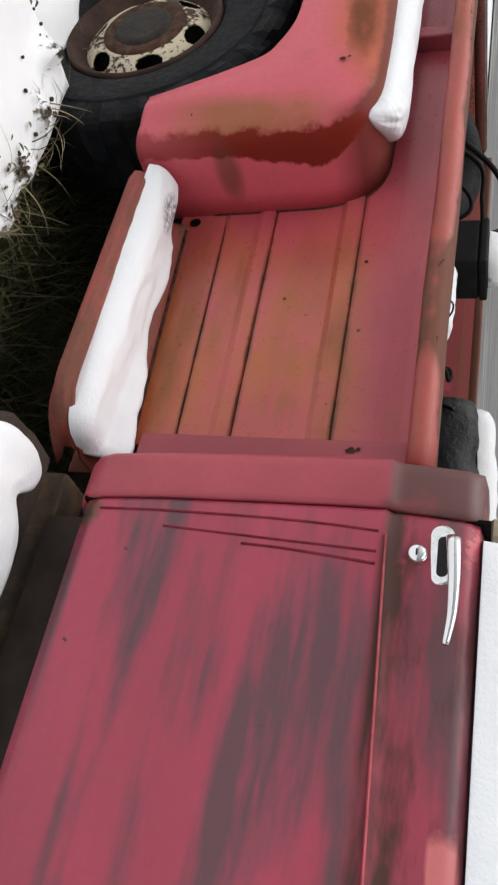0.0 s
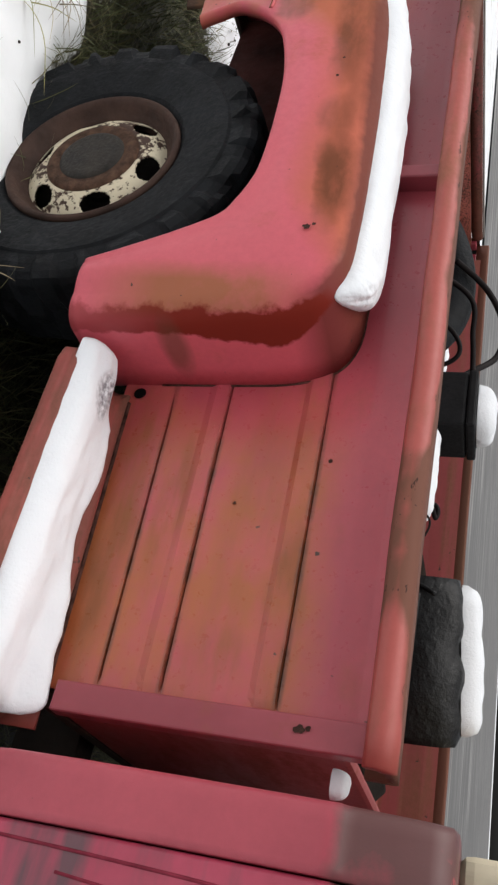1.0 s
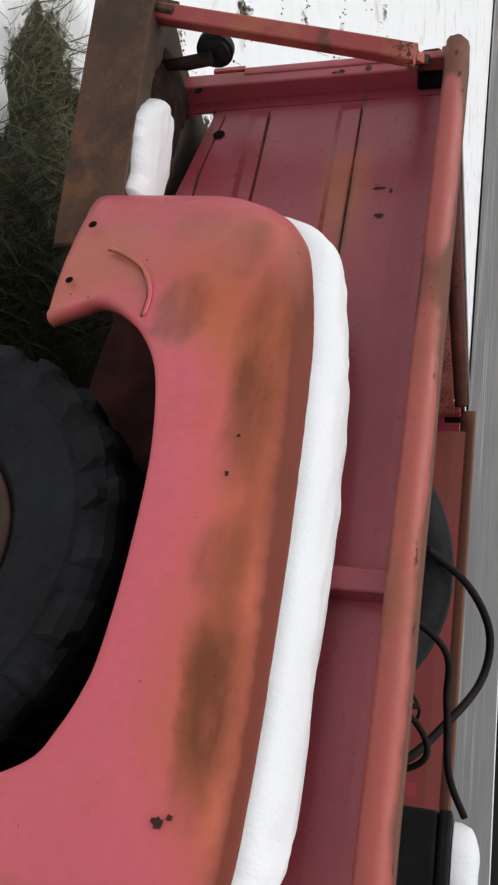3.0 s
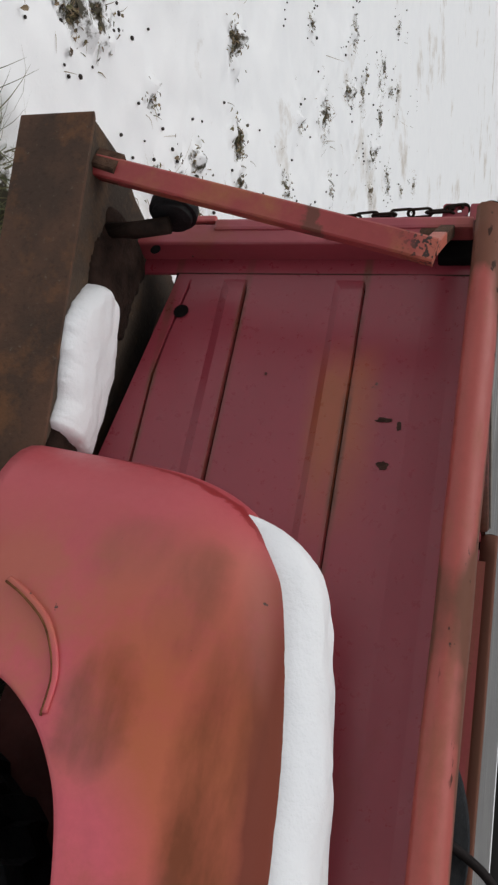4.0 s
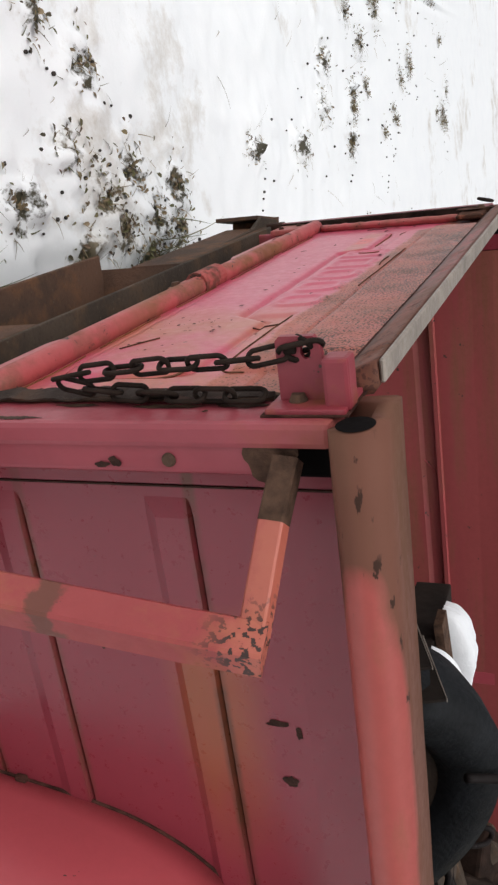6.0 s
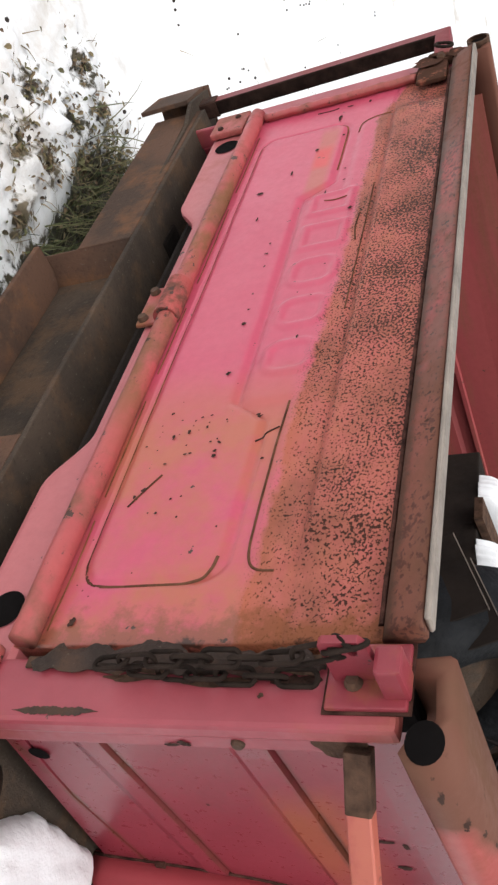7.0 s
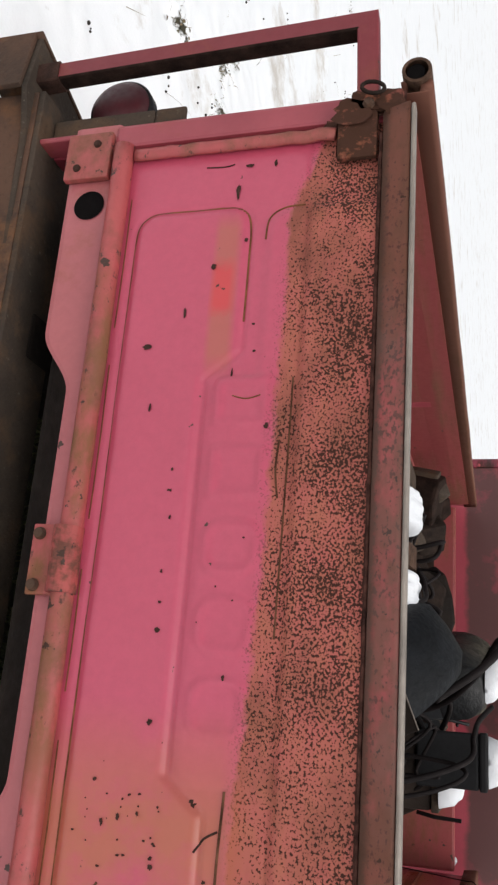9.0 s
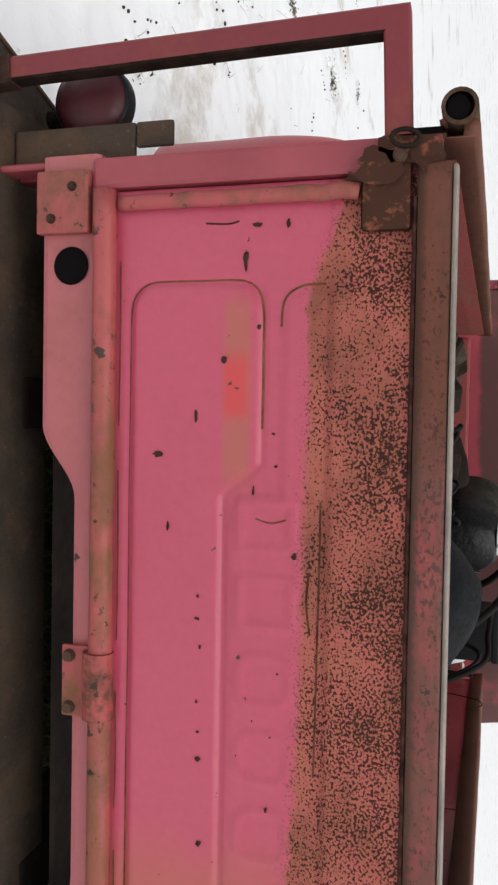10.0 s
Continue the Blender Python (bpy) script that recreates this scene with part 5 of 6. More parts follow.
def ear_plate():
    """A plate standing out behind the post, with clipped corners and a hole for the hook."""
    outer = [(-0.016, 1.096), (-0.012, 1.092), (0.048, 1.092), (0.048, 1.138), (-0.006, 1.134), (-0.016, 1.128)]
    bm = bmesh.new()
    rows = [[bm.verts.new((x, y, z)) for x, z in outer] for y in (-0.007, 0.001)]
    hole = [(-0.002 + 0.007 * math.cos(a), 1.120 + 0.005 * math.sin(a)) for a in [2 * math.pi * (i + 0.5) / 12 + math.pi for i in range(12)]]
    rims = [[bm.verts.new((x, y, z)) for x, z in hole] for y in (-0.007, 0.001)]
    n = len(outer)
    for i in range(n):
        bm.faces.new((rows[0][i], rows[0][(i + 1) % n], rows[1][(i + 1) % n], rows[1][i]))
        for k in (0, 1):
            bm.faces.new((rows[k][i], rows[k][(i + 1) % n], rims[k][(2 * i + 2) % 12], rims[k][(2 * i + 1) % 12], rims[k][2 * i]))
    for i in range(12):
        bm.faces.new((rims[0][i], rims[0][(i + 1) % 12], rims[1][(i + 1) % 12], rims[1][i]))
    return bm


ear = part("chain_ear", ear_plate(), M_LATCH, truck, "red steel ear for the chain")
part("latch_slug", box(0.000, 0.048, -0.026, 0.002, 1.139, 1.163, 0.004, 2), M_LATCH, ear, "square red latch slug with rust")
part("hook", sweep([(-0.004 + 0.010 * math.cos(a), -0.003 + 0.006 * math.sin(2 * a), 1.114 + 0.012 * math.sin(a)) for a in [2 * math.pi * i / 18 for i in range(18)]], circle(0.0030, 6), closed=True), M_CHAIN, ear, "blackened wire hook", smooth=True)
chain = part("chain", box(-0.010, 0.000, -0.012, 0.006, 1.100, 1.112, 0.003), M_CHAIN, truck, "black steel tailgate chain hanging in a loop")
path = smoothed([(-0.005, -0.004, 1.115), (0.004, -0.008, 1.06), (0.008, -0.006, 0.98), (0.013, -0.004, 0.915), (0.018, -0.004, 0.866), (0.024, -0.004, 0.858), (0.032, -0.003, 0.89), (0.037, -0.006, 0.96), (0.038, -0.008, 1.06)], 10)
run, marks = 0.0, []
for a, b in zip(path, path[1:]):
    L = (b - a).length
    while run < L:
        marks.append((a + (b - a) * (run / L), (b - a).normalized()))
        run += 0.031
    run -= L
lm = None
for i, (c, d) in enumerate(marks):
    m = Matrix.Translation(c) @ d.to_track_quat("X", "Z").to_matrix().to_4x4() @ pose(0, 0, 0, 90 * (i % 2) + 12, 0, 0)
    if lm is None:
        ob = part("chain_link", link_mesh(), M_CHAIN, chain, smooth=True, at=m)
        lm = ob.data
    else:
        ob = new("chain_link", lm)
        ob.parent, ob.matrix_basis = chain, m

# bumper: flat top plate, upright rear face, wings that angle in to the fenders
def prism(outline, z0, z1, bev=0.006):
    bm = bmesh.new()
    lo = [bm.verts.new((x, y, z0)) for x, y in outline]
    hi = [bm.verts.new((x, y, z1)) for x, y in outline]
    bm.faces.new(lo[::-1])
    bm.faces.new(hi)
    for i in range(len(lo)):
        j = (i + 1) % len(lo)
        bm.faces.new((lo[i], lo[j], hi[j], hi[i]))
    if bev:
        bmesh.ops.bevel(bm, geom=bm.edges[:], offset=bev, segments=2, affect="EDGES", profile=0.6)
    return bm


def mir(pts, o):
    return [(x, y if o < 0 else YL - 0.075 - y) for x, y in pts]


bumper = part("bumper", box(0.050, 0.19, -0.10, 1.47, 0.545, 0.556, 0.003), M_DIRT, truck, "heavy home-made bumper of rust-brown steel plate")
part("rear_face", box(0.050, 0.060, 0.93, 1.47, 0.425, 0.5445, 0.003), M_RUSTY, bumper)
part("rear_face", box(0.050, 0.060, -0.10, 0.40, 0.425, 0.5445, 0.003), M_RUSTY, bumper)
part("step_back", box(0.110, 0.120, 0.405, 0.925, 0.36, 0.5445, 0.003), M_DIRT, bumper)
part("step_side", prism([(0.052, 0.931), (0.118, 0.900), (0.118, 0.912), (0.056, 0.941)], 0.33, 0.543, 0.002), M_RUSTY, bumper)
part("step_side", prism([(0.052, 0.399), (0.118, 0.430), (0.118, 0.418), (0.056, 0.389)], 0.33, 0.543, 0.002), M_RUSTY, bumper)
part("step_tread", box(0.02, 0.12, 0.41, 0.92, 0.345, 0.358, 0.003), M_RUSTY, bumper)
for o, drop in ((-1, 0.0), (1, 0.024)):
    part("corner_plate", prism(mir([(0.045, -0.285), (0.024, -0.168), (0.048, -0.098), (0.05, 0.12), (0.62, 0.12), (0.62, -0.005), (0.64, -0.100)], o), 0.548 - drop, 0.559 - drop, 0.003), M_DIRT, bumper, "flat top plate caked with dirt")
    part("wing_plate", prism(mir([(0.038, -0.294), (0.64, -0.108), (0.643, -0.100), (0.046, -0.284)], o), 0.425 - drop, 0.562 - drop, 0.002), M_RUSTY, bumper, "angled rust-brown wing plate")
    part("end_face", prism(mir([(0.038, -0.294), (0.018, -0.170), (0.028, -0.168), (0.048, -0.287)], o), 0.425 - drop, 0.5475 - drop, 0.002), M_RUSTY, bumper)

SQ = [(-0.018, -0.015), (-0.015, -0.018), (0.015, -0.018), (0.018, -0.015), (0.018, 0.015), (0.015, 0.018), (-0.015, 0.018), (-0.018, 0.015)]
gt = part("guard_tube", sweep([(0.098, -0.232, 0.559), (0.198, -0.166, 1.040), (0.212, -0.155, 1.109)], [(a * 0.90 + b * 0.42, b * 0.90 - a * 0.42) for a, b in SQ], up=(1, 0, 0)), M_TUBE, truck, "square red steel guard tube with chipped corner")
SM = [(a * 0.55, b * 0.66) for a, b in SQ]
part("tube_arm", sweep([(0.207, -0.154, 1.098), (0.128, -0.088, 1.103)], SM), M_TUBE, gt, "short upper arm with orange primer")
part("tube_neck", sweep([(0.128, -0.088, 1.103), (0.083, -0.052, 1.109)], [(a * 1.03, b * 1.03) for a, b in SM]), M_BURNT, gt, "burnt brown end of the arm")
part("tube_foot", sweep([(0.092, -0.235, 0.558), (0.103, -0.229, 0.60)], [(a * 1.06, b * 1.06) for a, b in SQ], up=(1, 0, 0)), M_BURNT, gt)
part("burnt_weld", disc((0.080, -0.0495, 1.090), 0.026, "y", 28, 0.35, 5), M_BURNT, gt, "burnt brown weld patch")
gt = part("guard_tube", sweep([(0.066, 1.508, 0.536), (0.062, 1.518, 1.101), (0.068, 1.380, 1.105)], [(a * 0.9, b * 0.9) for a, b in SQ], up=(1, 0, 0)), (M_DARKRED, M_CAKED_SHADE), truck, "square deep red steel guard tube, inner faces coloured dark as shade")
# Shade painted on: faces turned towards the bed take the dark material.
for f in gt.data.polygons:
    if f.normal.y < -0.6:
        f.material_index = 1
part("tube_foot", sweep([(0.066, 1.508, 0.535), (0.0657, 1.5088, 0.575)], [(a * 1.06, b * 1.06) for a, b in SQ], up=(1, 0, 0)), M_CHIP, gt)


# tail lamps on stub arms
def lamp(x, y, z, size):
    L = part("tail_lamp", lathe([(0.0, 0.010), (0.046, 0.010), (0.0475, 0.0095), (0.048, 0.008), (0.049, -0.002), (0.0495, -0.003), (0.0515, -0.0035), (0.058, -0.004), (0.0585, -0.005), (0.0585, -0.028), (0.058, -0.030), (0.054, -0.032)], 40), M_BLACK, truck, "round red tail lamp in a black housing", smooth=True)
    L.matrix_basis = Matrix.Translation((x, y, z)) @ pose(0, 0, 0, 0, 0, -90) @ Matrix.Scale(size, 4)
    part("lens", lathe([(0.054, -0.030), (0.052, -0.036), (0.040, -0.043), (0.02, -0.047), (0.0, -0.048)], 36), M_LENS, L, "dark red lens", smooth=True)
    part("stub_arm", sweep([(x + 0.03, y, 0.556), (x + 0.03, y, 0.61), (x + 0.02, y, z)], circle(0.015, 12)), M_CHAIN, truck, smooth=True)


lamp(0.130, -0.150, 0.670, 0.70)
lamp(0.165, 1.486, 0.655, 1.0)
part("lamp_bracket", box(0.088, 0.097, 1.375, 1.435, 0.56, 0.745, 0.004), M_DIRT, bumper)
part("lamp_bracket", box(0.088, 0.097, 1.40, 1.435, 0.746, 0.80, 0.004), M_DIRT, bumper)

# cab
CAB = [(-0.13, 0.634), (-0.165, 0.648), (-0.190, 0.669), (-0.201, 0.695), (-0.212, 0.80), (-0.218, 0.95), (-0.221, 1.08), (-0.221, 1.140), (-0.2215, 1.155), (-0.213, 1.163), (-0.210, 1.18), (-0.204, 1.22), (-0.197, 1.262), (-0.186, 1.285), (-0.150, 1.290), (-0.09, 1.291)]


def cab_z(z, x):
    return z + (0.045 * max(0.0, x - 2.69) if 1.12 < z < 1.19 else 0)


def cab_skin(xs, lift=0.0, clip=0.0):
    rows = []
    for x, ins in xs:
        rows.append([(x, y + ins - lift, cab_z(z, x)) for y, z in CAB if z > clip])
    return rows


cab = part("cab", thick(grid([[(2.607, 0.7, z) for y, z in CAB]] + [[(2.607, 0.2, z) for y, z in CAB]] + cab_skin(((2.607, 0.16), (2.608, 0.04), (2.609, 0.014), (2.612, 0.005), (2.618, 0.001), (2.630, 0.0), (2.655, 0.0), (2.678, 0.0), (2.685, 0.002), (2.687, 0.010))))[0], 0.004), M_CABRED, truck, "red cab with rounded rear corner", smooth=True)
part("door_gap", box(2.686, 2.692, -0.19, -0.12, 0.66, 1.30, 0), M_HOLE, cab)
door = part("door", thick(grid(cab_skin(((2.691, 0.014), (2.693, 0.003), (2.70, 0.0), (2.74, -0.002), (2.80, -0.003), (2.9, -0.004), (3.0, -0.005), (3.2, -0.006), (3.4, -0.005), (3.6, 0.0), (3.605, 0.02)), 0.0, 0.655))[0], 0.004), M_DOOR, cab, "red door with grey lengthwise streaks", smooth=True)
# Paler pink strip that paints the highlight on the door's crease edge.
part("crease_highlight", sweep([(2.735, -0.2245, 1.1585), (2.9, -0.2265, 1.1665), (3.2, -0.2285, 1.180), (3.55, -0.226, 1.195)], [(-0.0025, 0.0), (0, 0.002), (0.0025, 0.0), (0, -0.002)]), M_FENDER, door)


def door_at(x, z):
    """A point on the door's skin."""
    for (y0, z0), (y1, z1) in zip(CAB, CAB[1:]):
        if z0 <= z <= z1:
            return Vector((x, y0 + (y1 - y0) * (z - z0) / (z1 - z0) - 0.0016 - 0.03 * min(0.10, max(0.0, x - 2.70)), z))


# Door crease lines: thin strips in a dark red that paints the crease's shade.
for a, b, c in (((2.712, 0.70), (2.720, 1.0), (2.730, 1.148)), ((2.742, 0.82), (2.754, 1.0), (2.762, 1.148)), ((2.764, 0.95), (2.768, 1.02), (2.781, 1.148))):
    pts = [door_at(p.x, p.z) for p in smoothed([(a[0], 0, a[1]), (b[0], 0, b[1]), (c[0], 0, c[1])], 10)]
    part("pressed_crease", sweep(pts, [(-0.0028, -0.002), (-0.0012, 0.0005), (0.0012, 0.0005), (0.0028, -0.002), (0, -0.003)], up=(0, -1, 0)), M_SHADE, door, "pressed line in the door skin, its shade coloured dark red", smooth=True)
part("rocker", box(2.585, 3.7, -0.085, 0.06, 0.47, 0.550, 0.012, 3), M_DIRT, cab, "brown dirty sill board under the door")
part("rocker_face", box(2.69, 3.7, -0.118, -0.110, 0.56, 0.640, 0.002), M_BOARD, cab)
step_board = part("cab_step", prism([(2.575, -0.20), (2.580, -0.27), (2.605, -0.315), (2.66, -0.335), (3.70, -0.335), (3.70, -0.118), (2.58, -0.118)], 0.500, 0.530, 0.008), M_BOARD, cab, "dark step board beneath the door")
for k, x in enumerate((2.735, 2.764, 2.772)):
    part("pale_scratch", box(x, x + 0.0016, -0.082 + 0.02 * k, -0.004 - 0.01 * k, 0.5502, 0.5508, 0), M_STRIP, cab)
part("cab_floor", box(2.59, 3.7, 0.0, 1.5, 0.52, 0.60, 0.01), M_UNDER, cab)
part("front_wall", box(3.66, 3.70, -0.16, 1.55, 0.55, 1.70, 0.01), M_CABRED, cab)
part("far_wall", box(2.60, 3.68, 1.56, 1.60, 0.58, 1.30, 0.01), M_DOOR, cab)
part("rear_wall", box(2.606, 2.622, 0.68, 1.56, 0.58, 1.302, 0.005), M_CABRED, cab)
part("belt_ledge", box(2.64, 3.66, -0.16, -0.02, 1.270, 1.2885, 0.004), M_CABRED, cab)
part("upper_rear", box(2.615, 2.66, -0.075, 1.46, 1.2925, 1.80, 0.02, 3), M_CREAM, cab, "cream upper cab")
part("roof", box(2.60, 3.70, -0.08, 1.46, 1.80, 1.86, 0.03, 3), M_CREAM, cab)
# handle and lock
hd = part("door_handle", prism([(2.7205 + 0.0145 * math.cos(a) + (0.062 if math.cos(a) > 0 else 0), 1.236 + 0.0165 * math.sin(a)) for a in [2 * math.pi * i / 28 for i in range(28)]], 0.0, 0.008, 0.003), M_CHROME, door, "chrome pull handle")
hd.matrix_basis = Matrix(((1, 0, 0, 0), (0, 0, -1, -0.198), (0, 1, 0, 0), (0, 0, 0, 1)))
part("handle_recess", prism([(2.724 + 0.008 + 0.008 * math.cos(a) + (0.045 if math.cos(a) > 0 else 0), 1.238 + 0.008 * math.sin(a)) for a in [2 * math.pi * i / 20 for i in range(20)]], 0.008, 0.0086, 0), M_BLACK, hd)
lev = smoothed([(2.728, -0.212, 1.249), (2.736, -0.232, 1.252), (2.755, -0.243, 1.254), (2.80, -0.246, 1.257), (2.85, -0.240, 1.257), (2.888, -0.228, 1.251)], 6)
rows = []
for i, p in enumerate(lev):
    k = i / (len(lev) - 1)
    w, t = 0.0105 * (1 - 0.55 * k ** 2), 0.0075 * (1 - 0.4 * k)
    rows.append([p + Vector((0, -t * math.sin(2 * math.pi * j / 12), w * math.cos(2 * math.pi * j / 12))) for j in range(12)])
bm, vs = grid(rows, closed_v=True)
bm.faces.new(vs[0])
bm.faces.new(vs[-1])
lv = part("lever", bm, M_CHROME, door, "chrome lever of the handle", smooth=True)
lk = part("lock", lathe([(0.0, -0.006), (0.010, -0.006), (0.013, -0.003), (0.0145, 0.004)], 24), M_CHROME, door, "round chrome key lock", smooth=True, at=Matrix.Translation((2.756, -0.213, 1.203)))
part("keyhole", box(-0.005, 0.005, -0.0068, -0.0055, -0.0012, 0.0012, 0), M_HOLE, lk)


# ---- snow lying on the truck ----
def pad(name, length, wid, at, h, label, seed, ragged=0.15, nu=40, nv=14, blunt=(1.0, 1.0), crumb=0.0, mat=None):
    """A rounded cushion of snow: at(u, v) gives its bed, v across."""
    top, bot = [], []
    for i in range(nu + 1):
        u = i / nu
        e = min(1.0, u * length / (wid * 0.45 * blunt[0]), (1 - u) * length / (wid * 0.45 * blunt[1]))
        shrink = math.sqrt(max(0.0, 1 - (1 - e) ** 2))
        across = min(1.0, (at(u, 1.0)[0] - at(u, 0.0)[0]).length / (0.6 * wid))
        row, low = [], []
        for j in range(nv + 1):
            v = j / nv
            edge = ragged * (noise.noise((u * length * 9, seed, 1.0 if v < 0.5 else 4.0)) * 0.6 + noise.noise((u * length * 30, seed, v > 0.5)) * 0.25)
            vv = 0.5 + (v - 0.5) * (0.12 + 0.88 * shrink) * (1 + edge)
            vv += crumb * (noise.noise((u * length * 38, v * 5, seed)) + 0.7 * noise.noise((u * length * 100, v * 13, seed + 3)))
            b, nrm = at(u, vv)
            dome = (1 - abs(2 * v - 1) ** 3.2) ** 0.6 * (0.25 + 0.75 * shrink) * across
            lump = 1 + 0.22 * noise.noise((u * length * 6, v * 2.5, seed)) + (0.10 + crumb) * noise.noise((u * length * 22, v * 6, seed)) + 0.8 * crumb * noise.noise((u * length * 70, v * 16, seed))
            row.append(b + nrm * (h * dome * lump + 0.0005))
            low.append(b - nrm * 0.001)
        top.append(row)
        bot.append(low)
    bm, a = grid(top)
    _, c = grid(bot, bm=bm)
    for i in range(nu):
        bm.faces.new((a[i][0], a[i + 1][0], c[i + 1][0], c[i][0]))
        bm.faces.new((a[i][nv], c[i][nv], c[i + 1][nv], a[i + 1][nv]))
    for j in range(nv):
        bm.faces.new((a[0][j], c[0][j], c[0][j + 1], a[0][j + 1]))
        bm.faces.new((a[nu][j], a[nu][j + 1], c[nu][j + 1], c[nu][j]))
    ob = part(name, bm, mat or M_SNOW, None, smooth=True)
    return tagged(ob, label, "dirt" if mat else "snow", "" if mat else "snow lying on the truck")


UP = Vector((0, 0, 1))


def flat(x0, x1, y0, y1, z, slope=0.0):
    return lambda u, v: (Vector((x0 + (x1 - x0) * u, y0 + (y1 - y0) * v, z + slope * u)), UP)


def on_step(u, v):
    x = 2.612 + 0.92 * u
    inner = -0.160 - 0.055 * math.exp(-((x - 2.715) / 0.03) ** 2) + 0.015 * min(1.0, max(0.0, (x - 2.75) / 0.1))
    return Vector((x, -0.335 + (inner + 0.335) * v, 0.5305)), UP


deck = smoothed([(a, 0, b) for a, b in FO[4:14]], 8)
deck = [p for p in deck if 0.640 < p.x < 1.782]


def on_fender(u, v):
    f = u * (len(deck) - 1)
    i = min(int(f), len(deck) - 2)
    p = deck[i].lerp(deck[i + 1], f - i)
    d = (deck[i + 1] - deck[i]).normalized()
    nrm = Vector((-d.z, 0, d.x))
    if nrm.z < 0:
        nrm = -nrm
    k = max(0.0, u - 0.58) / 0.42
    end = max(0.0, 1 - (1.782 - p.x) / 0.16)
    inner = 0.014 + 0.022 * u + 0.018 * k + 0.175 * end ** 1.7 + 0.108 * k ** 1.6
    outer = 0.192 + 0.012 * end ** 1.6 - 0.010 * k + 0.004 * noise.noise((u * 14, 2.0, 0))
    w = inner + (outer - inner) * v
    r = 0.05 + 0.075 * max(0, (u - 0.35) / 0.65)
    over = max(0.0, min(r * 0.98, w - (0.232 - r)))
    return p + Vector((0, -w, 0)) - nrm * (r - math.sqrt(r * r - over * over)), nrm


pad("snow_strip", 1.3, 0.15, on_fender, 0.036, "long smooth strip of snow along the fender top", 1.0, 0.05, 480, 40, (0.55, 2.0), 0.006)


def on_board(u, v):
    x = 1.852 + 0.685 * u
    y = -0.184 + 0.03 * u ** 4 + (0.146 - 0.05 * max(0.0, 1 - u / 0.2) + 0.004 * math.sin(u * 17 + 2)) * v
    return Vector((x, y, board_height(x, y) + 0.002)), UP


pad("snow_pad", 0.66, 0.19, on_board, 0.046, "thick white pad of snow on the step board", 2.0, 0.08, 80, 24, (0.25, 0.55))


def on_bumper(u, v):
    left = -0.150 - 0.040 * math.sin(math.pi * min(1.0, u * 1.25)) + 0.020 * u
    right = -0.088 + 0.075 * min(1.0, u / 0.45)
    return Vector((0.262 + 0.270 * u, left + (right - left) * v, 0.560)), UP


pad("snow_patch", 0.3, 0.14, on_bumper, 0.035, "small block of snow on the bumper plate", 3.0, 0.22, 110, 40, (0.35, 0.3), 0.016)
pad("dirt_cake", 0.30, 0.14, flat(0.105, 0.30, -0.165, 0.0, 0.5595), 0.012, "crust of dark dirt caked on the bumper plate", 21.0, 0.5, 60, 24, (0.6, 0.6), 0.03, M_CAKED_SHADE)
pad("dirt_cake", 0.10, 0.10, flat(0.50, 0.585, -0.125, -0.03, 0.5595), 0.016, "crust of dark dirt caked on the bumper plate", 22.0, 0.5, 40, 20, (0.6, 0.6), 0.04, M_CAKED_SHADE)
pad("snow_strip", 0.95, 0.10, flat(2.70, 3.62, -0.196, -0.085, 1.2915), 0.060, "bank of snow on the ledge below the cab window", 4.0, 0.10, 60, 12)
pad("snow_pad", 0.95, 0.17, on_step, 0.040, "lumpy snow lying on the step under the door", 5.0, 0.06, 110, 20, (0.5, 0.3))


# ---- load in the bed ----
def toolbox():
    t = empty("tool_box", "dark steel box standing in the bed under snow", "box")
    part("body", box(1.70, 1.93, 0.27, 0.41, 0.6305, 1.090, 0.008), M_BOARD, t)
    part("lid", box(1.69, 1.94, 0.265, 0.415, 1.091, 1.112, 0.005), M_DIRT, t)
    part("handle", sweep([(1.72, 0.262, 1.05), (1.70, 0.255, 1.10), (1.69, 0.252, 1.175)], circle(0.006, 8)), M_WIRE, t)


toolbox()
pad("snow_patch", 0.40, 0.15, flat(1.67, 1.93, 0.275, 0.405, 1.1125), 0.062, "pillow of snow on the dark steel box", 6.0, 0.12, 30, 12)


def speaker_box():
    t = empty("black_box", "black square plastic box with snow on its lid", "box")
    part("body", box(1.515, 1.668, 0.345, 0.49, 1.062, 1.228, 0.008, 3), M_BLACK, t)
    part("rim", box(1.512, 1.671, 0.342, 0.493, 1.2285, 1.250, 0.006, 2), M_BLACK, t)


speaker_box()
stand = empty("wooden_box", "weathered brown wooden box standing in the bed", "box")
for k in range(5):
    part("board", box(1.53, 1.655, 0.355, 0.48, 0.6305 + 0.0862 * k, 0.7135 + 0.0862 * k, 0.004), M_BOARD, stand)
pad("snow_patch", 0.17, 0.16, flat(1.52, 1.665, 0.35, 0.485, 1.2525), 0.045, "cap of snow on a black box", 7.0, 0.08, 20, 14)


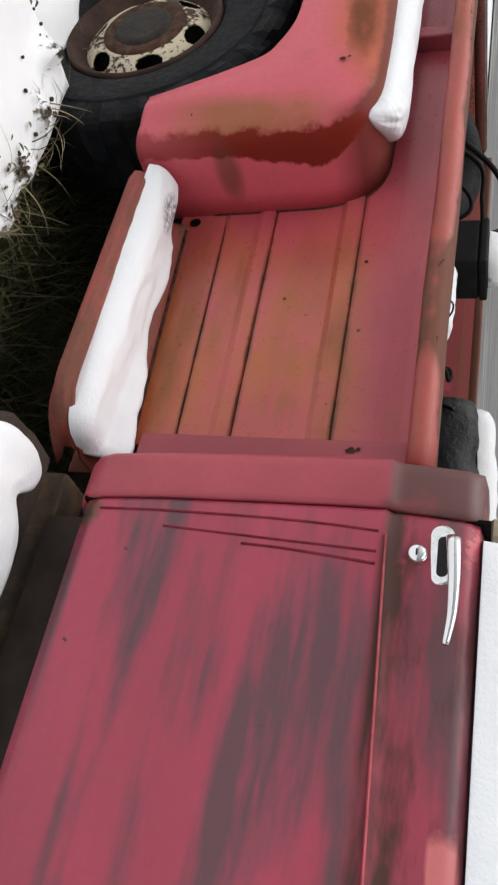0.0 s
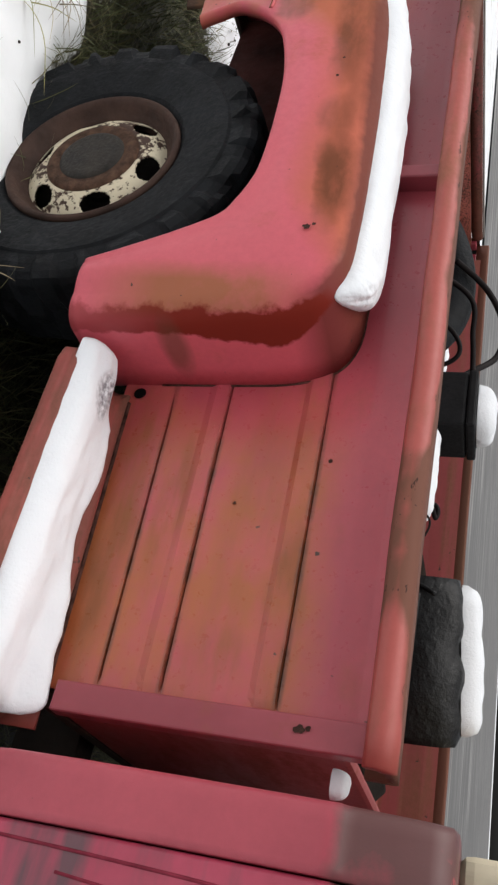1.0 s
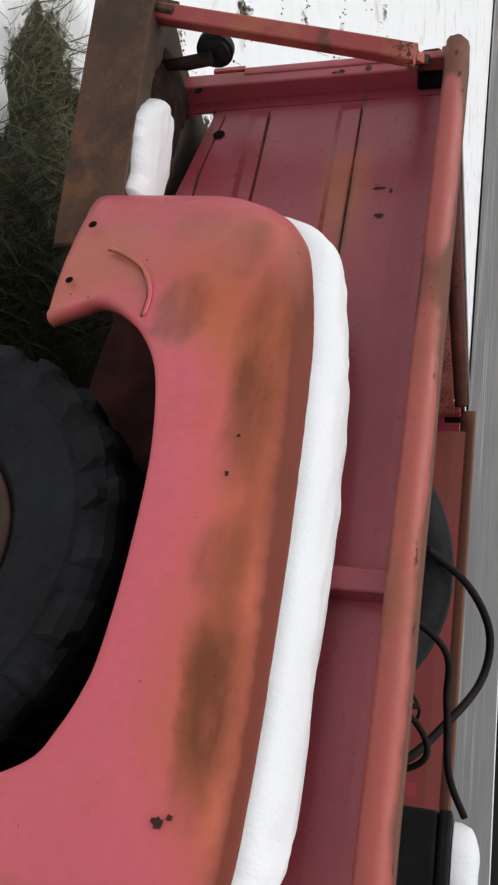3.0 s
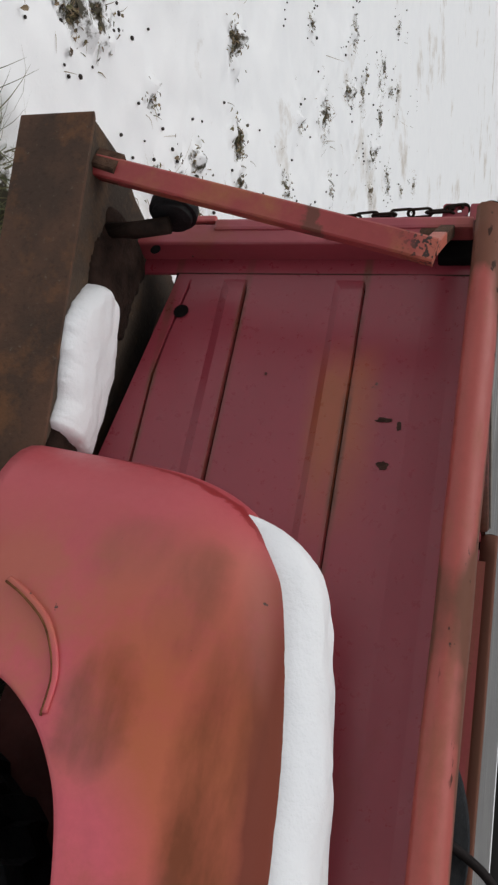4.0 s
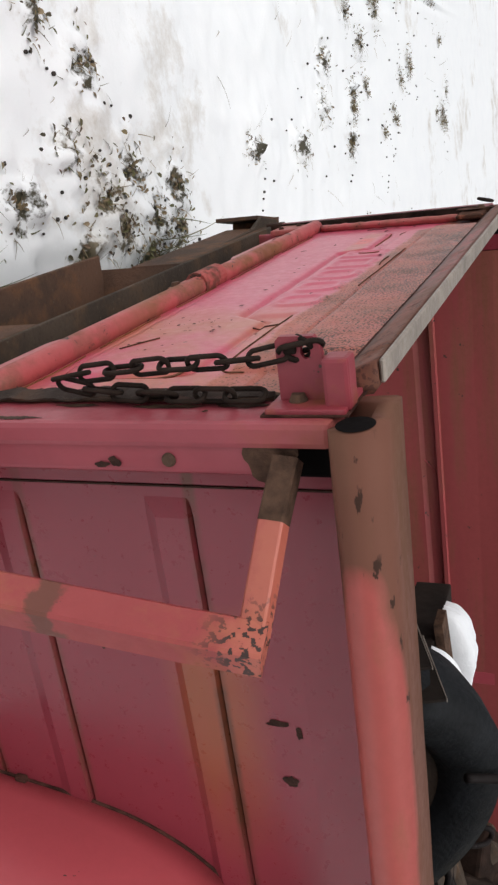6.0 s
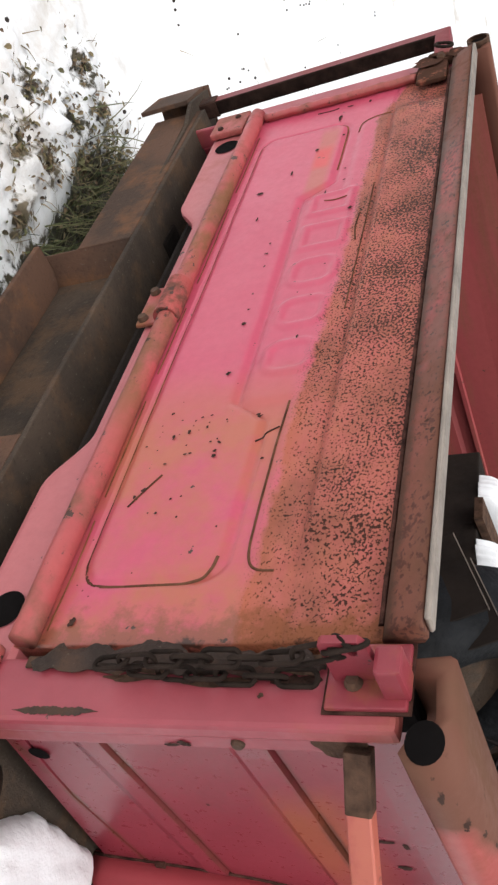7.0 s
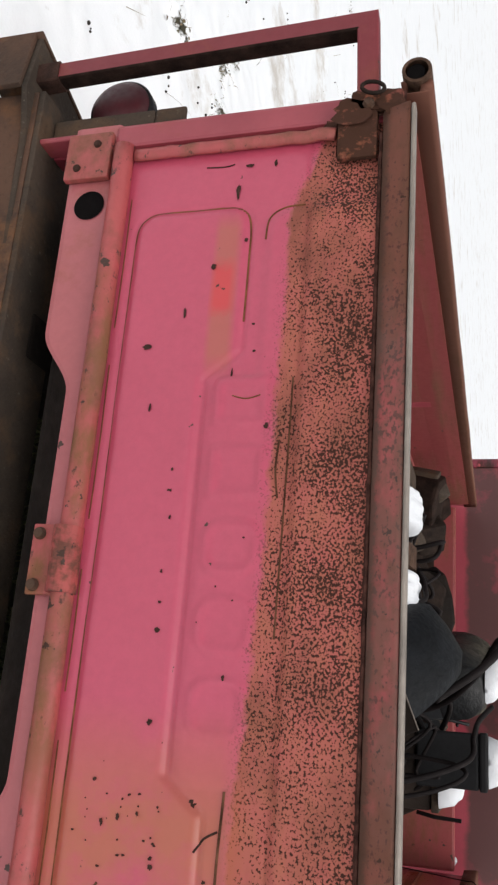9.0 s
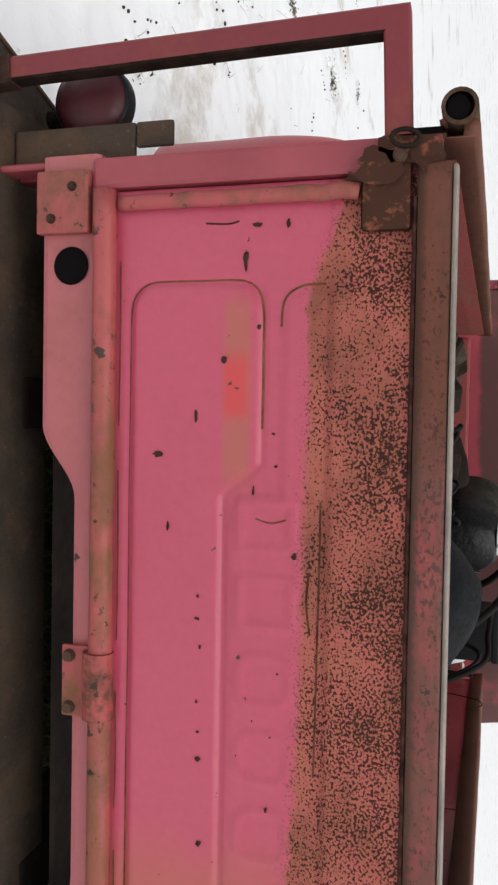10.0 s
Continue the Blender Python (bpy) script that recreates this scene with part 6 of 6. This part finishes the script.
def bench_seat():
    t = empty("truck_seat", "torn black vinyl bench seat standing in the bed", "seat")
    rows = []
    for i in range(19):
        u = i / 18
        x = 2.09 + 0.37 * u
        row = []
        for j in range(28):
            a = 2 * math.pi * j / 28
            ca, sa = math.cos(a), math.sin(a)
            yy = 0.42 + 0.115 * math.copysign(abs(ca) ** 0.55, ca) + 0.012 * noise.noise((u * 5, j * 0.4, 2))
            zz = 0.975 + (0.33 + 0.02 * u) * math.copysign(abs(sa) ** 0.42, sa) + 0.012 * noise.noise((u * 6, j * 0.5, 7))
            k = 1 - 0.20 * (abs(2 * u - 1) ** 4)
            row.append(Vector((x, 0.42 + (yy - 0.42) * k, 0.975 + (zz - 0.975) * (1 - 0.05 * abs(2 * u - 1) ** 6))))
        rows.append(row)
    bm, vs = grid(rows, closed_v=True)
    bm.faces.new(vs[0])
    bm.faces.new(vs[-1])
    part("cushion", bm, M_VINYL, t, smooth=True)
    part("piping", sweep(smoothed([(2.13, 0.300, 1.20), (2.2, 0.298, 1.195), (2.3, 0.297, 1.19), (2.42, 0.300, 1.185)], 6), circle(0.006, 8)), M_VINYL, t, smooth=True)
    part("piping", sweep(smoothed([(2.095, 0.36, 0.75), (2.092, 0.34, 0.95), (2.10, 0.33, 1.15), (2.13, 0.305, 1.24)], 6), circle(0.006, 8)), M_VINYL, t, smooth=True)
    part("frame", box(2.11, 2.45, 0.32, 0.52, 0.6305, 0.66, 0.006), M_CHAIN, t)
    t.matrix_basis = SEAT
    part("hook", sweep(smoothed([(2.28, 0.300, 1.13), (2.285, 0.288, 1.115), (2.295, 0.285, 1.105), (2.305, 0.290, 1.115)], 5), circle(0.003, 6)), M_CHROME, t, "small bright wire hook")


SEAT = Matrix.Translation((1.975, 0.50, 0.6305)) @ pose(0, 0, 0, 0, 0, 22) @ Matrix.Diagonal((1, 1, 0.91, 1)) @ Matrix.Translation((-2.09, -0.305, -0.6305))
bench_seat()
pad("snow_strip", 0.36, 0.13, (lambda u, v: (SEAT @ Vector((2.10 + 0.34 * u, 0.37 + 0.12 * v, 1.298 + 0.02 * u)), UP)), 0.045, "ridge of snow along the top of the seat", 8.0, 0.10, 30, 12)
pad("snow_patch", 0.09, 0.08, flat(2.515, 2.56, 0.02, 0.06, 1.10), 0.03, "small lump of snow at the bed front", 9.0, 0.1, 14, 10)


def spare_tyre():
    t = empty("spare_tyre", "old bare tyre leaning in the bed", "tyre")
    prof = [(0.20, 0.06), (0.205, -0.01), (0.225, -0.045), (0.27, -0.065), (0.31, -0.06), (0.335, -0.03), (0.34, 0.03), (0.335, 0.09), (0.31, 0.12), (0.27, 0.125), (0.225, 0.105), (0.205, 0.07)]
    ob = part("carcass", lathe(prof, 64), M_TYRE, t, smooth=True)
    part("disc", lathe([(0.0, 0.03), (0.05, 0.028), (0.055, 0.0), (0.07, 0.0), (0.075, 0.024), (0.10, 0.02), (0.15, 0.0), (0.19, 0.02), (0.205, -0.012)], 40), M_DIRT, t, smooth=True)
    t.matrix_basis = Matrix.Translation((1.01, 0.49, 0.915)) @ pose(0, 0, 0, -35, 0, 14)


spare_tyre()


def cable(name, pts, r, label):
    c = part(name, sweep(smoothed(pts, 8), circle(r, 8)), M_WIRE, None, smooth=True)
    return tagged(c, label, "cable", "loose cables in the bed")


cable("cable", [(0.95, 0.55, 1.15), (1.0, 0.62, 1.24), (1.08, 0.68, 1.29), (1.18, 0.70, 1.28), (1.30, 0.62, 1.22), (1.42, 0.55, 1.12), (1.46, 0.52, 0.95), (1.46, 0.5, 0.64)], 0.009, "black rubber hose looping over the spare tyre")
cable("cable", [(1.05, 0.34, 0.64), (1.12, 0.36, 1.0), (1.20, 0.42, 1.20), (1.30, 0.48, 1.22), (1.42, 0.52, 1.23), (1.49, 0.56, 1.263)], 0.007, "thin black cable running to the box")
cable("cable", [(1.25, 0.30, 0.64), (1.30, 0.32, 1.0), (1.36, 0.36, 1.16), (1.43, 0.40, 1.19), (1.46, 0.42, 1.05), (1.465, 0.43, 0.64)], 0.006, "thin black cable bent against the box")
cable("cable", [(2.05, 0.03, 1.152), (2.08, 0.035, 1.20), (2.12, 0.04, 1.19), (2.16, 0.035, 1.15), (2.2, 0.05, 0.9), (2.2, 0.06, 0.64)], 0.002, "thin reddish wire beside the rail")


def scrap():
    """Dark boards, brackets and metal lying forward in the bed, with snow between."""
    rng = random.Random(5)
    for k in range(9):
        x, y = 1.25 + rng.random() * 0.75, 0.66 + rng.random() * 0.55
        L, w = 0.35 + rng.random() * 0.4, 0.05 + rng.random() * 0.07
        ob = part("board", box(-L / 2, L / 2, -w / 2, w / 2, -0.012, 0.012, 0.003), M_UNDER if k % 3 else M_DIRT)
        ob.matrix_basis = Matrix.Translation((x, y, 0.72 + 0.03 * k)) @ pose(0, 0, 0, rng.uniform(-25, 25), rng.uniform(-18, 18), rng.uniform(0, 180))
        tagged(ob, "dark weathered scrap piece lying in the bed", "scrap", "scrap in the bed")
    for k, (x, y, a) in enumerate(((1.75, 0.42, 20), (1.82, 0.33, 28))):
        ob = part("steel_plate", box(-0.18, 0.18, -0.005, 0.005, -0.16, 0.16, 0.002), M_BLACK)
        ob.matrix_basis = Matrix.Translation((x, y + 0.25, 0.93)) @ pose(0, 0, 0, 35, a, 70)
        tagged(ob, "dark steel plate standing on edge among scrap", "plate", "scrap in the bed")
    pile = part("scrap_heap", prism([(1.15, 0.62), (2.05, 0.58), (2.2, 0.75), (2.3, 1.30), (1.2, 1.32), (1.1, 0.95)], 0.6305, 0.86, 0.03), M_UNDER)
    tagged(pile, "dark heap of rusty scrap metal on the bed floor", "scrap")
    crate = empty("crate", "dark wooden crate with snow on top", "crate")
    for k in range(4):
        part("slat", box(1.24, 1.46, 0.06, 0.34, 0.6305 + 0.09 * k, 0.712 + 0.09 * k, 0.006), M_BOARD, crate)
    cover = part("metal_case", box(1.39, 1.74, 0.72, 1.28, 0.861, 1.03, 0.02, 3), M_DIRT)
    tagged(cover, "dented brown metal case on the scrap heap", "case")


def bed_clutter():
    """Plates, pipes and wires heaped behind the tailgate."""
    q = random.Random(8)
    for k in range(7):
        x, y = 1.15 + q.random() * 0.6, 0.40 + q.random() * 0.40
        ob = part("steel_plate", box(-0.16, 0.16, -0.004, 0.004, -0.09 - 0.03 * q.random(), 0.10, 0.002), M_UNDER if k % 2 else M_CAKED_SHADE)
        ob.matrix_basis = Matrix.Translation((x, y, 0.93 + 0.06 * q.random())) @ pose(0, 0, 0, q.uniform(35, 75), q.uniform(-15, 15), q.uniform(20, 80))
        tagged(ob, "dark steel plate standing on edge among scrap", "plate", "scrap in the bed")
    for k in range(64):
        x, y = 1.5 + q.random() * 0.85, 0.25 + q.random() * 1.0
        if k > 25:
            x, y = 1.75 + q.random() * 0.55, 0.50 + q.random() * 0.78
        s = q.uniform(0.05, 0.13)
        ob = part("scrap_block", prism([(s * (0.7 + 0.5 * q.random()) * math.cos(a), s * (0.7 + 0.5 * q.random()) * math.sin(a)) for a in [2 * math.pi * i / 7 for i in range(7)]], -0.05, 0.05, 0.012), (M_DIRT, M_UNDER, M_CAKED_SHADE, M_CHAIN)[k % 4])
        ob.matrix_basis = Matrix.Translation((x, y, q.uniform(0.88, 0.96) if k < 26 else q.uniform(0.92, 1.07))) @ pose(0, 0, 0, q.uniform(-40, 40), q.uniform(-40, 40), q.uniform(0, 360))
        tagged(ob, "dark rusty lump of scrap metal in the bed", "scrap", "scrap in the bed")
    for k in range(13):
        x, y = 1.0 + q.random() * 0.6, (0.35 if k < 9 else 0.65) + q.random() * (0.75 if k < 9 else 0.5)
        pts = [(x, y, 0.90)]
        for i in range(5):
            x, y = x + q.uniform(-0.05, 0.14), y + q.uniform(-0.12, 0.12)
            pts.append((x, min(1.28, max(0.2, y)), q.uniform(0.98, 1.14)))
        pts.append((x + 0.05, min(1.25, max(0.2, y)), 0.88))
        cable("cable", pts, q.uniform(0.004, 0.008), "black cable tangled over the scrap in the bed")


def edged_plates():
    """Two long dark plates leaning behind the tailgate, their cut edges pale."""
    for k, (x, y, z) in enumerate(((0.700, 0.596, 1.035), (0.735, 0.560, 1.063))):
        t = empty("steel_plate", "long dark steel plate with a pale cut edge", "plate", "scrap in the bed", Matrix.Translation((x, y, z)) @ pose(0, 0, 0, -22, 0, 0))
        part("face", box(-0.003, 0.003, -0.096, 0.096, -0.43, 0.038, 0.001, 1), M_UNDER, t)
        part("cut_edge", box(-0.0035, 0.0035, -0.096, 0.096, 0.0385, 0.0402, 0), M_STRIP, t, "pale worn edge")


scrap()
bed_clutter()
edged_plates()
rack = empty("board_stack", "dark brown boards stacked behind the tailgate", "boards")
for k in range(5):
    part("board", box(0.86 + 0.01 * (k % 2), 1.16, 0.76, 1.08, 0.6305 + 0.084 * k, 0.712 + 0.084 * k, 0.005), M_BOARD if k % 2 else M_UNDER, rack)
beam = part("steel_channel", sweep([(0.82, 0.868, 1.055), (1.16, 0.892, 1.075)], [(-0.030, -0.006), (-0.028, 0.012), (0.028, 0.012), (0.030, -0.006)]), M_BURNT, None)
tagged(beam, "brown rusty steel channel lying across the boards", "scrap", "scrap in the bed")
pad("snow_patch", 0.2, 0.14, (lambda u, v: (Vector((0.855 + 0.22 * v, 0.915 + 0.105 * u, 1.0495)), UP)), 0.062, "lumpy snow on boards in the bed", 10.0, 0.35, 60, 30, (0.6, 0.6), 0.02)
pad("snow_patch", 0.2, 0.14, (lambda u, v: (Vector((0.855 + 0.27 * v, 0.715 + 0.115 * u, 1.0495)), UP)), 0.062, "lumpy snow on boards in the bed", 11.0, 0.35, 60, 30, (0.6, 0.6), 0.02)
cable("cable", [(0.90, 0.70, 1.03), (0.93, 0.745, 1.10), (1.0, 0.770, 1.122), (1.06, 0.80, 1.118), (1.10, 0.84, 1.10), (1.14, 0.83, 1.04)], 0.006, "black cable bent over the snow on the boards")
pad("snow_patch", 0.2, 0.17, (lambda u, v: (Vector((1.28 + 0.12 * v, 0.16 + 0.14 * u, 0.9835)), UP)), 0.055, "lumpy snow on a dark crate in the bed", 14.0, 0.4, 40, 16)
pad("snow_patch", 0.4, 0.16, flat(0.62, 1.05, 0.03, 0.2, 0.6315), 0.10, "snow drifted along the bed floor", 12.0, 0.25, 24, 12)
pad("snow_patch", 0.5, 0.3, flat(0.4, 0.9, 0.9, 1.3, 0.6315), 0.06, "snow drifted along the bed floor", 13.0, 0.25, 24, 12)


# ---- grass and weeds ----
def blade(vs, fs, x, y, z, L, w, az, lean, curl, rng, n=4):
    b = len(vs)
    dx, dy = math.cos(az), math.sin(az)
    sx, sy = -dy, dx
    px, pz, ang = 0.0, 0.0, lean
    for k in range(n + 1):
        ww = w * (1 - k / n) ** 0.7 * 0.5 + 0.0002
        cx, cy, cz = x + dx * px, y + dy * px, z + pz
        vs.append((cx - sx * ww, cy - sy * ww, cz))
        vs.append((cx + sx * ww, cy + sy * ww, cz + ww * 0.4))
        if k:
            fs.append((b + 2 * k - 2, b + 2 * k - 1, b + 2 * k + 1, b + 2 * k))
        px += L / n * math.sin(ang)
        pz += L / n * math.cos(ang)
        if z + pz < 0.01 + z:
            pz = 0.01
        ang = min(1.62, ang + curl / n)


def stuff(name, vs, fs, mat, label, cat):
    me = bpy.data.meshes.new(name)
    me.from_pydata(vs, [], fs)
    me.materials.append(mat)
    return tagged(new(name, me), label, cat, kind="stuff")


rng = random.Random(12)
vs, fs = [], []
n = 0
while n < 17000:
    x, y = rng.uniform(-0.7, 3.0), rng.uniform(-0.35, 1.85)
    m = bare(x, y)
    if rng.random() > m ** 1.5 * (1.0 if (y < 0.7 or y > 1.1) else 0.35):
        continue
    az = rng.uniform(0, 6.3) if rng.random() < 0.5 else rng.gauss(-2.4 if y < 0.7 else 1.6, 0.8)
    blade(vs, fs, x, y, ground_height(x, y) - 0.005, rng.uniform(0.06, 0.20), rng.uniform(0.002, 0.005), az, rng.uniform(0.3, 1.1), rng.uniform(0.4, 1.5), rng)
    n += 1
stuff("grass", vs, fs, M_GRASS, "matted green-brown grass around the truck", "grass")

vs, fs, sv, sf, lv2, lf2 = [], [], [], [], [], []
bm = bmesh.new()
bmesh.ops.create_icosphere(bm, subdivisions=1, radius=1.0)
OCT = [tuple(v.co) for v in bm.verts]
OCF = [tuple(v.index for v in f.verts) for f in bm.faces]
bm.free()


def seed(x, y, z, r):
    b = len(sv)
    k = rng.uniform(0.8, 1.4)
    sv.extend((x + r * a, y + r * k * c, z + r * d) for a, c, d in OCT)
    sf.extend(tuple(b + i for i in f) for f in OCF)


def leaf(x, y, z, L, w, az, tilt):
    """A small cupped oval leaf."""
    b = len(lv2)
    dx, dy = math.cos(az), math.sin(az)
    up, out = math.sin(tilt), math.cos(tilt)
    for u, v, h in ((0, 0, 0), (0.28, -0.42, 0.10), (0.28, 0.42, 0.16), (0.68, -0.46, 0.14), (0.68, 0.46, 0.10), (1.0, 0.05, -0.04), (0.5, 0.0, -0.02)):
        f = L * u * out
        lv2.append((x + dx * f - dy * w * v, y + dy * f + dx * w * v, z + L * (u * up + h)))
    lf2.extend(tuple(b + i for i in t) for t in ((0, 1, 6), (0, 6, 2), (1, 3, 6), (2, 6, 4), (3, 5, 6), (6, 5, 4)))


def open_snow():
    while True:
        x = rng.uniform(-5.0, 5.5)
        y = rng.uniform(-1.2, 7.0)
        if bare(x, y) < 0.35 and not (x > -0.3 and -0.3 < y < 1.7):
            return x, y


TUFTS = ((0.78, -0.44, 10), (0.88, -0.40, 10), (0.98, -0.37, 8))

# weed clumps: bent dry blades, curled brown leaves and dark seed heads
for x, y, size in CLUMPS:
    lush = rng.random() * (0.25 if y > 2.0 or x < -1.6 else 1.0)
    for i in range(int(20 * size * (3.0 if y > 2.0 or x < -1.6 else 1.0))):
        a, r = rng.uniform(0, 6.3), abs(rng.gauss(0, 0.055 * size))
        bx, by = x + r * math.cos(a), y + r * math.sin(a)
        blade(vs, fs, bx, by, ground_height(bx, by) - 0.004, rng.uniform(0.020, 0.070) * (0.5 + size * 0.5), rng.uniform(0.0015, 0.004), rng.uniform(0, 6.3), rng.uniform(0.8, 1.5), rng.uniform(0.2, 1.6), rng)
    for i in range(int(92 * size * (0.3 + lush))):
        a, r = rng.uniform(0, 6.3), abs(rng.gauss(0, 0.052 * size))
        bx, by = x + r * math.cos(a), y + r * math.sin(a)
        L = rng.uniform(0.009, 0.022)
        leaf(bx, by, ground_height(bx, by) + 0.004 + 0.010 * rng.random(), L, L * rng.uniform(0.3, 0.7), rng.uniform(0, 6.3), rng.uniform(-0.2, 0.9))
    for i in range(rng.randint(1, 9)):
        a, r = rng.uniform(0, 6.3), abs(rng.gauss(0, 0.15))
        bx, by = x + r * math.cos(a), y + r * math.sin(a)
        seed(bx, by, ground_height(bx, by) + 0.004, rng.uniform(0.0035, 0.0068))
# one tuft of long arching blades beside the wheel, and stems over the snow behind the bumper
for cx, cy, n, lo, hi in ((0.82, -0.36, 26, 0.12, 0.26), (0.70, -0.30, 12, 0.08, 0.18), (-0.08, 0.30, 14, 0.06, 0.14), (-0.16, 0.71, 14, 0.06, 0.15), (-0.27, 0.45, 8, 0.05, 0.10), (1.70, -0.20, 10, 0.06, 0.16), (1.82, -0.19, 16, 0.06, 0.18), (1.94, -0.18, 20, 0.08, 0.20), (2.05, -0.17, 20, 0.08, 0.20)):
    for i in range(n):
        bx, by = cx + rng.gauss(0, 0.05), cy + rng.gauss(0, 0.05)
        blade(vs, fs, bx, by, ground_height(bx, by) - 0.004, rng.uniform(lo, hi), rng.uniform(0.002, 0.0045), rng.uniform(0, 6.3), rng.uniform(0.3, 1.0), rng.uniform(0.6, 1.8), rng, 7)
# lone stems, scattered seeds, and short strings of them
for k in range(420):
    x, y = open_snow()
    blade(vs, fs, x, y, ground_height(x, y) - 0.004, rng.uniform(0.03, 0.13), rng.uniform(0.0015, 0.003), rng.uniform(0, 6.3), rng.uniform(0.7, 1.5), rng.uniform(-0.2, 1.2), rng)
for k in range(260):
    x, y = open_snow()
    a = rng.uniform(0, 6.3)
    for i in range(rng.randint(1, 5)):
        x, y = x + 0.035 * math.cos(a) + rng.gauss(0, 0.012), y + 0.035 * math.sin(a) + rng.gauss(0, 0.012)
        seed(x, y, ground_height(x, y) + 0.003, rng.uniform(0.0028, 0.0062))
tv, tf = [], []
for cx, cy, n in TUFTS:
    for i in range(n):
        bx, by = cx + rng.gauss(0, 0.035), cy + rng.gauss(0, 0.035)
        blade(tv, tf, bx, by, ground_height(bx, by) - 0.004, rng.uniform(0.12, 0.27), rng.uniform(0.0022, 0.0045), rng.uniform(0, 6.3), rng.uniform(0.2, 0.9), rng.uniform(1.0, 2.4), rng, 9)
stuff("long_grass", tv, tf, M_TUFT, "long arching yellow-green grass blades over the snow", "grass")
stuff("dry_grass", vs, fs, M_STRAW, "tufts of dry straw-coloured grass poking through snow", "grass")
stuff("dead_leaves", lv2, lf2, M_LEAF, "curled brown weed leaves on the snow", "leaves")
stuff("seed_heads", sv, sf, M_SEED, "small dark seed heads scattered on the snow", "seeds")
